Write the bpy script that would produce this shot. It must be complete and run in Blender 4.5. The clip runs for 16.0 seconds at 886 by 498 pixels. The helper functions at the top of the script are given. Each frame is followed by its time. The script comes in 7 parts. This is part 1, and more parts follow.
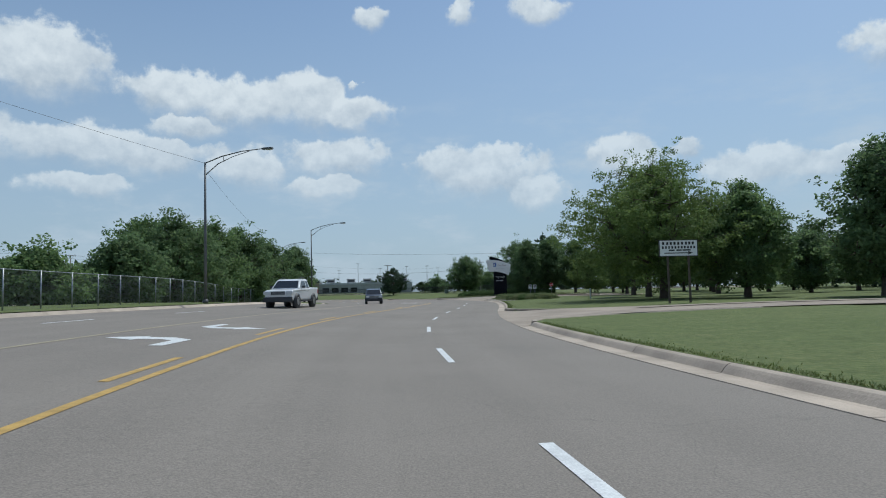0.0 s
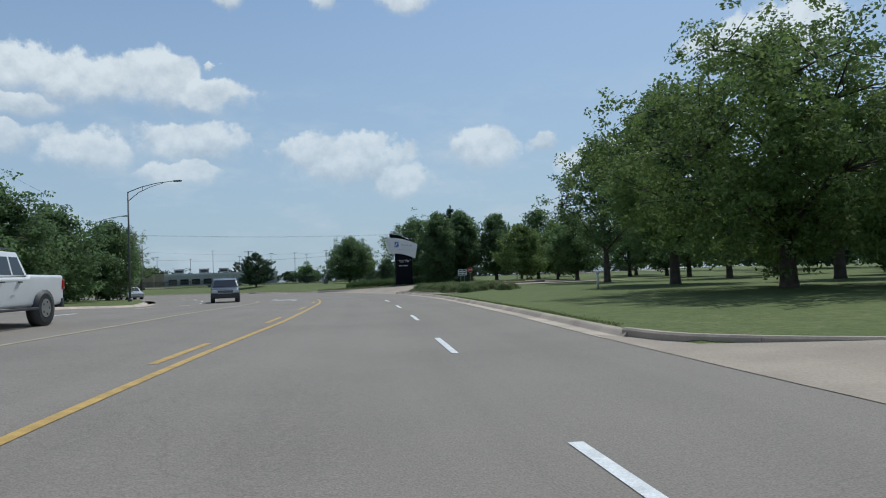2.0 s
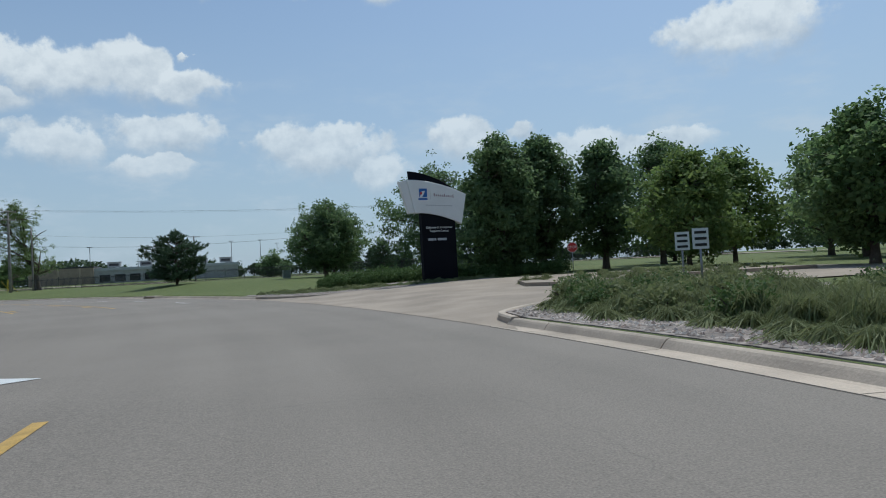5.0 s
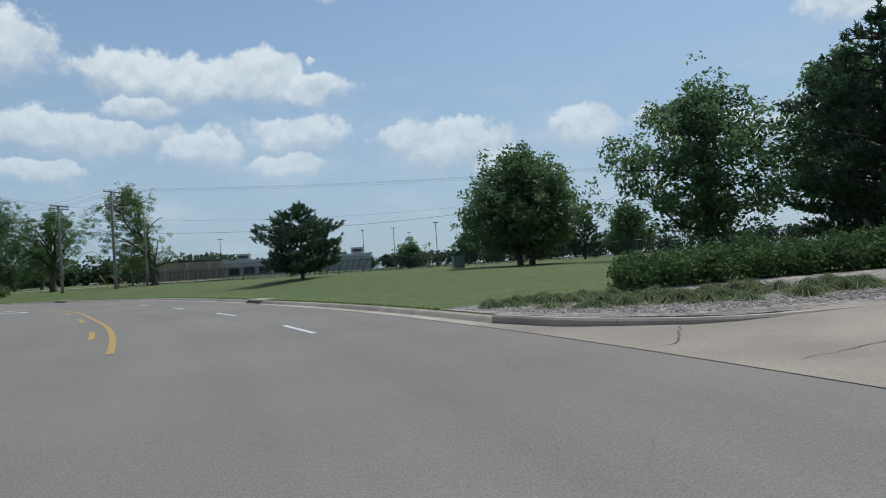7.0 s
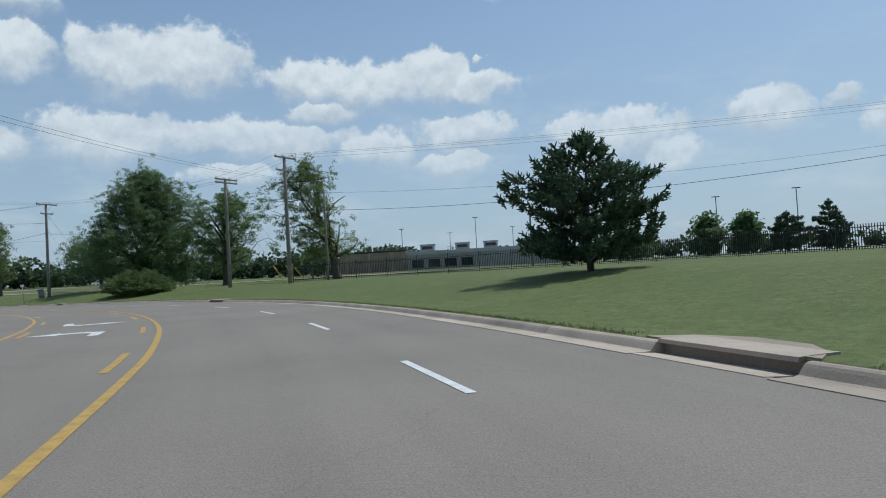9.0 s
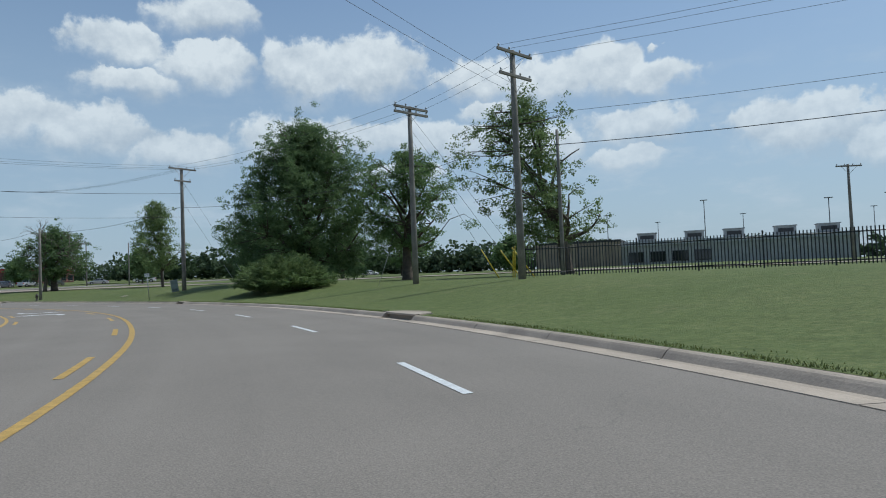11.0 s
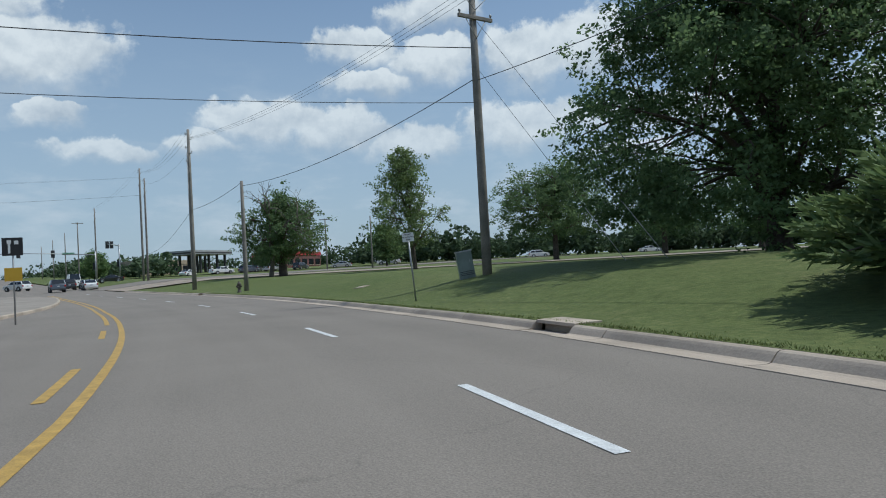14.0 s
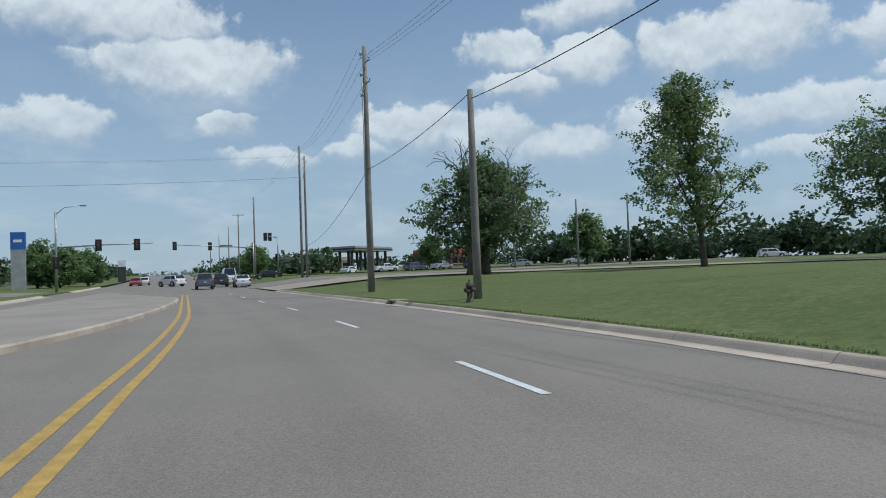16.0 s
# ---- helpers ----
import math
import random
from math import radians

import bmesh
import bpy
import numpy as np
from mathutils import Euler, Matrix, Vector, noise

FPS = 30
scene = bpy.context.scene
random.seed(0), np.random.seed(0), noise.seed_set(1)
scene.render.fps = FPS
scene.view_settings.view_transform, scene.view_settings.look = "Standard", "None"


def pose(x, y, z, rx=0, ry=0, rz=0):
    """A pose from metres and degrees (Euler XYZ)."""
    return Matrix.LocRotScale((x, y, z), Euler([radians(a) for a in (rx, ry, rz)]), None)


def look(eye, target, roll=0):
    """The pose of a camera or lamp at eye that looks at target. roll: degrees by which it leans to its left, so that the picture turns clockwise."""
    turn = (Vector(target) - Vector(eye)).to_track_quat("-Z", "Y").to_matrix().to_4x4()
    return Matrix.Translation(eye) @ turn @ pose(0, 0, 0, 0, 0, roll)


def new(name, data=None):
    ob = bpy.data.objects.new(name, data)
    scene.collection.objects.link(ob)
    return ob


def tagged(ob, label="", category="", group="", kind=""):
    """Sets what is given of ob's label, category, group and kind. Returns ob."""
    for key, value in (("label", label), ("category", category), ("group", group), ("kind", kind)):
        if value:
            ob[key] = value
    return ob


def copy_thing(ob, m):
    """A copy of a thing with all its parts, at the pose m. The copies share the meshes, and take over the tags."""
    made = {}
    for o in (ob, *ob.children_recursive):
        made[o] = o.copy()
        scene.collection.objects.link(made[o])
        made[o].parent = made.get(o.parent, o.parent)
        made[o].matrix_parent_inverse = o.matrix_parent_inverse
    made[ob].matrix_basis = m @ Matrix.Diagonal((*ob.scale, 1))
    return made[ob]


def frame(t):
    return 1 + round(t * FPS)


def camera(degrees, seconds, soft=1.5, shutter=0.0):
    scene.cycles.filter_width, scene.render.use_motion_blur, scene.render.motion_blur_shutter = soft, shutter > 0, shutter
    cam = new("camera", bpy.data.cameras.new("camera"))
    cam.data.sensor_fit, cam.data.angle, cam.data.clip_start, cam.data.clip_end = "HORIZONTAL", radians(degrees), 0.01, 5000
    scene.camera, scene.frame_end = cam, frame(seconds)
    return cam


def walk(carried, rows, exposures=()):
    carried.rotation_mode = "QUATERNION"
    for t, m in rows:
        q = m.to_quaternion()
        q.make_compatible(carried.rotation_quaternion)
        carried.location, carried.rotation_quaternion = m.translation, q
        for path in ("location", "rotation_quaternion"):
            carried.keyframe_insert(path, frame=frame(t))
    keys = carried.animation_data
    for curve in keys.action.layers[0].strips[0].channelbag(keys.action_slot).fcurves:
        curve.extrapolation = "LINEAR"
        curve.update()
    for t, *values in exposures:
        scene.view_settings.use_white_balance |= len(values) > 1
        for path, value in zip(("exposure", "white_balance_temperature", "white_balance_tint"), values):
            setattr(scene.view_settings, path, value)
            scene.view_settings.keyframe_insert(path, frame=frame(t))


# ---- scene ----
cam = camera(67.08, 16.0, soft=1.05)
# seconds, x, y, z, yaw, pitch, roll
ROWS = [
    (0.0, -0.00, 0.00, 1.098, 0.00, 3.71, 1.42),
    (0.5, -0.95, 6.40, 1.134, -2.73, 3.16, 1.74),
    (1.0, -1.63, 12.75, 1.163, -5.99, 2.86, 2.14),
    (1.5, -1.97, 19.09, 1.143, -8.80, 2.60, 2.13),
    (2.0, -2.05, 25.57, 1.171, -11.46, 2.41, 2.29),
    (2.5, -1.71, 31.90, 1.164, -13.55, 2.23, 2.58),
    (3.0, -1.29, 38.20, 1.160, -14.64, 2.05, 2.55),
    (3.5, -0.96, 44.60, 1.153, -15.14, 1.87, 2.35),
    (4.0, -0.33, 51.49, 1.150, -15.26, 2.22, 2.08),
    (4.5, 0.29, 58.52, 1.149, -14.70, 2.13, 2.38),
    (5.0, 0.66, 65.36, 1.153, -13.21, 1.53, 3.11),
    (5.5, 0.49, 71.67, 1.167, -10.51, 1.32, 3.52),
    (6.0, -0.25, 77.47, 1.166, -7.61, 1.27, 3.55),
    (6.5, -1.16, 83.26, 1.137, -5.41, 1.37, 3.63),
    (7.0, -2.36, 88.83, 1.109, -2.82, 1.43, 3.68),
    (7.5, -3.73, 94.33, 1.136, 0.66, 1.41, 3.64),
    (8.0, -5.61, 99.62, 1.127, 4.41, 1.38, 3.56),
    (8.5, -7.80, 105.00, 1.143, 7.96, 1.63, 3.44),
    (9.0, -10.72, 110.73, 1.171, 11.36, 1.85, 3.34),
    (9.5, -13.69, 116.26, 1.151, 14.59, 1.81, 3.27),
    (10.0, -16.91, 122.16, 1.149, 18.17, 1.84, 2.85),
    (10.5, -20.41, 128.08, 1.149, 21.92, 2.01, 2.49),
    (11.0, -24.24, 133.70, 1.149, 25.69, 2.30, 2.33),
    (11.5, -28.43, 138.66, 1.155, 29.28, 2.24, 2.51),
    (12.0, -32.73, 142.64, 1.163, 32.05, 1.97, 2.55),
    (12.5, -37.13, 146.46, 1.171, 34.85, 1.81, 2.49),
    (13.0, -42.37, 150.54, 1.170, 37.97, 1.56, 2.82),
    (13.5, -47.54, 154.16, 1.149, 41.45, 1.56, 3.19),
    (14.0, -52.75, 157.16, 1.138, 44.91, 1.63, 3.19),
    (14.5, -58.36, 159.96, 1.117, 48.38, 1.71, 3.20),
    (15.0, -64.28, 162.60, 1.099, 51.88, 1.97, 2.92),
    (15.5, -70.10, 164.68, 1.118, 55.23, 2.07, 2.45),
    (16.0, -75.87, 166.42, 1.160, 57.39, 2.37, 2.14),
]
walk(cam, [(t, pose(x, y, z, 90 + pitch, roll, yaw)) for t, x, y, z, yaw, pitch, roll in ROWS],
     exposures=[(0.0, -0.18, 5880, 3), (16.0, -0.18, 5880, 3)])

# ---- sky, sun, clouds ----
SUN_AZ, SUN_EL = 40.0, 60.0          # degrees: azimuth clockwise from +y, elevation


def build_world():
    world = bpy.data.worlds.new("sky")
    scene.world = world
    world.use_nodes = True
    nt = world.node_tree
    nt.nodes.clear()
    N, L = nt.nodes, nt.links

    def math_node(op, a, b=None, c=None):
        n = N.new("ShaderNodeMath")
        n.operation = op
        for i, v in enumerate((a, b, c)):
            if v is None:
                continue
            if isinstance(v, (int, float)):
                n.inputs[i].default_value = v
            else:
                L.new(v, n.inputs[i])
        return n.outputs[0]

    def vec(op, a, b):
        n = N.new("ShaderNodeVectorMath")
        n.operation = op
        for i, v in enumerate((a, b)):
            if isinstance(v, tuple):
                n.inputs[i].default_value = v
            else:
                L.new(v, n.inputs[i])
        return n.outputs["Value"] if op == "LENGTH" else n.outputs["Vector"]

    def noise_tex(vector, scale, detail, rough=0.55):
        n = N.new("ShaderNodeTexNoise")
        n.inputs["Scale"].default_value = scale
        n.inputs["Detail"].default_value = detail
        n.inputs["Roughness"].default_value = rough
        L.new(vector, n.inputs["Vector"])
        return n

    def mix(fac, a, b):
        n = N.new("ShaderNodeMix")
        n.data_type = "RGBA"
        L.new(fac, n.inputs[0])
        for i, v in ((6, a), (7, b)):
            if isinstance(v, tuple):
                n.inputs[i].default_value = v
            else:
                L.new(v, n.inputs[i])
        return n.outputs[2]

    sky = N.new("ShaderNodeTexSky")
    sky.sky_type = "NISHITA"
    sky.sun_disc = False
    sky.sun_elevation = radians(SUN_EL)
    sky.sun_rotation = radians(SUN_AZ)
    sky.air_density, sky.dust_density, sky.ozone_density = 1.0, 1.0, 2.0

    coord = N.new("ShaderNodeTexCoord").outputs["Generated"]
    sep = N.new("ShaderNodeSeparateXYZ")
    L.new(coord, sep.inputs[0])
    az = math_node("MULTIPLY", math_node("ARCTAN2", sep.outputs[0], sep.outputs[1]), 57.296)
    el = math_node("MULTIPLY", math_node("ARCSINE", sep.outputs[2]), 57.296)
    comb = N.new("ShaderNodeCombineXYZ")
    L.new(az, comb.inputs[0])
    L.new(math_node("MULTIPLY", el, 1.0), comb.inputs[1])
    flat = comb.outputs[0]
    puff = noise_tex(flat, 0.22, 8.0, 0.58)
    warp = vec("MULTIPLY", vec("SUBTRACT", puff.outputs["Color"], (0.5, 0.5, 0.5)), (5.2, 3.6, 0.0))
    p = vec("ADD", flat, warp)
    dens, lit = None, None

    def cumulus(a, e, wa, we):
        nonlocal dens, lit
        q = vec("MULTIPLY", vec("SUBTRACT", p, (a, e, 0.0)), (1.0 / wa, 1.0 / we, 1.0))
        d = math_node("SUBTRACT", 1.30, vec("LENGTH", q, (0, 0, 0)))
        part_q = N.new("ShaderNodeSeparateXYZ")
        L.new(q, part_q.inputs[0])
        if dens is None:
            dens, lit = d, part_q.outputs[1]
            return
        nearer = N.new("ShaderNodeMapRange")       # blends the height within the puff from one puff to the next
        L.new(math_node("SUBTRACT", d, dens), nearer.inputs[0])
        nearer.inputs[1].default_value, nearer.inputs[2].default_value = -0.15, 0.15
        lit = math_node("ADD", lit, math_node("MULTIPLY", nearer.outputs[0], math_node("SUBTRACT", part_q.outputs[1], lit)))
        dens = math_node("MAXIMUM", dens, d)

    # one call for each puff: azimuth, elevation, half width, half height (degrees)
    cumulus(-31.6, 17.3, 4.6, 2.7)
    cumulus(-29.4, 17.2, 1.3, 1.9)
    cumulus(-20.9, 16.3, 4.8, 1.8)
    cumulus(-15.5, 15.5, 4.5, 1.9)
    cumulus(-11.4, 16.2, 3.5, 2.2)
    cumulus(-7.3, 15.4, 3.0, 1.3)
    cumulus(-20.9, 13.9, 3.0, 1.1)
    cumulus(-26.6, 11.5, 7.9, 1.6)
    cumulus(-16.4, 10.5, 3.0, 1.5)
    cumulus(-8.6, 11.6, 4.0, 1.7)
    cumulus(-9.6, 9.2, 2.9, 1.2)
    cumulus(3.4, 10.1, 5.4, 2.3)
    cumulus(5.8, 11.3, 1.5, 1.5)
    cumulus(7.9, 8.3, 2.9, 1.7)
    cumulus(15.2, 10.4, 2.5, 2.0)
    cumulus(20.4, 11.2, 1.5, 0.7)
    cumulus(25.5, 9.1, 3.9, 1.7)
    cumulus(31.3, 8.9, 4.4, 1.2)
    cumulus(-5.8, 23.0, 1.8, 0.8)
    cumulus(2.1, 23.3, 1.1, 0.9)
    cumulus(9.0, 22.9, 2.4, 1.1)
    cumulus(-7.0, 17.9, 0.55, 0.35)
    cumulus(-28.4, 8.5, 3.4, 1.0)
    cumulus(38.4, 16.6, 5.6, 2.4)
    cumulus(-36.5, 17.0, 3.4, 2.6)
    cumulus(-37.5, 11.5, 4.4, 2.2)
    cumulus(-50.9, 18.3, 3.6, 1.7)
    cumulus(-44.6, 17.4, 3.8, 2.0)
    cumulus(-50.1, 15.7, 4.0, 1.2)
    cumulus(-44.8, 21.1, 4.2, 1.7)
    cumulus(-59.0, 12.7, 5.5, 1.8)
    cumulus(-53.3, 11.9, 4.0, 1.9)
    cumulus(-47.1, 10.6, 4.4, 1.7)
    cumulus(-78.0, 17.2, 7.6, 2.9)
    cumulus(-84.5, 20.4, 9.3, 2.2)
    cumulus(-87.6, 12.3, 4.0, 1.7)
    cumulus(-75.1, 13.2, 2.0, 1.0)
    cumulus(-71.5, 10.6, 3.4, 1.0)
    cumulus(-64.0, 11.0, 3.0, 1.2)
    for i in range(9):                # the rest of the sky, behind the road
        cumulus(66.0 + 25.0 * i, 14.0 + 5.0 * (i % 3), 8.0, 2.6)

    billow = noise_tex(flat, 0.62, 8.0, 0.6)
    edge = math_node("ADD", dens, math_node("MULTIPLY", math_node("SUBTRACT", billow.outputs["Fac"], 0.5), 1.15))
    # crisp heads, bases that melt into the haze
    melt = N.new("ShaderNodeMapRange")
    L.new(lit, melt.inputs[0])
    for i, q in enumerate((-0.7, 0.35, 1.15, 0.34)):
        melt.inputs[i + 1].default_value = q
    cover = N.new("ShaderNodeMapRange")
    cover.interpolation_type = "SMOOTHSTEP"
    L.new(math_node("DIVIDE", edge, melt.outputs[0]), cover.inputs[0])
    cover.inputs[1].default_value, cover.inputs[2].default_value = 0.0, 1.0
    # relief: the puffs' upper flanks are whiter than their bases
    up = noise_tex(vec("ADD", flat, (0.0, 0.9, 0.0)), 0.22, 5.0, 0.6)
    relief = math_node("SUBTRACT", puff.outputs["Fac"], up.outputs["Fac"])
    shade = N.new("ShaderNodeMapRange")
    L.new(math_node("ADD", math_node("ADD", relief, math_node("MULTIPLY", edge, 0.05)), math_node("MULTIPLY", lit, 0.15)), shade.inputs[0])
    shade.inputs[1].default_value, shade.inputs[2].default_value = -0.17, 0.17
    white = mix(shade.outputs[0], (4.35, 4.75, 5.3, 1), (7.3, 7.35, 7.4, 1))
    # thin haze low over the land
    haze = N.new("ShaderNodeMapRange")
    haze.interpolation_type = "SMOOTHSTEP"
    L.new(el, haze.inputs[0])
    haze.inputs[1].default_value, haze.inputs[2].default_value = 38.0, -4.0
    haze.inputs[3].default_value, haze.inputs[4].default_value = 0.0, 0.85
    hazed = mix(haze.outputs[0], sky.outputs[0], (3.78, 4.54, 5.36, 1))
    thick = N.new("ShaderNodeMapRange")
    L.new(el, thick.inputs[0])
    for i, q in enumerate((5.0, 16.0, 0.55, 0.93)):
        thick.inputs[i + 1].default_value = q
    cov = math_node("MULTIPLY", cover.outputs[0], thick.outputs[0])
    # faint broken cloud low in the sky
    thin = noise_tex(vec("MULTIPLY", flat, (0.55, 1.5, 1.0)), 0.2, 7.0, 0.62)
    thin_r = N.new("ShaderNodeMapRange")
    thin_r.interpolation_type = "SMOOTHSTEP"
    L.new(thin.outputs["Fac"], thin_r.inputs[0])
    thin_r.inputs[1].default_value, thin_r.inputs[2].default_value = 0.46, 0.72
    low = N.new("ShaderNodeMapRange")
    low.interpolation_type = "SMOOTHSTEP"
    L.new(el, low.inputs[0])
    low.inputs[1].default_value, low.inputs[2].default_value = 20.0, 7.0
    veil = math_node("MULTIPLY", math_node("MULTIPLY", thin_r.outputs[0], low.outputs[0]), 0.7)
    hazed = mix(veil, hazed, (5.2, 5.65, 6.2, 1))
    final = mix(cov, hazed, white)
    bg = N.new("ShaderNodeBackground")
    L.new(final, bg.inputs[0])
    bg.inputs[1].default_value = 0.116
    out = N.new("ShaderNodeOutputWorld")
    L.new(bg.outputs[0], out.inputs[0])


build_world()
sun = new("sun", bpy.data.lights.new("sun", "SUN"))
sun.data.energy, sun.data.angle, sun.data.color = 3.3, radians(0.53), (1.0, 0.955, 0.88)
sa, se = radians(SUN_AZ), radians(SUN_EL)
sun.matrix_world = look((0, 0, 60), (-math.sin(sa) * math.cos(se), -math.cos(sa) * math.cos(se), 60 - math.sin(se)))
scene.view_settings.exposure = 0.0

# ---- materials ----
def mat_nodes(name):
    m = bpy.data.materials.new(name)
    m.use_nodes = True
    nt = m.node_tree
    return m, nt, nt.nodes["Principled BSDF"]


def surface(name, colour, rough=0.7, metal=0.0, big=0.15, fine=0.12, scale=1.5, grain=40.0, bump=0.1, spec=0.5, second=None, vary=0.0):
    """A surface with stains (scale) and grain (grain), both per metre, and a fine relief."""
    m, nt, b = mat_nodes(name)
    N, L = nt.nodes, nt.links
    co = N.new("ShaderNodeTexCoord").outputs["Object"]
    n1, n2 = N.new("ShaderNodeTexNoise"), N.new("ShaderNodeTexNoise")
    n1.inputs["Scale"].default_value, n1.inputs["Detail"].default_value = scale, 5.0
    n2.inputs["Scale"].default_value, n2.inputs["Detail"].default_value = grain, 3.0
    L.new(co, n1.inputs["Vector"])
    L.new(co, n2.inputs["Vector"])
    c2 = second or tuple(c * (1 - 2.2 * big) for c in colour)
    mix1 = N.new("ShaderNodeMix")
    mix1.data_type = "RGBA"
    ramp = N.new("ShaderNodeMapRange")
    L.new(n1.outputs["Fac"], ramp.inputs[0])
    ramp.inputs[1].default_value, ramp.inputs[2].default_value = 0.35, 0.68
    L.new(ramp.outputs[0], mix1.inputs[0])
    mix1.inputs[6].default_value, mix1.inputs[7].default_value = (*colour, 1), (*c2, 1)
    grainr = N.new("ShaderNodeMapRange")
    L.new(n2.outputs["Fac"], grainr.inputs[0])
    grainr.inputs[1].default_value, grainr.inputs[2].default_value = 0.3, 0.7
    grainr.inputs[3].default_value, grainr.inputs[4].default_value = 1 - fine, 1 + fine
    hsv = N.new("ShaderNodeHueSaturation")
    L.new(mix1.outputs[2], hsv.inputs["Color"])
    val = grainr.outputs[0]
    if vary:
        oi = N.new("ShaderNodeObjectInfo")
        mr = N.new("ShaderNodeMapRange")
        L.new(oi.outputs["Random"], mr.inputs[0])
        mr.inputs[3].default_value, mr.inputs[4].default_value = 1 - vary, 1 + vary
        mu = N.new("ShaderNodeMath")
        mu.operation = "MULTIPLY"
        L.new(val, mu.inputs[0])
        L.new(mr.outputs[0], mu.inputs[1])
        val = mu.outputs[0]
    L.new(val, hsv.inputs["Value"])
    L.new(hsv.outputs[0], b.inputs["Base Color"])
    b.inputs["Roughness"].default_value, b.inputs["Metallic"].default_value = rough, metal
    b.inputs["Specular IOR Level"].default_value = spec
    if bump:
        bp = N.new("ShaderNodeBump")
        bp.inputs["Strength"].default_value, bp.inputs["Distance"].default_value = bump, 0.02
        L.new(n2.outputs["Fac"], bp.inputs["Height"])
        L.new(bp.outputs[0], b.inputs["Normal"])
    return m


def leafage(name, colour, second, translucent=0.45):
    """Leaves: each leaf differs a little; light passes through them."""
    m, nt, b = mat_nodes(name)
    N, L = nt.nodes, nt.links
    geo = N.new("ShaderNodeNewGeometry")
    co = N.new("ShaderNodeTexCoord").outputs["Object"]
    n1 = N.new("ShaderNodeTexNoise")
    n1.inputs["Scale"].default_value, n1.inputs["Detail"].default_value = 0.6, 3.0
    L.new(co, n1.inputs["Vector"])
    mixc = N.new("ShaderNodeMix")
    mixc.data_type = "RGBA"
    L.new(geo.outputs["Random Per Island"], mixc.inputs[0])
    mixc.inputs[6].default_value, mixc.inputs[7].default_value = (*colour, 1), (*second, 1)
    hsv = N.new("ShaderNodeHueSaturation")
    mr = N.new("ShaderNodeMapRange")
    L.new(n1.outputs["Fac"], mr.inputs[0])
    mr.inputs[1].default_value, mr.inputs[2].default_value = 0.3, 0.7
    mr.inputs[3].default_value, mr.inputs[4].default_value = 0.72, 1.28
    L.new(mr.outputs[0], hsv.inputs["Value"])
    L.new(mixc.outputs[2], hsv.inputs["Color"])
    L.new(hsv.outputs[0], b.inputs["Base Color"])
    b.inputs["Roughness"].default_value = 0.7
    b.inputs["Specular IOR Level"].default_value = 0.18
    tr = N.new("ShaderNodeBsdfTranslucent")
    L.new(hsv.outputs[0], tr.inputs["Color"])
    ms = N.new("ShaderNodeMixShader")
    ms.inputs[0].default_value = translucent
    L.new(b.outputs[0], ms.inputs[1])
    L.new(tr.outputs[0], ms.inputs[2])
    L.new(ms.outputs[0], N["Material Output"].inputs["Surface"])
    return m


def lawn(name):
    m, nt, b = mat_nodes(name)
    N, L = nt.nodes, nt.links
    co = N.new("ShaderNodeTexCoord").outputs["Object"]

    def nz(scale, detail, rough=0.6):
        n = N.new("ShaderNodeTexNoise")
        n.inputs["Scale"].default_value, n.inputs["Detail"].default_value, n.inputs["Roughness"].default_value = scale, detail, rough
        L.new(co, n.inputs["Vector"])
        return n.outputs["Fac"]

    def rng(src, a, b_, c=0.0, d=1.0):
        n = N.new("ShaderNodeMapRange")
        L.new(src, n.inputs[0])
        for i, v in enumerate((a, b_, c, d)):
            n.inputs[i + 1].default_value = v
        return n.outputs[0]

    def mx(f, a, b_):
        n = N.new("ShaderNodeMix")
        n.data_type = "RGBA"
        L.new(f, n.inputs[0])
        for i, v in ((6, a), (7, b_)):
            if isinstance(v, tuple):
                n.inputs[i].default_value = (*v, 1)
            else:
                L.new(v, n.inputs[i])
        return n.outputs[2]

    base = mx(rng(nz(0.12, 5.0), 0.35, 0.65), (0.138, 0.165, 0.055), (0.182, 0.198, 0.074))
    dry = mx(rng(nz(0.55, 6.0, 0.7), 0.56, 0.74), base, (0.215, 0.20, 0.095))
    tuft = mx(rng(nz(9.0, 4.0), 0.3, 0.72), (0.086, 0.116, 0.038), dry)
    both = N.new("ShaderNodeMath")
    both.operation = "MULTIPLY"
    L.new(rng(nz(70.0, 2.0), 0.3, 0.7, 0.75, 1.25), both.inputs[0])
    L.new(rng(nz(2.2, 5.0, 0.7), 0.3, 0.7, 0.82, 1.16), both.inputs[1])
    hsv = N.new("ShaderNodeHueSaturation")
    L.new(tuft, hsv.inputs["Color"])
    L.new(both.outputs[0], hsv.inputs["Value"])
    L.new(hsv.outputs[0], b.inputs["Base Color"])
    b.inputs["Roughness"].default_value, b.inputs["Specular IOR Level"].default_value = 0.85, 0.15
    bp = N.new("ShaderNodeBump")
    bp.inputs["Strength"].default_value, bp.inputs["Distance"].default_value = 0.6, 0.05
    L.new(nz(28.0, 4.0), bp.inputs["Height"])
    L.new(bp.outputs[0], b.inputs["Normal"])
    return m


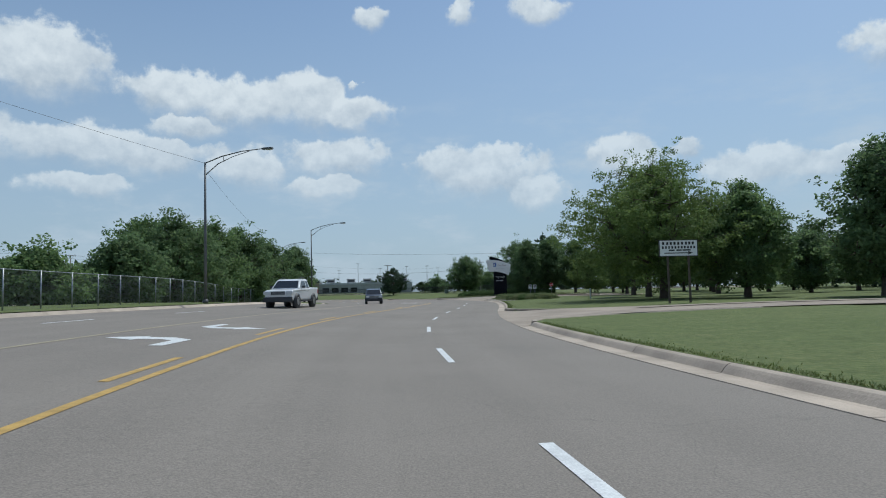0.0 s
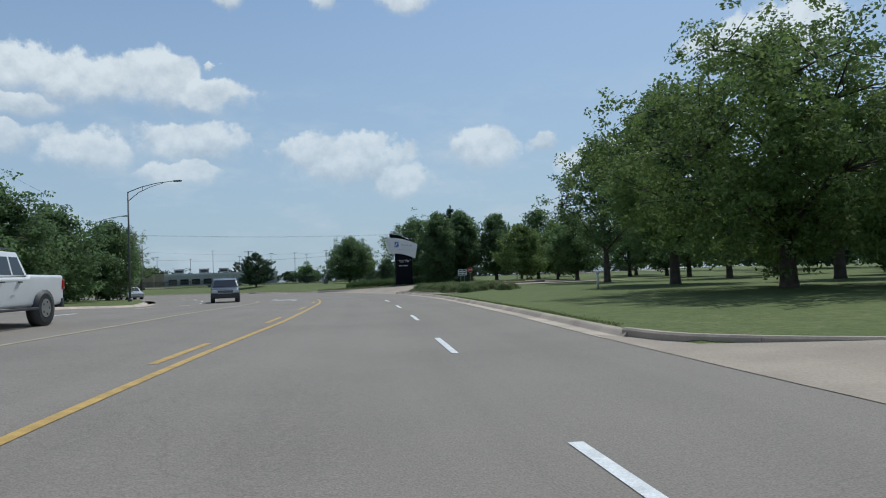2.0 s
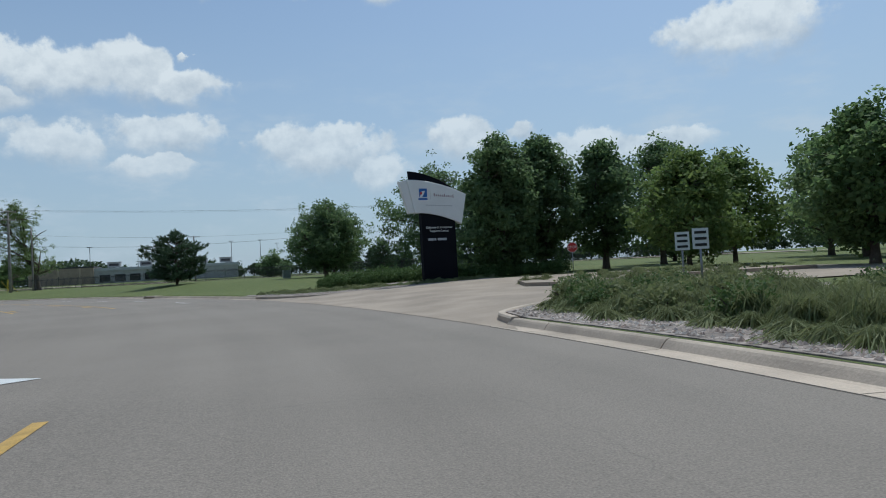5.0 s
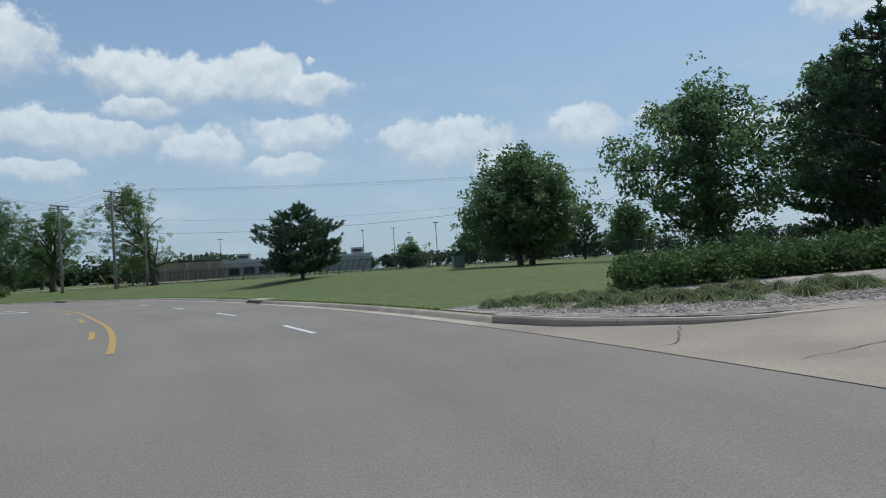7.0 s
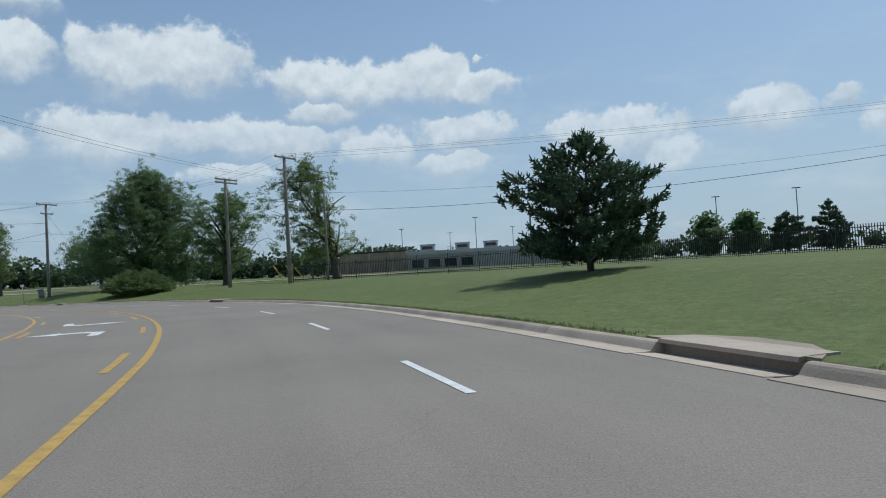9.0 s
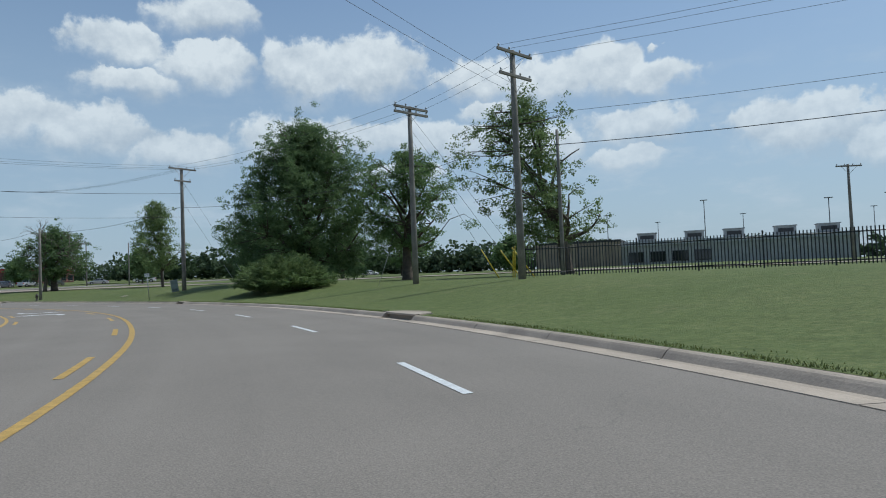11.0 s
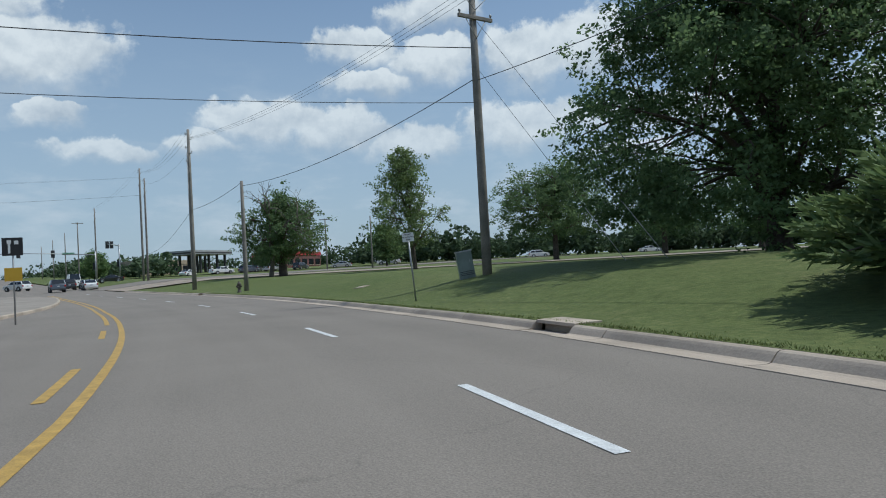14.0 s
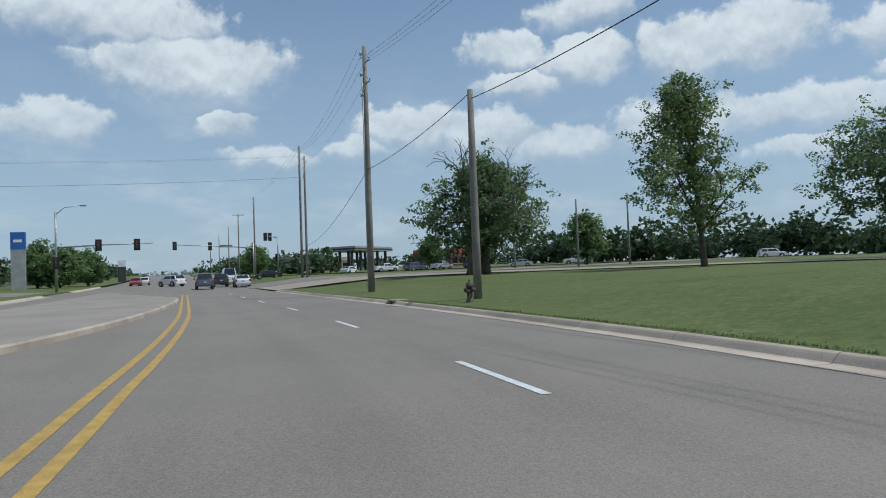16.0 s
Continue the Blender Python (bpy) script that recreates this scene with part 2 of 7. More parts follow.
def asphalt(name):
    """Worn grey asphalt: stone grain, patches, wheel tracks along the lanes, sealed cracks. Its map runs along and across the road."""
    m, nt, b = mat_nodes(name)
    N, L = nt.nodes, nt.links
    co = N.new("ShaderNodeTexCoord")
    sep = N.new("ShaderNodeSeparateXYZ")
    L.new(co.outputs["UV"], sep.inputs[0])

    def nz(vec, scale, detail, rough=0.6):
        n = N.new("ShaderNodeTexNoise")
        n.inputs["Scale"].default_value, n.inputs["Detail"].default_value, n.inputs["Roughness"].default_value = scale, detail, rough
        L.new(vec, n.inputs["Vector"])
        return n.outputs["Fac"]

    def rng(src, a, b_, c=0.0, d=1.0):
        n = N.new("ShaderNodeMapRange")
        L.new(src, n.inputs[0])
        for i, v in enumerate((a, b_, c, d)):
            n.inputs[i + 1].default_value = v
        return n.outputs[0]

    def ma(op, a, b_=None):
        n = N.new("ShaderNodeMath")
        n.operation = op
        for i, v in enumerate((a, b_)):
            if v is None:
                continue
            if isinstance(v, (int, float)):
                n.inputs[i].default_value = v
            else:
                L.new(v, n.inputs[i])
        return n.outputs[0]

    obj = co.outputs["Object"]
    tracks = ma("MULTIPLY", ma("COSINE", ma("MULTIPLY", ma("SUBTRACT", sep.outputs[1], 0.62), 3.75)), 0.022)
    st = N.new("ShaderNodeVectorMath")
    st.operation = "MULTIPLY"
    L.new(co.outputs["UV"], st.inputs[0])
    st.inputs[1].default_value = (0.05, 1.6, 1.0)
    streak = rng(nz(st.outputs[0], 1.0, 4.0), 0.3, 0.7, -0.04, 0.04)
    stain = rng(nz(obj, 0.22, 5.0), 0.35, 0.7, 0.06, -0.10)
    grain = rng(nz(obj, 60.0, 2.0), 0.3, 0.7, -0.22, 0.22)
    pebble = rng(nz(obj, 17.0, 3.0), 0.3, 0.7, -0.07, 0.07)
    total = ma("ADD", ma("ADD", ma("ADD", tracks, streak), ma("ADD", stain, grain)), ma("ADD", pebble, 1.0))
    vor = N.new("ShaderNodeTexVoronoi")
    vor.feature = "DISTANCE_TO_EDGE"
    vor.inputs["Scale"].default_value = 0.11
    wob = N.new("ShaderNodeVectorMath")
    wob.operation = "ADD"
    L.new(obj, wob.inputs[0])
    wn = N.new("ShaderNodeTexNoise")
    wn.inputs["Scale"].default_value, wn.inputs["Detail"].default_value = 0.8, 5.0
    L.new(obj, wn.inputs["Vector"])
    L.new(wn.outputs["Color"], wob.inputs[1])
    L.new(wob.outputs[0], vor.inputs["Vector"])
    crack = rng(vor.outputs["Distance"], 0.0, 0.0012, 0.86, 1.0)
    hsv = N.new("ShaderNodeHueSaturation")
    hsv.inputs["Color"].default_value = (0.226, 0.197, 0.167, 1)
    L.new(ma("MULTIPLY", total, crack), hsv.inputs["Value"])
    L.new(hsv.outputs[0], b.inputs["Base Color"])
    b.inputs["Roughness"].default_value, b.inputs["Specular IOR Level"].default_value = 0.85, 0.3
    bp = N.new("ShaderNodeBump")
    bp.inputs["Strength"].default_value, bp.inputs["Distance"].default_value = 0.4, 0.012
    L.new(nz(obj, 60.0, 2.0), bp.inputs["Height"])
    L.new(bp.outputs[0], b.inputs["Normal"])
    return m


M = {}
M["lawn"] = lawn("mown_grass")
M["asphalt"] = asphalt("asphalt")
M["concrete"] = surface("concrete", (0.372, 0.305, 0.240), 0.85, big=0.13, fine=0.12, scale=0.5, grain=30.0, bump=0.2, spec=0.3)
M["kerb"] = surface("kerb_concrete", (0.50, 0.415, 0.33), 0.85, big=0.13, fine=0.08, scale=0.9, grain=30.0, bump=0.25, spec=0.3, vary=0.10)
M["median"] = surface("median_concrete", (0.325, 0.283, 0.238), 0.85, big=0.10, fine=0.10, scale=0.35, grain=26.0, bump=0.2, spec=0.3)
M["white_paint"] = surface("white_road_paint", (0.72, 0.72, 0.70), 0.6, big=0.10, fine=0.15, scale=6.0, grain=60.0)
M["yellow_paint"] = surface("yellow_road_paint", (0.53, 0.33, 0.075), 0.6, big=0.14, fine=0.15, scale=6.0, grain=60.0)
M["faded_paint"] = surface("faded_road_paint", (0.40, 0.34, 0.22), 0.7, big=0.14, fine=0.2, scale=5.0, grain=50.0)
M["bark"] = surface("bark", (0.115, 0.09, 0.07), 0.9, big=0.2, fine=0.3, scale=3.0, grain=22.0, bump=0.8)
M["dead_bark"] = surface("dead_bark", (0.20, 0.17, 0.145), 0.9, big=0.2, fine=0.25, scale=3.0, grain=22.0, bump=0.6)
M["leaf_elm"] = leafage("elm_leaves", (0.112, 0.178, 0.080), (0.190, 0.262, 0.115), 0.52)
M["leaf_far"] = leafage("far_leaves", (0.060, 0.092, 0.048), (0.098, 0.138, 0.070), 0.3)
M["leaf_oak"] = leafage("oak_leaves", (0.120, 0.194, 0.079), (0.206, 0.284, 0.114), 0.52)
M["leaf_light"] = leafage("light_leaves", (0.130, 0.198, 0.060), (0.212, 0.276, 0.088), 0.4)
M["leaf_willow"] = leafage("willow_leaves", (0.112, 0.171, 0.071), (0.171, 0.236, 0.094), 0.4)
M["leaf_poplar"] = leafage("poplar_leaves", (0.128, 0.190, 0.072), (0.235, 0.295, 0.125), 0.42)
M["needle_pine"] = leafage("pine_needles", (0.058, 0.098, 0.060), (0.110, 0.158, 0.085), 0.2)
M["needle_juniper"] = leafage("juniper_sprays", (0.115, 0.175, 0.066), (0.225, 0.285, 0.115), 0.3)
M["hedge"] = leafage("hedge_leaves", (0.077, 0.136, 0.045), (0.142, 0.206, 0.071), 0.3)
M["stone"] = leafage("loose_stone", (0.30, 0.23, 0.19), (0.52, 0.47, 0.42), 0.0)
M["tall_grass"] = leafage("ornamental_grass_blades", (0.15, 0.19, 0.08), (0.27, 0.29, 0.14), 0.4)
M["pole_wood"] = surface("weathered_pole_wood", (0.27, 0.245, 0.215), 0.9, big=0.18, fine=0.22, scale=1.2, grain=30.0, bump=0.5)
M["green_blade"] = leafage("lawn_blades", (0.11, 0.155, 0.045), (0.19, 0.205, 0.075), 0.3)
M["wire"] = surface("cable", (0.035, 0.035, 0.038), 0.6, big=0.05, fine=0.05, bump=0.0)
M["steel_dark"] = surface("dark_painted_steel", (0.030, 0.030, 0.032), 0.45, big=0.1, fine=0.06, scale=3.0, bump=0.05)
M["galvanised"] = surface("galvanised_steel", (0.36, 0.37, 0.38), 0.45, metal=0.7, big=0.12, fine=0.08, scale=4.0, bump=0.05)
M["fence_wire"] = surface("weathered_fence_wire", (0.17, 0.175, 0.18), 0.6, metal=0.3, big=0.12, fine=0.08, scale=4.0, bump=0.0)
M["bronze_steel"] = surface("dark_bronze_steel", (0.135, 0.135, 0.138), 0.5, big=0.12, fine=0.06, scale=3.0, bump=0.05)
M["sign_white"] = surface("white_sign_enamel", (0.78, 0.79, 0.78), 0.35, big=0.04, fine=0.03, scale=1.0, bump=0.0)
M["sign_navy"] = surface("dark_sign_enamel", (0.010, 0.011, 0.015), 0.8, big=0.08, fine=0.05, scale=1.0, bump=0.0, spec=0.08)
M["black"] = surface("black_print", (0.02, 0.02, 0.022), 0.5, big=0.05, fine=0.05, bump=0.0)
M["blue_print"] = surface("blue_print", (0.03, 0.13, 0.42), 0.4, big=0.05, fine=0.04, bump=0.0)
M["maroon_print"] = surface("maroon_print", (0.23, 0.10, 0.12), 0.4, big=0.05, fine=0.04, bump=0.0)
M["dark_brick"] = surface("dark_red_brick", (0.17, 0.075, 0.065), 0.85, big=0.14, fine=0.18, scale=0.8, grain=12.0, bump=0.3)
M["red_print"] = surface("red_print", (0.50, 0.05, 0.045), 0.4, big=0.05, fine=0.04, bump=0.0)
M["grey_print"] = surface("grey_print", (0.45, 0.46, 0.48), 0.4, big=0.05, fine=0.04, bump=0.0)
M["gravel"] = surface("gravel_mulch", (0.36, 0.30, 0.26), 0.95, big=0.25, fine=0.5, scale=2.0, grain=9.0, bump=1.0)
M["brick"] = surface("tan_brick", (0.36, 0.285, 0.215), 0.85, big=0.12, fine=0.18, scale=0.8, grain=12.0, bump=0.3)
M["roof_dark"] = surface("dark_fascia", (0.06, 0.058, 0.056), 0.7, big=0.12, fine=0.1, scale=0.7, bump=0.1)
M["tan_wall"] = surface("tan_stucco", (0.46, 0.37, 0.27), 0.85, big=0.10, fine=0.1, scale=0.5, bump=0.15)
M["grey_metal"] = surface("grey_sheet_metal", (0.42, 0.42, 0.41), 0.5, metal=0.3, big=0.1, fine=0.06, scale=1.0, bump=0.05)
M["fascia_red"] = surface("red_fascia", (0.45, 0.045, 0.05), 0.5, big=0.08, fine=0.05, scale=0.6, bump=0.0)
M["tyre"] = surface("tyre_rubber", (0.022, 0.022, 0.023), 0.85, big=0.1, fine=0.1, bump=0.1)
M["alloy"] = surface("alloy_rim", (0.55, 0.56, 0.57), 0.3, metal=0.9, big=0.06, fine=0.04, bump=0.0)
M["green_box"] = surface("green_grey_enamel", (0.24, 0.28, 0.25), 0.5, big=0.14, fine=0.06, scale=2.5, bump=0.03)
M["stop_red"] = surface("stop_sign_red", (0.52, 0.035, 0.035), 0.4, big=0.06, fine=0.04, bump=0.0)
M["street_green"] = surface("street_sign_green", (0.015, 0.18, 0.075), 0.4, big=0.06, fine=0.04, bump=0.0)
M["signal_yellow"] = surface("signal_yellow", (0.62, 0.38, 0.03), 0.45, big=0.06, fine=0.04, bump=0.0)
M["amber_lens"] = surface("amber_signal_lens", (0.16, 0.09, 0.02), 0.3, big=0.05, fine=0.04, bump=0.0)
M["green_lens"] = surface("green_signal_lens", (0.012, 0.07, 0.05), 0.3, big=0.05, fine=0.04, bump=0.0)
M["guy_yellow"] = surface("yellow_guy_guard", (0.68, 0.50, 0.04), 0.5, big=0.08, fine=0.05, bump=0.0)
M["iron"] = surface("cast_iron", (0.09, 0.075, 0.065), 0.7, big=0.2, fine=0.2, scale=5.0, bump=0.2)


def glass_dark(name):
    m, nt, b = mat_nodes(name)
    b.inputs["Base Color"].default_value = (0.02, 0.024, 0.028, 1)
    b.inputs["Roughness"].default_value = 0.06
    b.inputs["Specular IOR Level"].default_value = 0.7
    return m


def car_paint(name, colour, metal=0.0):
    m, nt, b = mat_nodes(name)
    N, L = nt.nodes, nt.links
    n = N.new("ShaderNodeTexNoise")
    n.inputs["Scale"].default_value = 3.0
    L.new(N.new("ShaderNodeTexCoord").outputs["Object"], n.inputs["Vector"])
    mr = N.new("ShaderNodeMapRange")
    L.new(n.outputs["Fac"], mr.inputs[0])
    mr.inputs[3].default_value, mr.inputs[4].default_value = 0.92, 1.06
    hsv = N.new("ShaderNodeHueSaturation")
    hsv.inputs["Color"].default_value = (*colour, 1)
    L.new(mr.outputs[0], hsv.inputs["Value"])
    L.new(hsv.outputs[0], b.inputs["Base Color"])
    b.inputs["Metallic"].default_value, b.inputs["Roughness"].default_value = metal, 0.3
    b.inputs["Coat Weight"].default_value, b.inputs["Coat Roughness"].default_value = 0.6, 0.08
    return m


M["car_glass"] = glass_dark("tinted_car_glass")
M["window_glass"] = glass_dark("dark_window_glass")
M["paint_white"] = car_paint("white_car_paint", (0.74, 0.74, 0.73))
M["paint_silver"] = car_paint("silver_car_paint", (0.50, 0.51, 0.52), 0.4)
M["paint_grey"] = car_paint("grey_car_paint", (0.10, 0.115, 0.14), 0.3)
M["paint_black"] = car_paint("black_car_paint", (0.022, 0.023, 0.027))
M["paint_red"] = car_paint("red_car_paint", (0.33, 0.03, 0.03))
M["plastic_dark"] = surface("dark_bumper_plastic", (0.05, 0.052, 0.055), 0.6, big=0.08, fine=0.05, bump=0.03)
M["lamp_lens"] = surface("clear_lamp_lens", (0.62, 0.63, 0.63), 0.15, big=0.05, fine=0.05, bump=0.0)
M["tail_lens"] = surface("red_lamp_lens", (0.36, 0.02, 0.02), 0.2, big=0.05, fine=0.05, bump=0.0)

# ---- mesh helpers ----
def mesh_of(name, verts, faces, mat=None, smooth=False):
    me = bpy.data.meshes.new(name)
    me.from_pydata([tuple(v) for v in verts], [], faces)
    if mat:
        me.materials.append(mat)
    if smooth:
        me.polygons.foreach_set("use_smooth", [True] * len(me.polygons))
    me.update()
    return me


def part(name, bm, material, parent, label=""):
    """Links a bmesh (or a mesh) as one mesh object under a thing or a part."""
    if isinstance(bm, bmesh.types.BMesh):
        me = bpy.data.meshes.new(name)
        bm.to_mesh(me)
        bm.free()
    else:
        me = bm
    if not me.materials:
        me.materials.append(material)
    ob = new(name, me)
    if parent:
        ob.parent = parent
    if label:
        tagged(ob, label)
    return ob


def thing(name, m, label, category, group="", kind=""):
    ob = new(name)
    ob.matrix_basis = m
    ob.empty_display_size = 0.2
    return tagged(ob, label, category, group, kind)


def box(bm, cx, cy, cz, sx, sy, sz, bev=0.0, rot=None):
    r = bmesh.ops.create_cube(bm, size=1.0)
    vs = r["verts"]
    bmesh.ops.scale(bm, vec=(sx, sy, sz), verts=vs)
    if bev:
        es = list({e for v in vs for e in v.link_edges})
        r2 = bmesh.ops.bevel(bm, geom=es, offset=bev, segments=2, profile=0.7, affect="EDGES")
        vs = list({v for f in r2["faces"] for v in f.verts} | {v for v in vs if v.is_valid})
    if rot is not None:
        bmesh.ops.rotate(bm, cent=(0, 0, 0), matrix=rot, verts=vs)
    bmesh.ops.translate(bm, vec=(cx, cy, cz), verts=vs)
    return vs


def tube_data(points, radii, sides=8):
    """Verts and faces of a tapered tube along points."""
    pts = [Vector(p) for p in points]
    verts, faces = [], []
    n = len(pts)
    for i, p in enumerate(pts):
        d = (pts[min(i + 1, n - 1)] - pts[max(i - 1, 0)]).normalized()
        a = d.cross(Vector((0.31, 0.95, 0.05))).normalized()
        if a.length < 0.1:
            a = Vector((1, 0, 0))
        b = d.cross(a)
        for k in range(sides):
            t = 2 * math.pi * k / sides
            verts.append(p + (a * math.cos(t) + b * math.sin(t)) * radii[i])
    for i in range(n - 1):
        for k in range(sides):
            k2 = (k + 1) % sides
            faces.append((i * sides + k, i * sides + k2, (i + 1) * sides + k2, (i + 1) * sides + k))
    faces.append(tuple(range(sides - 1, -1, -1)))
    faces.append(tuple((n - 1) * sides + k for k in range(sides)))
    return verts, faces


def join_data(chunks):
    verts, faces = [], []
    for v, f in chunks:
        o = len(verts)
        verts += v
        faces += [tuple(i + o for i in q) for q in f]
    return verts, faces


def tube(name, points, radii, mat, parent=None, sides=8, label=""):
    v, f = tube_data(points, radii, sides)
    return part(name, mesh_of(name, v, f, mat, True), mat, parent, label)


# ---- the road's line: its white dashed lane line ----
LINE = [(5.15, -29.58), (2.58, -9.75), (1.29, 0.17), (0.24, 9.07), (-0.4, 17.98), (-0.43, 26.86), (0.14, 35.81), (0.99, 44.74),
        (1.68, 53.72), (2.2, 62.77), (2.13, 72.0), (1.09, 81.08), (-0.68, 90.12), (-3.26, 98.88), (-6.8, 107.43), (-10.97, 115.49),
        (-15.39, 123.45), (-20.27, 131.2), (-25.85, 138.49), (-32.42, 145.14), (-39.44, 150.94), (-47.05, 156.27), (-55.03, 160.74),
        (-63.38, 164.59), (-71.95, 167.83), (-80.65, 170.62), (-89.44, 172.93), (-98.32, 174.9), (-107.21, 176.59), (-132.79, 181.28),
        (-172.13, 188.5), (-231.14, 199.33), (-330.0, 217.5), (-520.0, 252.3)]


def spline(pts, step=1.0):
    pts = [Vector(p) for p in pts]
    out = []
    for i in range(len(pts) - 1):
        p0 = pts[i - 1] if i else pts[0] * 2 - pts[1]
        p1, p2 = pts[i], pts[i + 1]
        p3 = pts[i + 2] if i + 2 < len(pts) else p2 * 2 - p1
        t1 = (p2 - p0) / ((p2 - p1).length + (p1 - p0).length) * (p2 - p1).length
        t2 = (p3 - p1) / ((p3 - p2).length + (p2 - p1).length) * (p2 - p1).length
        n = max(2, int((p2 - p1).length / step))
        for k in range(n):
            t = k / n
            out.append((2 * t**3 - 3 * t**2 + 1) * p1 + (t**3 - 2 * t**2 + t) * t1 + (-2 * t**3 + 3 * t**2) * p2 + (t**3 - t**2) * t2)
    return np.array([tuple(p) for p in out + [pts[-1]]])


ROAD = spline(LINE, 1.0)
SEG = np.linalg.norm(np.diff(ROAD, axis=0), axis=1)
ARC = np.concatenate([[0], np.cumsum(SEG)])
ARC = ARC - ARC[int(np.argmin(np.linalg.norm(ROAD - np.array([1.29, 0.17]), axis=1)))]
TAN = np.gradient(ROAD, axis=0)
TAN /= np.linalg.norm(TAN, axis=1)[:, None]


def smooth(a, b, x):
    t = np.clip((np.asarray(x, float) - a) / (b - a), 0, 1)
    return t * t * (3 - 2 * t)


def height_su(s, u):
    """Height of the land at s metres along the lane line and u metres to its right."""
    s, u = np.asarray(s, float), np.asarray(u, float)
    z = 0.00105 * np.maximum(s - 205.0, 0.0) ** 1.5
    z = np.minimum(z, 0.9 + 0.02 * np.maximum(s - 205, 0))
    lean = 0.045 * (1 - smooth(45, 78, s))
    z = z + lean * np.clip(-(u + 1.5), 0, 14.0)
    later = smooth(80, 130, s)
    right = smooth(3.4, 14.5, u) * (0.15 + 0.62 * later) + np.clip(u - 17.0, 0, 60) * (0.0015 + 0.0105 * smooth(168, 192, s))
    bank = 0.42 * smooth(3.5, 8.0, u) * (1 - smooth(9.0, 18.0, u)) * smooth(176, 194, s) * (1 - smooth(210, 228, s))
    right = right + bank
    left = smooth(15.2, 26.0, -u) * 0.15
    return z + right * (u > 3.0) + left


def edge_shift(s):
    """The right-hand edge swings out where the road widens to the junction."""
    return np.interp(s, [20, 60, 100, 180, 196, 213, 240], [0.14, 0.08, -0.12, 0.0, 0.15, 0.75, 1.05])


def place_su(s, u):
    u = np.where(np.asarray(u) > 2.0, np.asarray(u) + edge_shift(s), u)
    x, y = np.interp(s, ARC, ROAD[:, 0]), np.interp(s, ARC, ROAD[:, 1])
    tx, ty = np.interp(s, ARC, TAN[:, 0]), np.interp(s, ARC, TAN[:, 1])
    return x + ty * u, y - tx * u


def su_of(x, y):
    x, y = np.atleast_1d(np.asarray(x, float)), np.atleast_1d(np.asarray(y, float))
    s, u = np.empty_like(x), np.empty_like(x)
    for a in range(0, len(x), 2000):
        q = np.stack([x[a:a + 2000], y[a:a + 2000]], 1)
        i = ((q[:, None, :] - ROAD[None]) ** 2).sum(2).argmin(1)
        r = q - ROAD[i]
        s[a:a + 2000] = ARC[i] + (r * TAN[i]).sum(1)
        u[a:a + 2000] = r[:, 0] * TAN[i, 1] - r[:, 1] * TAN[i, 0]
    return s, u


def ground_z(x, y):
    s, u = su_of(x, y)
    u = np.where(u > 2.0, u - edge_shift(s), u)
    return float((height_su(s, u) + np.where((u > 3.1) | (u < -15), 0.13, 0.0))[0])


def sheet(name, svals, uvals, lift=0.0, mat=None, parent=None, kind="structure", label="", category=""):
    """A sheet laid on the land between given s and u."""
    S, U = np.meshgrid(svals, uvals, indexing="ij")
    X, Y = place_su(S, U)
    if np.isscalar(lift):
        Z = height_su(S, U) + lift
    else:
        Z = height_su(S, U) + lift[0] * (1 - lift[1](S, U))
    n, m = S.shape
    verts = np.stack([X, Y, Z], 2).reshape(-1, 3)
    faces = [(i * m + j, i * m + j + 1, (i + 1) * m + j + 1, (i + 1) * m + j) for i in range(n - 1) for j in range(m - 1)]
    me = mesh_of(name, verts, faces, mat, True)
    uv = me.uv_layers.new(name="map")
    idx = np.empty(len(me.loops), dtype=np.int32)
    me.loops.foreach_get("vertex_index", idx)
    su = np.stack([S, U], 2).reshape(-1, 2)[idx]
    uv.data.foreach_set("uv", su.astype(np.float32).ravel())
    ob = part(name, me, mat, parent)
    return tagged(ob, label, category, kind=kind) if not parent else ob


def sweep(name, s0, s1, profile, mat, step=1.0, closed=False):
    """Mesh swept along the road: profile of (u, height over the land)."""
    sv = np.arange(s0, s1 + 0.01, step) if s1 - s0 > step else np.array([s0, s1])
    if sv[-1] < s1 - 0.05:
        sv = np.append(sv, s1)
    verts, faces, m = [], [], len(profile)
    for s in sv:
        base = float(height_su(s, profile[0][0]))
        for u, h in profile:
            x, y = place_su(s, u)
            verts.append((float(x), float(y), base + h))
    for i in range(len(sv) - 1):
        for j in range(m - 1 + closed):
            k = (j + 1) % m
            faces.append((i * m + j, i * m + k, (i + 1) * m + k, (i + 1) * m + j))
    if closed:
        faces.append(tuple(range(m)))
        faces.append(tuple((len(sv) - 1) * m + j for j in range(m - 1, -1, -1)))
    me = mesh_of(name, verts, faces, mat)
    bm = bmesh.new()
    bm.from_mesh(me)
    bmesh.ops.recalc_face_normals(bm, faces=bm.faces)
    bm.to_mesh(me)
    bm.free()
    return me


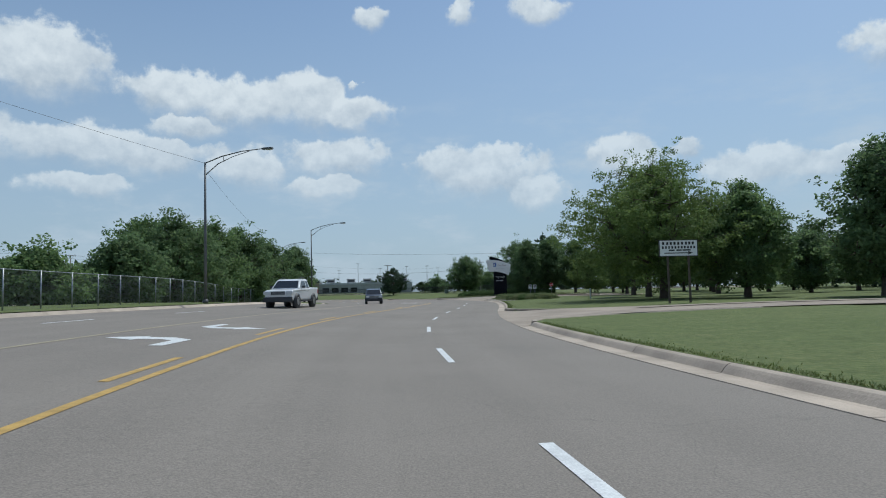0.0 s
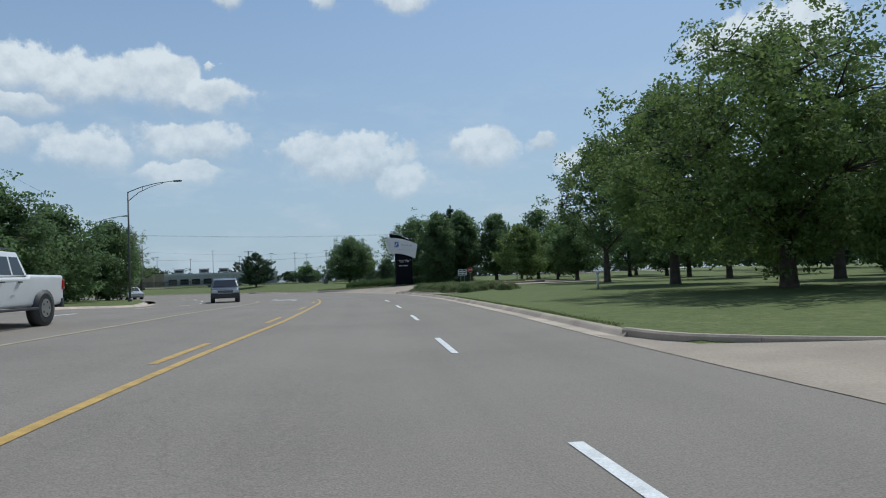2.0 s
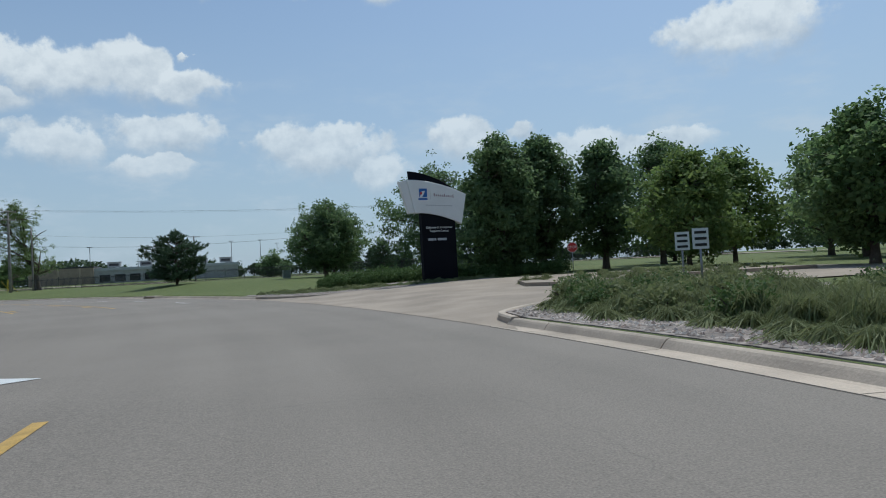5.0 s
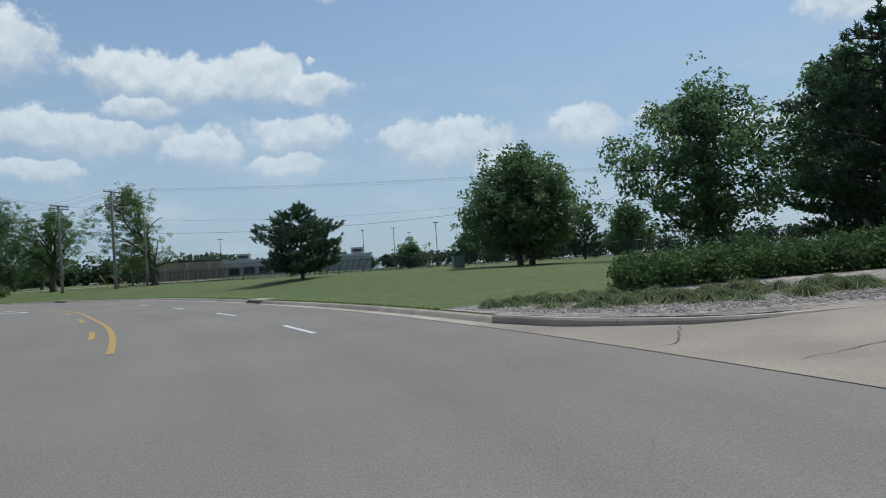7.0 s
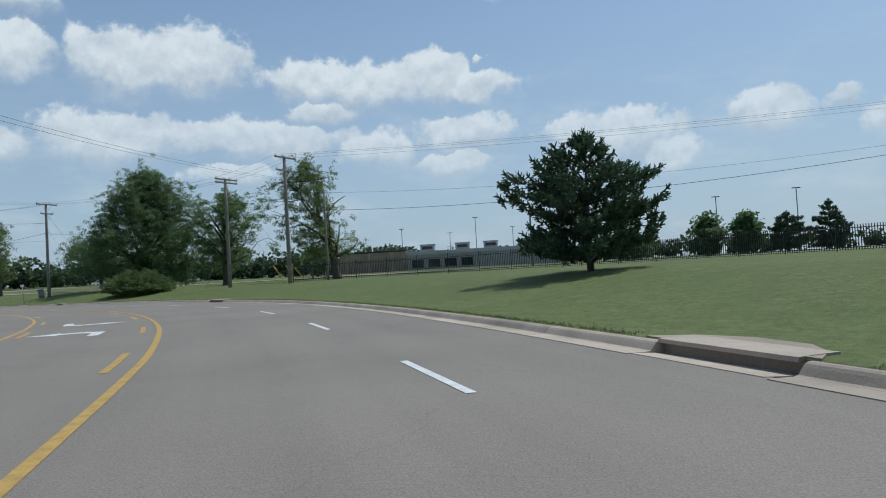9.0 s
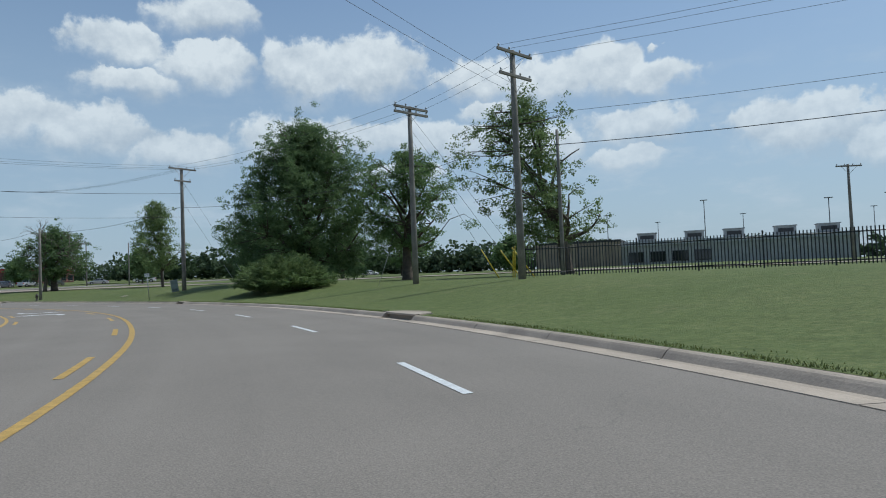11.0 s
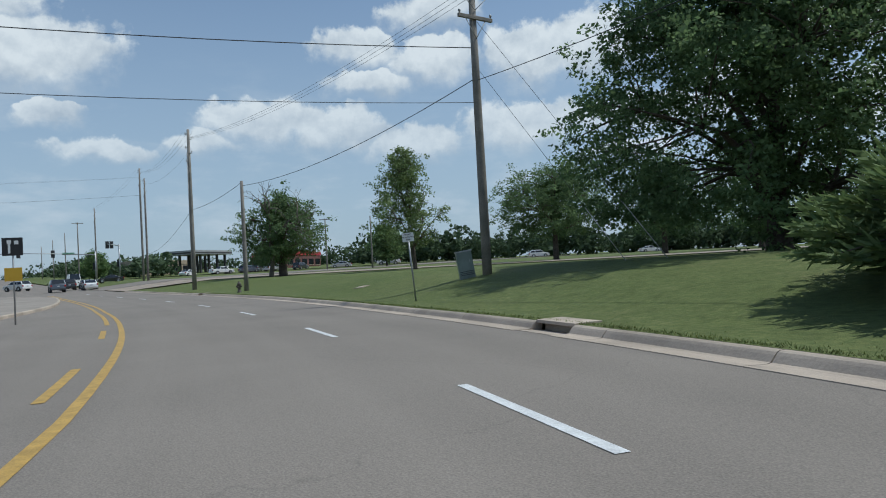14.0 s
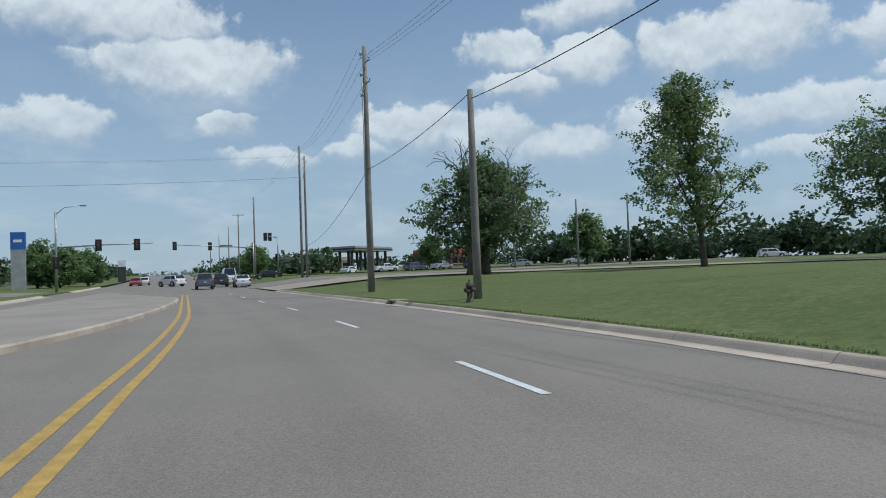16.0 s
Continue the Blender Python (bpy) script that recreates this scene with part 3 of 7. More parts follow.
# ---- land ----
def build_ground():
    xs = np.concatenate([[-4000, -2000, -1000, -600], np.arange(-420, 181, 3.0), [300, 600, 1200, 2500, 4000]])
    ys = np.concatenate([[-4000, -2000, -800, -300], np.arange(-90, 361, 3.0), [450, 700, 1200, 2500, 4000]])
    X, Y = np.meshgrid(xs, ys, indexing="ij")
    s, u = su_of(X.ravel(), Y.ravel())
    near = (np.abs(X.ravel()) < 500) & (np.abs(Y.ravel() - 120) < 400)
    Z = np.where(near, height_su(np.clip(s, -30, 480), np.clip(u, -120, 90)) + 0.10, 1.0)
    Z = Z - 0.45 * ((u < 9.5) & (u > -21.5) & (s < 500))
    far = np.hypot(X.ravel() + 100, Y.ravel() - 150)
    Z = Z - np.clip(far - 330, 0, 400) * 0.012
    n, m = X.shape
    verts = np.stack([X.ravel(), Y.ravel(), Z], 1)
    faces = [(i * m + j, (i + 1) * m + j, (i + 1) * m + j + 1, i * m + j + 1) for i in range(n - 1) for j in range(m - 1)]
    ob = new("ground", mesh_of("ground", verts, faces, M["lawn"], True))
    tagged(ob, "wide mown green lawn rolling gently to the horizon", "ground", kind="structure")


build_ground()
S_ALL = np.concatenate([np.arange(-28, 330, 1.0), np.arange(330, 560, 6.0)])
sheet("road", S_ALL, np.array([-14.6, -11.6, -7.9, -4.0, -1.5, 0.0, 1.8, 2.75]), 0.0, M["asphalt"],
      label="grey worn asphalt road curving past the lawns", category="road")


def dropped(S, U):
    """Where a drive crosses the verge, it comes down to the road."""
    def between(us, a, b):
        sa_, sb_ = np.interp(U, us, a), np.interp(U, us, b)
        return np.clip((S - sa_) / 0.6, 0, 1) * np.clip((sb_ - S) / 0.6, 0, 1)
    inside = np.maximum(between([3.2, 3.6, 6.0, 9.0], [20.6, 22.2, 23.9, 24.5], [36.6, 35.2, 32.9, 31.6]),
                        between([3.2, 3.6, 5.0, 7.5, 12.0], [76.6, 77.6, 79.4, 80.0, 79.5], [100.9, 99.4, 97.2, 95.9, 94.9]))
    inside = np.maximum(inside, np.clip((S - 262.0) / 0.6, 0, 1) * np.clip((294.5 - S) / 0.6, 0, 1))
    return inside * (1 - smooth(3.6, 7.5, U))


S_VERGE = np.unique(np.concatenate([S_ALL, np.arange(19, 39, 0.25), np.arange(75, 103, 0.25)]))
sheet("grass_verge_right", S_VERGE, np.array([3.16, 3.35, 3.6, 3.95, 4.3, 4.65, 5.0, 5.5, 6.0, 6.8, 7.5, 9.0, 10.5, 12.5, 15.0]), (0.13, dropped), M["lawn"],
      label="mown grass verge behind the concrete kerb", category="grass verge")
sheet("grass_verge_left", S_ALL, np.array([-25.0, -22.0, -19.0, -17.0, -15.45]), 0.13, M["lawn"],
      label="mown grass verge along the far kerb", category="grass verge")


# ---- kerbs, markings, aprons ----
def lane_shift(s):
    """How far the lane beside the centre line is narrower or wider than 4 m."""
    return np.interp(s, [0, 30, 45, 70, 102, 126, 144, 165, 185, 200, 212, 222, 262], [-0.02, 0.0, 0.3, 0.45, 0.56, 0.48, 0.02, 0.25, 0.5, 0.22, 0.0, 0.12, 0.9])


def strip(name, s0, s1, u0, u1, mat, lift, parent):
    sv = np.linspace(s0, s1, max(2, int((s1 - s0) / 1.5) + 1))
    S, U = np.meshgrid(sv, np.array([u0, u1]), indexing="ij")
    if u0 < -3:
        U = U + lane_shift(S)
    X, Y = place_su(S, U)
    Z = height_su(S, U) + lift
    n = len(sv)
    verts = np.stack([X, Y, Z], 2).reshape(-1, 3)
    faces = [(i * 2, i * 2 + 1, i * 2 + 3, i * 2 + 2) for i in range(n - 1)]
    return part(name, mesh_of(name, verts, faces, mat), mat, parent)


def build_markings():
    lane = thing("lane_line", Matrix(), "worn white dashed lane line on grey asphalt", "lane line")
    spots = [-5.0 + 8.38 * k for k in range(9)] + list(np.interp(range(18), [0, 2, 6, 10, 17], [103.6, 120.9, 157.3, 192.0, 259.0]))
    for s in spots:
        strip("dash", s - 1.35, s + 1.35, -0.05, 0.06, M["white_paint"], 0.006, lane)
    far = thing("lane_line", Matrix(), "worn white dashed lane line on grey asphalt", "lane line")
    s = 4.0
    while s < 120:
        strip("dash", s - 1.4, s + 1.4, -11.72, -11.6, M["white_paint"], 0.006, far)
        s += 8.9
    y1 = thing("centre_line", Matrix(), "solid and broken yellow line beside the turn lane", "lane line")
    strip("solid_line", -28, 72, -4.10, -3.97, M["yellow_paint"], 0.006, y1)
    strip("solid_line", 102.2, 262, -4.05, -3.92, M["yellow_paint"], 0.006, y1)
    s = 1.0
    while s < 200:
        if s < 66 or s > 106:
            strip("dash", s - 1.5, s + 1.5, -4.46, -4.33, M["yellow_paint"], 0.006, y1)
        s += 8.9
    strip("solid_line", 201, 262, -4.38, -4.25, M["yellow_paint"], 0.006, y1)
    y2 = thing("centre_line", Matrix(), "solid and broken yellow line beside the turn lane", "lane line")
    strip("solid_line", -28, 74, -7.95, -7.82, M["faded_paint"], 0.006, y2)
    strip("solid_line", 106, 196, -7.95, -7.82, M["yellow_paint"], 0.006, y2)
    s = 3.0
    while s < 196:
        if s > 104:
            strip("dash", s - 1.5, s + 1.5, -7.6, -7.47, M["yellow_paint"], 0.006, y2)
        s += 8.9


def turn_arrow(s, sign):
    """A left-turn arrow laid on the turn lane; sign -1 faces the other way."""
    pts = [(-1.4, 0.62), (-1.4, 0.36), (0.25, 0.36), (0.62, 0.05), (0.62, -0.45), (0.25, -0.45), (0.98, -1.25), (1.7, -0.45), (1.32, -0.45), (1.32, 0.16), (0.6, 0.68)]
    tris = [(0, 1, 2, 10), (2, 3, 9, 10), (3, 4, 8, 9), (5, 6, 7)]
    verts = []
    for a, b in pts:
        ss, uu = s + sign * a * 0.82, -6.1 + sign * b * 1.06 + float(lane_shift(s))
        x, y = place_su(ss, uu)
        verts.append((float(x), float(y), float(height_su(ss, uu)) + 0.007))
    ob = new("turn_arrow", mesh_of("turn_arrow", verts, tris, M["white_paint"]))
    tagged(ob, "white painted left-turn arrow on the asphalt", "road arrow", "turn lane arrows")


def build_kerb(name, runs, side):
    root = thing(name, Matrix(), "pale concrete kerb and gutter with joints", "kerb", kind="structure")
    for a, b in runs:
        s = a
        while s < b - 0.3:
            e = min(s + 3.0, b)
            if side > 0:
                gut = [(2.62, 0.010), (2.92, 0.0), (2.98, 0.010), (3.04, 0.080), (3.07, 0.108), (3.11, 0.124), (3.18, 0.127), (3.21, 0.11), (3.21, -0.3), (2.62, -0.3)]
            else:
                gut = [(-14.52, 0.010), (-15.02, -0.004), (-15.09, 0.006), (-15.21, 0.085), (-15.27, 0.118), (-15.35, 0.135), (-15.49, 0.14), (-15.52, 0.12), (-15.52, -0.3), (-14.52, -0.3)]
            me = sweep("kerb_section", s, e - 0.02, gut, M["kerb"], 1.0, True)
            part("kerb_section", me, M["kerb"], root)
            s = e


def return_kerb(pts, parent_name="kerb_return", label="rounded concrete kerb turning into the drive"):
    """A kerb that turns off the road along points (s, u)."""
    root = thing(parent_name, Matrix(), label, "kerb", kind="structure")
    line = []
    for s, u in pts:
        x, y = place_su(s, u)
        line.append(Vector((float(x), float(y))))
    sp = [Vector(p) for p in spline([tuple(p) for p in line], 0.5)]
    i = 0
    while i < len(sp) - 1:
        seg = sp[i:i + 6]
        if len(seg) < 2:
            break
        verts, faces = [], []
        prof = [(-0.09, -0.3), (-0.09, 0.12), (-0.06, 0.155), (0.06, 0.155), (0.09, 0.12), (0.09, -0.3)]
        for k, p in enumerate(seg):
            d = (seg[min(k + 1, len(seg) - 1)] - seg[max(k - 1, 0)]).normalized()
            n = Vector((d.y, -d.x))
            s, u = su_of(p.x, p.y)
            z = float(height_su(s, u)[0])
            for a, h in prof:
                verts.append((p.x + n.x * a, p.y + n.y * a, z + h))
        m = len(prof)
        for k in range(len(seg) - 1):
            for j in range(m - 1):
                faces.append((k * m + j, k * m + j + 1, (k + 1) * m + j + 1, (k + 1) * m + j))
        faces.append(tuple(range(m)))
        faces.append(tuple((len(seg) - 1) * m + j for j in range(m - 1, -1, -1)))
        part("kerb_section", mesh_of("kerb_section", verts, faces, M["kerb"]), M["kerb"], root)
        i += 5


def slab_patch(name, outline, lift, mat, label, category, kind="structure", res=1.2, thick=0.0, drop=False):
    """A paved or planted patch inside an outline of (s, u), laid on the land."""
    sp = []
    for (s0, u0), (s1, u1) in zip(outline, outline[1:] + outline[:1]):
        n = max(1, int(abs(s1 - s0) / 1.5))
        for k in range(n):
            x, y = place_su(s0 + (s1 - s0) * k / n, u0 + (u1 - u0) * k / n)
            sp.append((float(x), float(y)))
    bm = bmesh.new()
    vs = [bm.verts.new((x, y, 0)) for x, y in sp]
    bm.faces.new(vs)
    bmesh.ops.triangulate(bm, faces=bm.faces)
    for _ in range(7):
        es = [e for e in bm.edges if e.calc_length() > res * 2]
        if not es:
            break
        bmesh.ops.subdivide_edges(bm, edges=es, cuts=1)
        bmesh.ops.triangulate(bm, faces=bm.faces)
    xs = np.array([v.co.x for v in bm.verts])
    ys = np.array([v.co.y for v in bm.verts])
    s, u = su_of(xs, ys)
    z = height_su(s, u) + (0.007 + lift * np.where(u > 0, smooth(2.7, 6.5, u), smooth(14.4, 18.0, -u)) if drop else lift)
    for v, zz in zip(bm.verts, z):
        v.co.z = zz
    bmesh.ops.recalc_face_normals(bm, faces=bm.faces)
    if sum(f.normal.z for f in bm.faces) < 0:
        bmesh.ops.reverse_faces(bm, faces=bm.faces)
    if thick:
        r = bmesh.ops.extrude_face_region(bm, geom=list(bm.faces))
        for g in r["geom"]:
            if isinstance(g, bmesh.types.BMVert):
                g.co.z += thick
        bmesh.ops.recalc_face_normals(bm, faces=bm.faces)
    ob = part(name, bm, mat, None)
    return tagged(ob, label, category, kind=kind)


build_markings()
for s_, sg_ in ((14.8, 1), (20.7, -1), (72.0, 1), (76.2, -1), (134.6, 1), (141.4, -1), (180.6, 1), (186.2, -1)):
    turn_arrow(s_, sg_)
build_kerb("kerb_right", [(-28, 20.5), (36.6, 77.0), (100.6, 118.7), (120.9, 157.7), (159.9, 187.8), (189.0, 229.8), (231.0, 262.0), (294.4, 330.0)], 1)
build_kerb("kerb_left", [(-28, 84), (100, 275.6), (294.4, 330.0)], -1)
slab_patch("driveway", [(19.5, 2.64), (37.5, 2.64), (35.0, 3.6), (32.6, 6.0), (31.6, 9.0), (31.2, 14.0), (31.0, 40.0), (24.5, 40.0), (24.6, 14.0), (24.6, 9.0), (24.0, 6.0), (22.6, 3.6)],
           0.155, M["concrete"], "pale concrete driveway apron crossing the verge", "driveway", drop=True)
return_kerb([(20.4, 3.12), (21.8, 3.4), (23.2, 4.9), (24.3, 7.0), (24.6, 12.0)])
return_kerb([(36.8, 3.12), (35.2, 3.5), (33.2, 5.4), (31.8, 7.6), (31.4, 12.0)])
slab_patch("sidewalk", [(28.6, 8.6), (29.9, 8.6), (33.0, 26.0), (31.6, 26.0)], 0.19, M["concrete"], "narrow pale concrete path across the lawn", "path")
slab_patch("entrance_apron", [(75.8, 2.64), (101.2, 2.64), (99.6, 3.5), (97.6, 4.6), (96.2, 7.0), (95.2, 11.0), (93.6, 18.0), (92.5, 24.0), (76.7, 24.0), (77.0, 22.0), (79.6, 12.0), (80.2, 7.5), (79.6, 5.0), (78.0, 3.5)],
           0.16, M["concrete"], "wide pale concrete entrance apron with cracks", "driveway", drop=True)
return_kerb([(76.9, 3.12), (78.4, 3.6), (79.9, 5.4), (80.3, 8.0), (79.8, 12.0), (77.4, 22.0)])
return_kerb([(100.7, 3.12), (98.6, 3.6), (96.9, 4.8), (96.0, 7.2), (95.1, 11.0), (93.6, 18.0)])
slab_patch("traffic_island", [(84.6, 10.2), (85.0, 13.0), (83.6, 20.0), (87.6, 20.0), (89.0, 13.0), (89.2, 10.6), (87.0, 9.4)], 0.165, M["concrete"], "low concrete traffic island in the entrance", "traffic island", thick=0.14)
slab_patch("gutter_pan", [(157.5, 3.19), (160.4, 3.19), (160.0, 3.7), (159.3, 3.95), (158.4, 3.9), (157.8, 3.6)], 0.15, M["concrete"], "concrete apron behind a storm drain inlet", "drain apron", thick=-0.2)
slab_patch("drain_apron", [(118.5, 3.19), (121.3, 3.19), (120.9, 3.7), (120.2, 3.95), (119.3, 3.9), (118.8, 3.6)], 0.15, M["concrete"], "concrete apron behind a storm drain inlet", "drain apron", thick=-0.2)
slab_patch("median", [(200.5, -9.9), (208, -8.6), (215, -7.4), (222, -6.2), (229, -5.3), (236, -4.6), (244, -4.05), (249, -4.0), (252, -4.6), (262, -7.0), (276, -9.6), (280, -10.3), (262, -11.0), (241, -11.7), (215, -11.9), (204, -11.6), (199.5, -10.8)],
           0.01, M["median"], "raised grey concrete median with a worn pale edge", "median", thick=0.14)


return_kerb([(200.2, -9.95), (208, -8.62), (215, -7.42), (222, -6.22), (229, -5.32), (236, -4.62), (244, -4.07), (249, -4.02), (252.5, -4.6), (262, -7.0)], "median_kerb", "pale concrete kerb round the median")


def crack(pts, width):
    """A dark open crack across the concrete, with a ragged line."""
    rng = np.random.default_rng(int(abs(pts[0][0]) * 100))
    line = spline(pts, 0.12)
    verts, faces = [], []
    for i, p in enumerate(line):
        a, b = line[max(i - 1, 0)], line[min(i + 1, len(line) - 1)]
        d = (b - a) / (np.linalg.norm(b - a) + 1e-9)
        j = rng.normal(0, 0.02, 2)
        w = width * rng.uniform(0.3, 1.0) * math.sin(math.pi * (0.08 + 0.84 * i / len(line)))
        for sg in (-1, 1):
            x, y = p[0] + j[0] - d[1] * w * sg, p[1] + j[1] + d[0] * w * sg
            s, u = su_of(x, y)
            u = u - edge_shift(s)
            verts.append((x, y, float((height_su(s, u) + 0.007 + 0.16 * smooth(2.7, 6.5, u))[0]) + 0.012))
    faces = [(2 * i, 2 * i + 1, 2 * i + 3, 2 * i + 2) for i in range(len(line) - 1)]
    ob = new("crack", mesh_of("crack", verts, faces, M["iron"]))
    tagged(ob, "dark ragged crack in the pale concrete apron", "crack", "cracks in the apron")


crack([(0.25, 96.45), (0.66, 96.6), (1.0, 97.2), (1.35, 98.0)], 0.022)
crack([(1.24, 94.94), (1.75, 95.1), (2.5, 95.35), (3.4, 95.3)], 0.012)
crack([(2.2, 89.5), (3.4, 90.3), (4.9, 90.6), (6.0, 91.4)], 0.012)


def storm_drain(s, half):
    root = thing("storm_drain", Matrix(), "dark kerb inlet of a storm drain under a concrete lintel", "storm drain", "storm drains")
    me = sweep("lintel", s - half - 0.01, s + half + 0.01, [(3.10, 0.10), (3.11, 0.150), (3.3, 0.157), (3.62, 0.157), (3.62, 0.0), (3.4, 0.10)], M["kerb"], 0.5, True)
    part("lintel", me, M["kerb"], root)
    me = sweep("throat", s - half, s + half, [(3.26, -0.12), (3.27, 0.12), (3.4, 0.12), (3.4, -0.12)], M["kerb"], 0.5, True)
    part("throat", me, M["kerb"], root)
    me = sweep("gutter_pan", s - half - 0.01, s + half + 0.01, [(2.68, 0.008), (3.28, -0.04), (3.28, -0.2), (2.68, -0.2)], M["kerb"], 0.5, True)
    part("gutter_pan", me, M["kerb"], root)


for s_, h_ in ((119.8, 1.1), (158.8, 1.1), (188.4, 0.6), (230.4, 0.6)):
    storm_drain(s_, h_)
# roads beyond
slab_patch("side_road", [(262, 3.0), (276, 3.0), (274, 20), (262, 31), (240, 38), (200, 45), (170, 52), (140, 66), (110, 84), (104, 76), (136, 57), (168, 44), (199, 37), (238, 30), (256, 20)],
           0.17, M["concrete"], "pale side road curving behind the lawn", "road", res=2.5, drop=True)
slab_patch("cross_street", [(276, 2.6), (294, 2.6), (294, 90), (276, 90)], 0.165, M["asphalt"], "grey asphalt cross street at the junction", "road", res=2.0, drop=True, thick=-0.3)
slab_patch("cross_street", [(276, -90), (294, -90), (294, -14.4), (276, -14.4)], 0.15, M["asphalt"], "grey asphalt cross street at the junction", "road", res=2.0, drop=True, thick=-0.3)


# ---- trees ----
def leaf_cloud(rng, centres, per, spread, size, long=1.5, out=None, up=0.55):
    """Quads of leaf sprays round each centre; out turns their faces outwards and up, as leaves turn to the light."""
    n = len(centres) * per
    c = np.repeat(np.asarray(centres), per, axis=0) + rng.normal(0, 1, (n, 3)) * np.asarray(spread)
    f = rng.normal(0, 1, (n, 3)) * 0.62 + np.array([0, 0, up])
    if out is not None:
        f = f + np.repeat(out, per, axis=0) * 0.55
    f /= np.linalg.norm(f, axis=1)[:, None] + 1e-9
    a = np.cross(f, rng.normal(0, 1, (n, 3)))
    a /= np.linalg.norm(a, axis=1)[:, None] + 1e-9
    b = np.cross(f, a)
    sz = size * rng.uniform(0.55, 1.3, (n, 1))
    a, b = a * sz * long * 0.5, b * sz * 0.5
    return np.stack([c - a, c + b * 0.9, c + a, c - b * 0.9], 1).reshape(-1, 3)


def quad_mesh(name, v, mat):
    n = len(v) // 4
    me = bpy.data.meshes.new(name)
    me.vertices.add(len(v))
    me.vertices.foreach_set("co", v.astype(np.float32).ravel())
    me.loops.add(n * 4)
    me.loops.foreach_set("vertex_index", np.arange(n * 4, dtype=np.int32))
    me.polygons.add(n)
    me.polygons.foreach_set("loop_start", np.arange(0, n * 4, 4, dtype=np.int32))
    me.materials.append(mat)
    me.update(calc_edges=True)
    return me


def limb(rng, a, b, r0, r1, bend=0.12, n=5):
    a, b = Vector(a), Vector(b)
    L = (b - a).length
    off = Vector(rng.normal(0, 1, 3)) * L * bend
    pts, rad = [], []
    for i in range(n):
        t = i / (n - 1)
        p = a.lerp(b, t) + off * math.sin(math.pi * t) + Vector((0, 0, 0.10 * L * math.sin(math.pi * t)))
        pts.append(p)
        rad.append(r0 + (r1 - r0) * t)
    return pts, rad


def ball(rng, n):
    """n points spread evenly in a ball of radius 1."""
    d = rng.normal(0, 1, (n, 3))
    return d / (np.linalg.norm(d, axis=1)[:, None] + 1e-9) * rng.uniform(0, 1, (n, 1)) ** 0.4


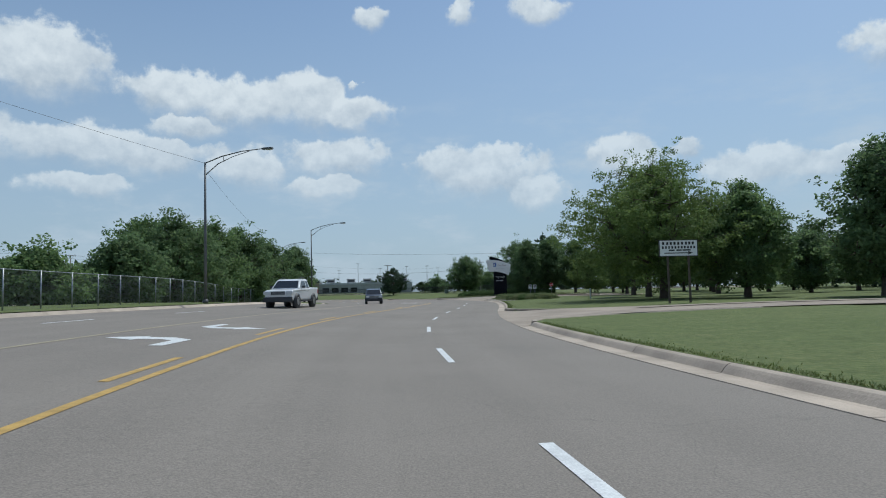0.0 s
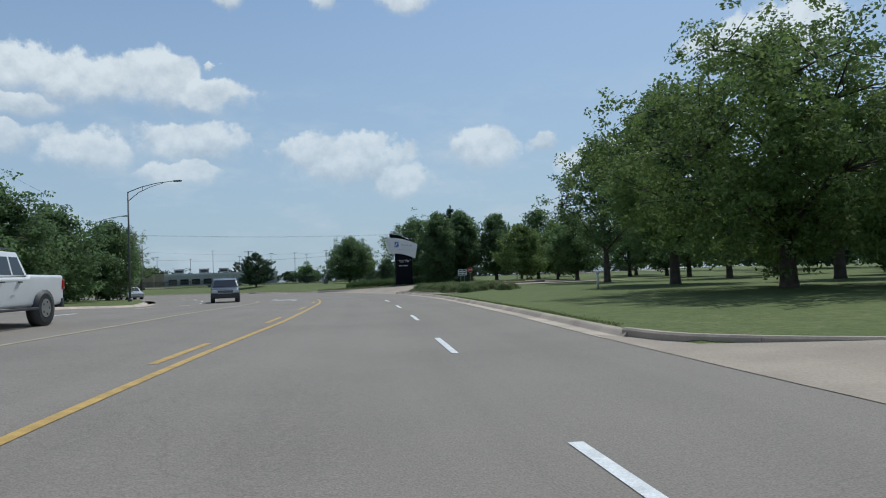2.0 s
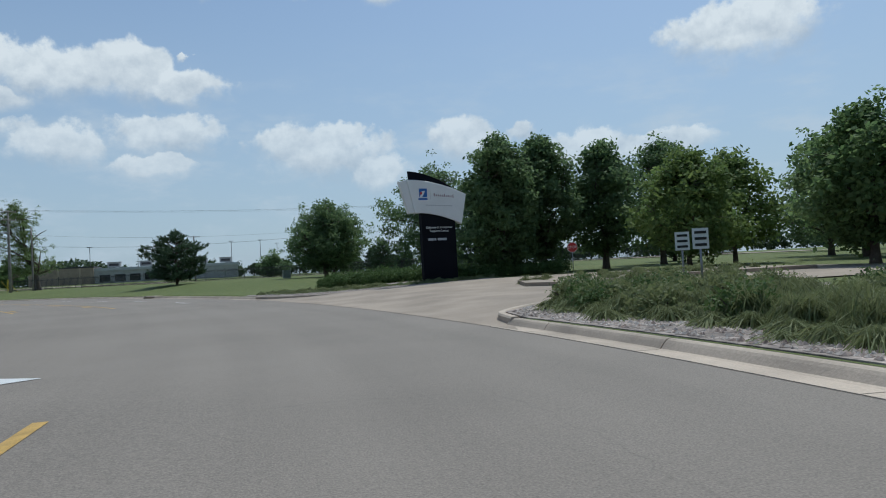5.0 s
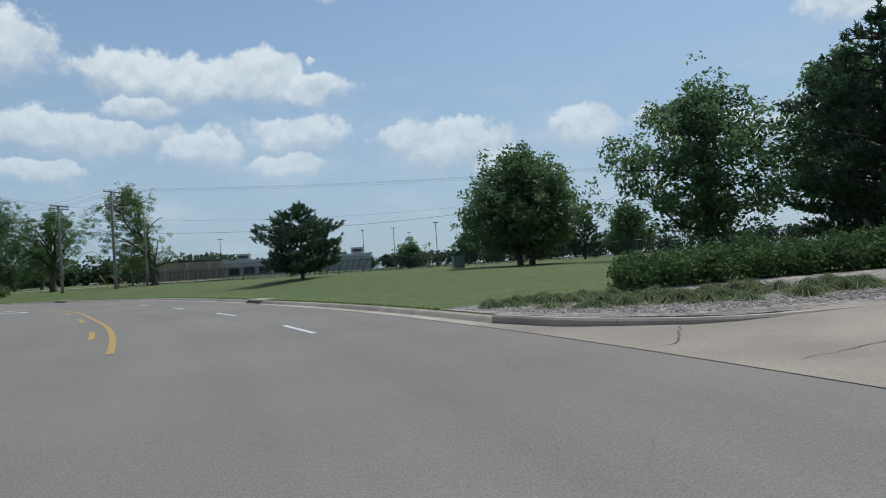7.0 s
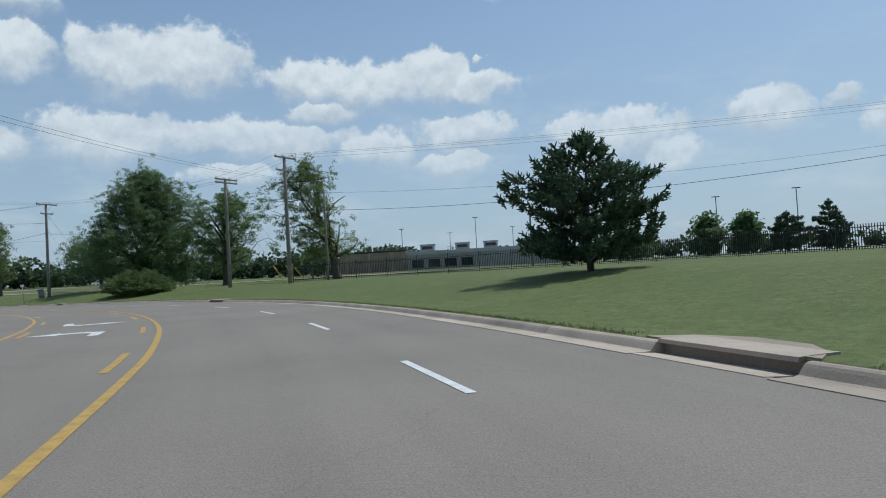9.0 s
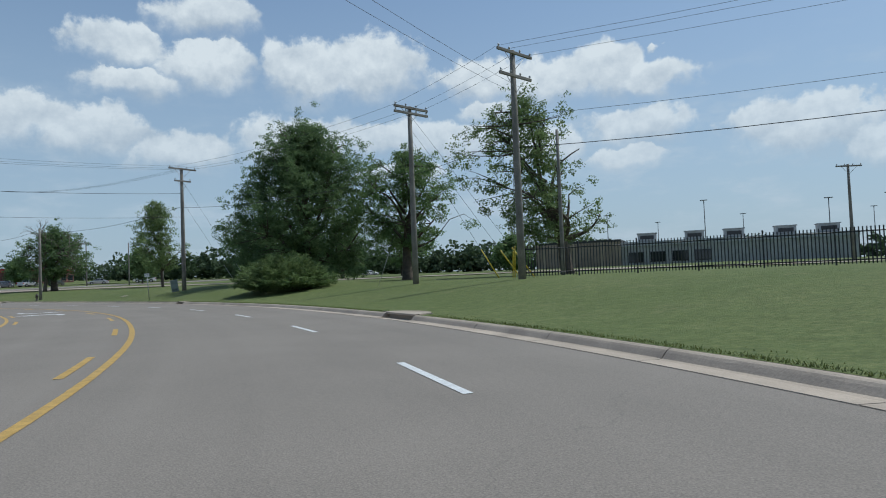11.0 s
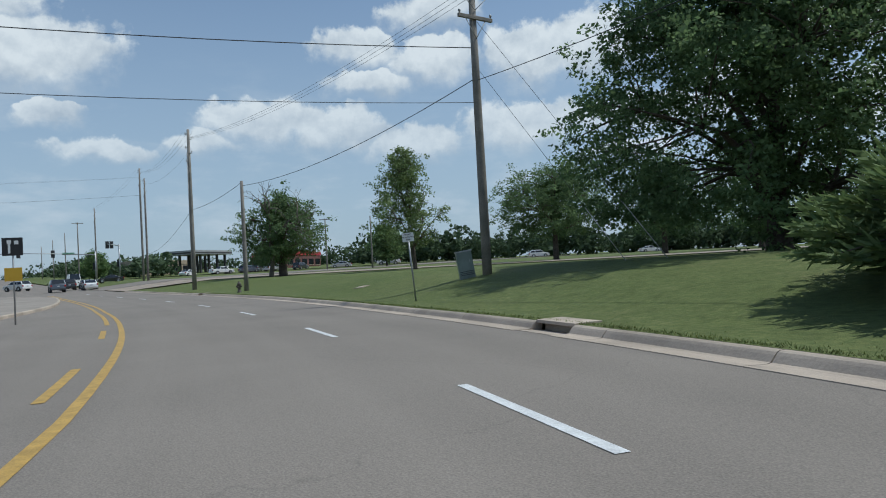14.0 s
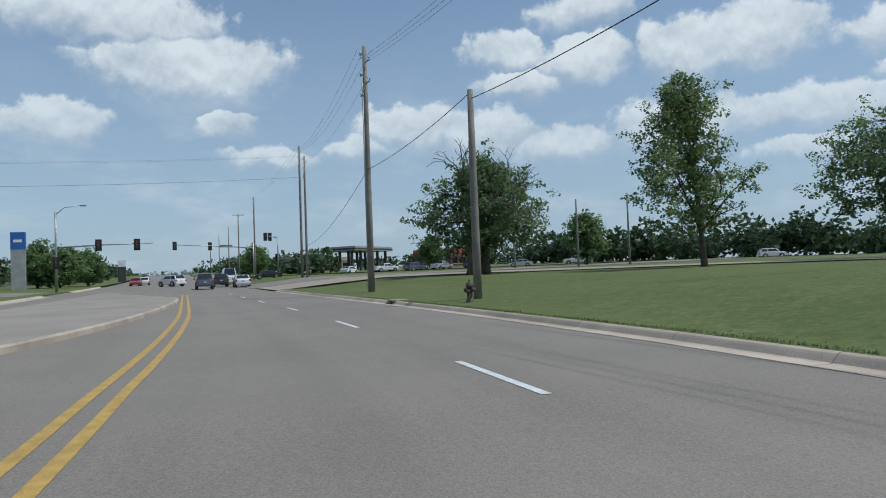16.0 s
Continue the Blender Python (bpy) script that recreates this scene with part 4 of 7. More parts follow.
def tree(x, y, h, w, seed, leaf="leaf_oak", name="tree", label="", trunk=0.22, clear=0.22, lobes=13, clumps=75, per=17, leafsize=0.19,
         stems=1, lean=(0.0, 0.0), low=0.0, z=None, group="", gaps=0.0, env=((0, 0.55), (0.22, 0.95), (0.45, 1.0), (0.72, 0.78), (0.9, 0.48), (1, 0.12)),
         ragged=0.24, shoots=0.16, droop=0.0, plume=1.0):
    """A broadleaf tree: a tapered trunk, main limbs, and many boughs that end in plumes of leaves. env: the crown's half width by height."""
    rng = np.random.default_rng(seed)
    z = ground_z(x, y) - 0.05 if z is None else z
    root = thing(name, pose(x, y, z), label, "tree", group)
    wood = []
    base_h = h * clear * (1 - 0.45 * low)
    crown_h = h - base_h
    et, er = [e[0] for e in env], [e[1] for e in env]
    seat = Vector((seed * 3.7, seed * 1.3, seed * 0.7))

    def reach(ang, t):
        n = noise.noise(seat + Vector((math.cos(ang) * 1.3, math.sin(ang) * 1.3, t * 2.6)))
        n2 = noise.noise(seat * 1.7 + Vector((math.cos(ang) * 3.2, math.sin(ang) * 3.2, t * 6.0)))
        return w / 2 * float(np.interp(t, et, er)) * (1 + ragged * 1.2 * n + ragged * 0.7 * n2)

    fork = Vector((lean[0] * 0.10, lean[1] * 0.10, max(h * clear * 1.05, 0.9)))
    axis_top = Vector((lean[0] * 0.75, lean[1] * 0.75, h * 0.78))
    spine = []
    for k in range(stems):
        off = Vector((0, 0, 0)) if stems == 1 else Vector((math.cos(k * 2.3), math.sin(k * 2.3), 0)) * trunk * 1.7
        top = axis_top + off * 3
        mid = fork + off * 1.6
        pts = [off + Vector((0, 0, -0.3)), off + Vector((0, 0, 0.25)), off.lerp(mid, 0.6), mid, mid.lerp(top, 0.5) + Vector(rng.normal(0, 0.03 * w, 3)), top]
        f = 1.0 / math.sqrt(stems)
        wood.append(tube_data(pts, [trunk * 1.5 * f, trunk * 1.12 * f, trunk * 0.95 * f, trunk * 0.82 * f, trunk * 0.42 * f, trunk * 0.08 * f], 9))
        spine += [mid.lerp(top, q) for q in (0.0, 0.25, 0.5, 0.75, 1.0)]
    limbs = 7 + lobes // 4
    for i in range(limbs):
        t = (i + 0.5) / limbs
        a = i * 2.399 + rng.uniform(-0.5, 0.5)
        r = reach(a, 0.12 + 0.74 * t) * rng.uniform(0.40, 0.58)
        end = Vector((math.cos(a) * r + lean[0] * (0.3 + 0.7 * t), math.sin(a) * r + lean[1] * (0.3 + 0.7 * t), base_h + crown_h * (0.12 + 0.74 * t)))
        st = fork.lerp(axis_top, min(0.75, max(0.0, t - 0.28)))
        p, rr = limb(rng, st, end, trunk * 0.46 * (1 - 0.45 * t), trunk * 0.09, 0.13, 7)
        wood.append(tube_data(p, rr, 6))
        spine += p[2:]
    nodes = np.array([tuple(p) for p in spine])
    nb = lobes * 8
    many = max(20, int(lobes * clumps * per * 1.15 / nb))
    pos, face = [], []
    for i in range(nb):
        t = ((i + 0.5) / nb) ** 0.9
        a = i * 2.399963 + rng.uniform(-0.3, 0.3)
        R = reach(a, t) - 0.05 * w
        inner = rng.random() < 0.30
        r = R * (rng.uniform(0.15, 0.62) if inner else rng.uniform(0.74, 1.0))
        tip = np.array([math.cos(a) * r + lean[0] * (0.3 + 0.7 * t), math.sin(a) * r + lean[1] * (0.3 + 0.7 * t), base_h + crown_h * (0.03 + 0.90 * t)])
        if gaps and noise.noise(seat + Vector(tuple(tip * (3.4 / w)))) < -0.42 + 0.42 * gaps and not inner:
            continue
        d = np.array([math.cos(a) * (0.55 + 0.5 * (1 - t)), math.sin(a) * (0.55 + 0.5 * (1 - t)), 0.30 + 0.75 * t - droop * (1 - t)])
        d = d / np.linalg.norm(d) + rng.normal(0, 0.22, 3)
        d /= np.linalg.norm(d)
        below = nodes - tip
        node = nodes[int(np.argmin((below ** 2).sum(1) + 4.0 * np.maximum(below[:, 2], 0) ** 2))]
        long_ = w * rng.uniform(0.13, 0.22) * plume
        p, rr = limb(rng, node, tuple(tip), trunk * 0.13, trunk * 0.02, 0.10, 4)
        wood.append(tube_data(p, rr, 4))
        k = max(1, int(many * rng.uniform(0.75, 1.3) / 26))
        q = rng.uniform(0, 1, (k, 1)) ** 0.8
        fat = long_ * (0.14 + 0.44 * np.sin(math.pi * np.clip(q * 0.8 + 0.1, 0, 1)))
        c = tip + d * long_ * (0.2 - q) + ball(rng, k) * fat * np.array([1.1, 1.1, 0.75])
        if rng.random() < shoots:                # a leading shoot beyond the crown
            m = max(1, k // 4)
            up = d * 0.5 + np.array([0, 0, 0.75 - 1.3 * droop]) + rng.normal(0, 0.2, 3)
            qq = rng.uniform(0, 1, (m, 1))
            c[:m] = tip + up * qq * long_ * 0.7 + ball(rng, m) * long_ * 0.12
        tuft = float(np.clip(2.9 * leafsize, 0.26, 0.95))
        mid = c
        c = np.repeat(c, 26, axis=0) + ball(rng, 26 * k) * tuft * np.array([1.15, 1.15, 0.7])
        k = len(c)
        pos.append(c)
        face.append(np.repeat((d * 0.5)[None], k, axis=0) + (c - np.repeat(mid, 26, axis=0)) / tuft * 0.45)
    v, f = join_data(wood)
    part("trunk", mesh_of("trunk", v, f, M["bark"], True), M["bark"], root)
    c, o = np.concatenate(pos), np.concatenate(face)
    keep = c[:, 2] > 0.2
    c, o = c[keep], o[keep]
    part("crown", quad_mesh("crown", leaf_cloud(rng, c, 1, (0.05, 0.05, 0.04), leafsize, out=o), M[leaf]), M[leaf], root)
    return root


def pine(x, y, h, w, seed, label, whorls=13, size=0.34, group="", z=None, name="pine_tree"):
    """A dark pine: whorls of rising branches with tufts of needles."""
    rng = np.random.default_rng(seed)
    root = thing(name, pose(x, y, ground_z(x, y) - 0.05 if z is None else z), label, "pine tree", group)
    wood = [tube_data([(0, 0, -0.3), (0, 0, h * 0.4), (0.1, 0, h * 0.95)], [0.17 * h / 6, 0.12 * h / 6, 0.02], 8)]
    tufts = []
    for i in range(whorls):
        t = i / (whorls - 1)
        zz = h * (0.06 + 0.86 * t)
        reach = (w / 2) * max(0.0, 1 - t ** 2.6) ** 0.8 * (1.0 if t > 0.15 else 0.9) + 0.15
        nb = 9 if t < 0.7 else 6
        for k in range(nb):
            a = k * 2 * math.pi / nb + i * 0.6 + rng.uniform(-0.25, 0.25)
            rr = reach * rng.uniform(0.50, 1.16)
            tip = Vector((math.cos(a) * rr, math.sin(a) * rr, min(h * 0.97, zz + rr * rng.uniform(0.02, 0.42))))
            p, r = limb(rng, (0, 0, zz), tip, 0.045 * h / 6, 0.015, 0.05, 4)
            wood.append(tube_data(p, r, 5))
            n = max(2, int(rr / 0.40))
            side = Vector((-math.sin(a), math.cos(a), 0.15))
            for j in range(n):
                q = p[0].lerp(p[-1], 0.34 + 0.66 * (j + 1) / n) + Vector(rng.normal(0, 0.06, 3))
                tufts.append((tuple(q), tuple(Vector((math.cos(a), math.sin(a), 0.9)))))
                for sg in (-1, 1):
                    q2 = q + side * sg * rng.uniform(0.15, 0.36) + Vector((0, 0, rng.uniform(0.05, 0.26)))
                    tufts.append((tuple(q2), tuple(Vector((math.cos(a), math.sin(a), 0.9)) + side * sg * 0.6)))
    for k in range(3):
        b = Vector((0.35 * math.cos(k * 2.1), 0.35 * math.sin(k * 2.1), 0)) * (0 if k == 0 else 1)
        for zz in (0.86, 0.91, 0.96, 1.0):
            tufts.append((tuple(b + Vector((0.05, 0, h * (zz - (0.05 if k else 0))))), (0.0, 0.0, 1.4)))
    v, f = join_data(wood)
    part("trunk", mesh_of("trunk", v, f, M["bark"], True), M["bark"], root)
    c = np.array([t[0] for t in tufts])
    o = np.array([t[1] for t in tufts])
    per = 20
    n = len(c) * per
    cc = np.repeat(c, per, axis=0) + np.repeat(o, per, axis=0) * rng.uniform(-0.10, 0.14, (n, 1))
    d = rng.normal(0, 1, (n, 3)) * 0.8 + np.repeat(o, per, axis=0) * 0.75
    d /= np.linalg.norm(d, axis=1)[:, None]
    s = np.cross(d, rng.normal(0, 1, (n, 3)))
    s /= np.linalg.norm(s, axis=1)[:, None] + 1e-9
    L = size * 0.66 * rng.uniform(0.6, 1.1, (n, 1))
    wdt = 0.030 * size / 0.32
    v = np.stack([cc - s * wdt, cc + s * wdt, cc + d * L + s * wdt * 0.6, cc + d * L - s * wdt * 0.6], 1).reshape(-1, 3)
    part("crown", quad_mesh("crown", v, M["needle_pine"]), M["needle_pine"], root)
    return root


def juniper(x, y, w, h, seed):
    """A spreading juniper: arching sprays in shelves, sharp tips outwards."""
    rng = np.random.default_rng(seed)
    root = thing("juniper_bush", pose(x, y, ground_z(x, y)), "wide spreading green juniper bush on the lawn", "bush")
    wood, v = [], []
    n = 420
    for i in range(n):
        a = rng.uniform(0, 2 * math.pi)
        t = rng.uniform(0, 1) ** 0.7
        el = radians(4 + 74 * (1 - t) ** 1.2)
        R = (w / 2) * (0.8 + 0.3 * rng.random())
        tip = Vector((math.cos(a) * math.cos(el) * R, math.sin(a) * math.cos(el) * R * 0.9, 0.25 + h * math.sin(el) * rng.uniform(0.75, 1.1)))
        st = tip * rng.uniform(0.15, 0.35)
        p, r = limb(rng, st, tip, 0.03, 0.006, 0.03, 4)
        if i % 4 == 0:
            wood.append(tube_data(p, r, 4))
        outd = (tip - st).normalized()
        m = 85
        tt = rng.uniform(0.35, 1.05, m)
        pos = np.array([tuple(p[0].lerp(p[-1], float(q))) for q in tt])
        side = rng.normal(0, 1, (m, 3)) * np.array([1, 1, 0.45])
        sp = (1.10 - tt)[:, None] * 0.32
        d = np.array(outd)[None] * 0.9 + side * 0.55
        d /= np.linalg.norm(d, axis=1)[:, None]
        pos = pos + side * sp
        sd = np.cross(d, rng.normal(0, 1, (m, 3)))
        sd /= np.linalg.norm(sd, axis=1)[:, None] + 1e-9
        L = rng.uniform(0.12, 0.26, (m, 1))
        v.append(np.stack([pos - sd * 0.034, pos + sd * 0.034, pos + d * L + sd * 0.010, pos + d * L - sd * 0.010], 1).reshape(-1, 3))
    vv, f = join_data(wood)
    part("stem", mesh_of("stem", vv, f, M["bark"], True), M["bark"], root)
    vv = np.concatenate(v)
    vv = vv[: len(vv) // 4 * 4]
    part("foliage", quad_mesh("foliage", vv, M["needle_juniper"]), M["needle_juniper"], root)
    return root


def bare_tree(x, y, h, w, seed, label, z=None, name="bare_tree"):
    rng = np.random.default_rng(seed)
    root = thing(name, pose(x, y, ground_z(x, y) - 0.05 if z is None else z), label, "bare tree")
    wood = []

    def grow(a, d, L, r, depth):
        e = a + d * L
        p, rr = limb(rng, a, e, r, r * 0.6, 0.06, 4)
        wood.append(tube_data(p, rr, 6 if depth < 2 else 4))
        if depth >= 5:
            return
        for _ in range(3 if depth < 3 else 2):
            nd = (d + Vector(rng.normal(0, 1, 3)) * 0.55 * (w / h + 0.45) + Vector((0, 0, 0.12))).normalized()
            grow(e, nd, L * rng.uniform(0.58, 0.82), r * 0.58, depth + 1)

    grow(Vector((0, 0, -0.2)), Vector((0.04, 0, 1)), h * 0.30, h * 0.022, 0)
    v, f = join_data(wood)
    part("trunk", mesh_of("trunk", v, f, M["dead_bark"], True), M["dead_bark"], root)
    return root


OAKL = "rounded green shade tree standing on the lawn"
# park on the right of the road
tree(15.8, 47.8, 10.4, 15.4, 11, "leaf_light", "shade_tree", "large leafy green maple with a broad crown", 0.30, 0.16, 26, 95, 32, 0.115, low=0.1, gaps=0.3, shoots=0.2, plume=0.9, env=((0, 0.5), (0.18, 0.9), (0.4, 1.0), (0.65, 0.92), (0.86, 0.74), (1, 0.45)))
tree(20.5, 45.0, 7.4, 7.0, 12, "leaf_oak", "shade_tree", OAKL, 0.2, 0.12, 13, 80, 17, 0.160)
tree(25.5, 38.5, 9.2, 8.5, 13, "leaf_elm", "shade_tree", OAKL, 0.24, 0.12, 15, 85, 17, 0.160)
tree(18.6, 60.5, 11.6, 9.0, 14, "leaf_oak", "shade_tree", "tall leafy green tree with dense foliage", 0.27, 0.20, 20, 80, 24, 0.16, gaps=0.3)
tree(25.5, 56.0, 9.8, 7.6, 15, "leaf_oak", "shade_tree", OAKL, 0.27, 0.24, 14, 65, 17, 0.165, gaps=0.3)
tree(21.5, 75.5, 12.0, 11.0, 16, "leaf_willow", "willow_tree", "airy grey-green willow with drooping outer twigs", 0.25, 0.2, 22, 44, 24, 0.15, gaps=0.7, ragged=0.34, droop=0.8, plume=0.85)
tree(29.0, 70.5, 9.0, 8.5, 17, "leaf_elm", "shade_tree", OAKL, 0.22, 0.15, 12, 60, 15, 0.170)
tree(24.2, 88.0, 6.8, 6.5, 18, "leaf_oak", "shade_tree", OAKL, 0.2, 0.14, 11, 60)
tree(34.0, 84.0, 9.5, 9.0, 19, "leaf_elm", "shade_tree", OAKL, 0.22, 0.14, 12, 55)
tree(21.3, 96.6, 6.5, 6.6, 20, "leaf_light", "ash_tree", "young light green tree with a loose crown", 0.14, 0.12, 17, 46, 20, 0.17, gaps=0.5, ragged=0.36)
tree(27.0, 100.5, 7.0, 6.5, 21, "leaf_light", "ash_tree", "young light green tree with a loose crown", 0.14, 0.15, 11, 50)
tree(13.2, 103.2, 8.6, 5.6, 22, "leaf_elm", "shade_tree", "dark green upright tree behind the entrance sign", 0.22, 0.10, 14, 80, 18, 0.165, low=0.4)
tree(16.4, 104.6, 8.9, 5.6, 23, "leaf_elm", "shade_tree", "dark green upright tree behind the entrance sign", 0.22, 0.12, 14, 80, 18, 0.165)
tree(20.8, 105.0, 8.6, 6.0, 24, "leaf_elm", "shade_tree", "dark green upright tree behind the entrance sign", 0.22, 0.14, 12, 65)
tree(28.0, 110.0, 9.6, 8.0, 25, "leaf_elm", "shade_tree", OAKL, 0.22, 0.14, 12, 55)
tree(36.0, 100.0, 9.6, 9.0, 26, "leaf_elm", "shade_tree", OAKL, 0.22, 0.14, 12, 50)
tree(14.0, 124.5, 9.7, 11.6, 27, "leaf_elm", "shade_tree", "dark green spreading tree on the lawn", 0.26, 0.14, 18, 75, 15, 0.175)
tree(20.0, 121.0, 10.6, 7.0, 28, "leaf_elm", "shade_tree", "dark green spreading tree on the lawn", 0.26, 0.14, 12, 60)
pine(17.4, 115.0, 10.2, 7.5, 29, "tall dark green pine with layered branches", 13, 0.34)
tree(4.6, 128.8, 6.9, 9.0, 30, "leaf_elm", "shade_tree", "low round dark green tree with two trunks", 0.24, 0.15, 17, 85, 21, 0.155, stems=2, low=0.0, ragged=0.2)
pine(-10.2, 138.0, 5.5, 5.9, 31, "broad dark green pine on open lawn", 11, 0.36)
pine(11.5, 141.0, 3.6, 2.6, 32, "small dark conifer by the fence", 9, 0.26)
tree(21.3, 159.7, 5.6, 5.6, 33, "leaf_elm", "shade_tree", OAKL, 0.16, 0.12, 10, 55)
# the park goes on behind: the same kinds of tree again
park = [ob for ob in bpy.data.objects if ob.name.startswith("shade_tree") and ob.parent is None]
PARK = [(33.5, 44.0), (38.0, 52.0), (33.0, 60.0), (41.0, 66.0), (36.5, 75.0), (44.0, 84.0), (38.0, 95.0), (41.0, 108.0), (46.0, 58.0), (49.0, 74.0), (52.0, 94.0), (34.0, 118.0), (42.0, 36.0), (37.0, 39.0)]
for i, (x_, y_) in enumerate(PARK):
    src = park[(6, 12, 16)[i % 3]]
    far_one = copy_thing(src, pose(x_, y_, ground_z(x_, y_) - 0.05, 0, 0, 67 * i + 20))
    tagged(far_one, "dark green shade tree standing close to others in the park", "tree", "park trees")
# trees round the bend
tree(-37.6, 183.1, 14.2, 12.6, 41, "leaf_poplar", "cottonwood_tree", "tall open cottonwood with a bent grey trunk", 0.46, 0.17, 24, 46, 38, 0.125, lean=(-2.6, -1.4), gaps=1.05, ragged=0.4, env=((0, 0.5), (0.15, 0.85), (0.4, 1.0), (0.65, 0.92), (0.85, 0.66), (1, 0.2)), plume=0.8)
bare_tree(-45.8, 195.8, 6.6, 5.0, 42, "small leafless tree with pale twigs")
tree(-60.8, 181.8, 15.2, 15.8, 43, "leaf_elm", "elm_tree", "massive dark green elm with foliage down to the lawn", 0.42, 0.08, 36, 95, 44, 0.115, low=0.8, gaps=0.5, ragged=0.34, env=((0, 0.82), (0.2, 1.0), (0.4, 0.9), (0.62, 0.72), (0.85, 0.6), (1, 0.25)), plume=0.85)
tree(-51.9, 184.2, 12.2, 12.6, 44, "leaf_oak", "elm_tree", "spreading elm with a short thick trunk and hanging twigs", 0.42, 0.20, 24, 50, 38, 0.12, low=0.4, gaps=0.95, ragged=0.4, droop=0.5, plume=0.72)
juniper(-52.8, 168.9, 6.5, 2.05, 45)
tree(-102.6, 203.2, 12.8, 9.6, 46, "leaf_poplar", "poplar_tree", "upright open poplar with light wind-blown leaves", 0.2, 0.16, 26, 40, 22, 0.16, lean=(-0.8, -0.4), gaps=0.95, ragged=0.42, env=((0, 0.6), (0.22, 1.0), (0.5, 0.85), (0.75, 0.62), (1, 0.25)))
tree(-119.0, 198.0, 9.6, 12.0, 47, "leaf_elm", "elm_tree", "broad round elm with dead branches standing out of the top", 0.45, 0.20, 22, 60, 20, 0.19, gaps=0.3)
bare_tree(-118.6, 196.2, 13.0, 7.0, 48, "dead grey limbs above the elm's crown", name="dead_tree")
tree(-95.6, 217.8, 10.6, 15.0, 49, "leaf_elm", "shade_tree", "broad flat-topped elm with a clear trunk on the lawn", 0.3, 0.30, 24, 62, 20, 0.17, gaps=0.35, shoots=0.05, env=((0, 0.62), (0.2, 1.0), (0.5, 0.98), (0.75, 0.82), (0.92, 0.55), (1, 0.3)))
tree(-87.0, 226.0, 11.0, 12.0, 50, "leaf_elm", "shade_tree", OAKL, 0.3, 0.22, 15, 50)
tree(-79.0, 232.0, 10.0, 12.0, 51, "leaf_oak", "shade_tree", OAKL, 0.3, 0.2, 14, 45)
# grove left of the road
GROVE = [(-28.5, 47.0, 4.0, 6.0), (-26.5, 56.0, 5.8, 7.0), (-25.5, 64.0, 9.0, 9.0), (-25.0, 72.5, 9.3, 8.5), (-24.5, 81.0, 9.4, 8.5), (-24.0, 90.0, 9.0, 8.0), (-30.0, 68.0, 9.6, 9.0), (-22.5, 101.0, 8.6, 6.5), (-31.0, 84.0, 10.0, 9.0)]
for i, (x_, y_, h_, w_) in enumerate(GROVE):
    tree(x_, y_, h_, w_ * 1.25, 60 + i, "leaf_elm" if i % 3 else "leaf_oak", "grove_tree", "dense dark green tree in a grove behind the fence", 0.2, 0.04, 15, 70, 16, 0.21, low=0.6, group="grove behind the fence")
for i, (x_, y_) in enumerate(((-28.5, 38.0), (-31.0, 33.5), (-29.5, 29.0))):
    bare_tree(x_, y_, 4.6, 4.5, 80 + i, "thin bare brush with pale twigs behind the fence", name="bare_brush")


# ---- poles, wires, lamps ----
def sag_line(a, b, sag, n=14):
    a, b = Vector(a), Vector(b)
    return [a.lerp(b, i / n) - Vector((0, 0, 4 * sag * (i / n) * (1 - i / n))) for i in range(n + 1)]


def wire(a, b, sag=0.6, r=0.009):
    r = r * 0.8
    v, f = tube_data(sag_line(a, b, sag), [r] * 15, 5)
    ob = new("overhead_wire", mesh_of("overhead_wire", v, f, M["wire"], True))
    tagged(ob, "thin black overhead wire sagging between poles", "wire", "overhead wires")


def insulator(parent, x, y, z):
    v, f = tube_data([(x, y, z), (x, y, z + 0.06), (x, y, z + 0.07), (x, y, z + 0.14), (x, y, z + 0.16)], [0.02, 0.02, 0.05, 0.045, 0.015], 7)
    part("insulator", mesh_of("insulator", v, f, M["grey_metal"], True), M["grey_metal"], parent)


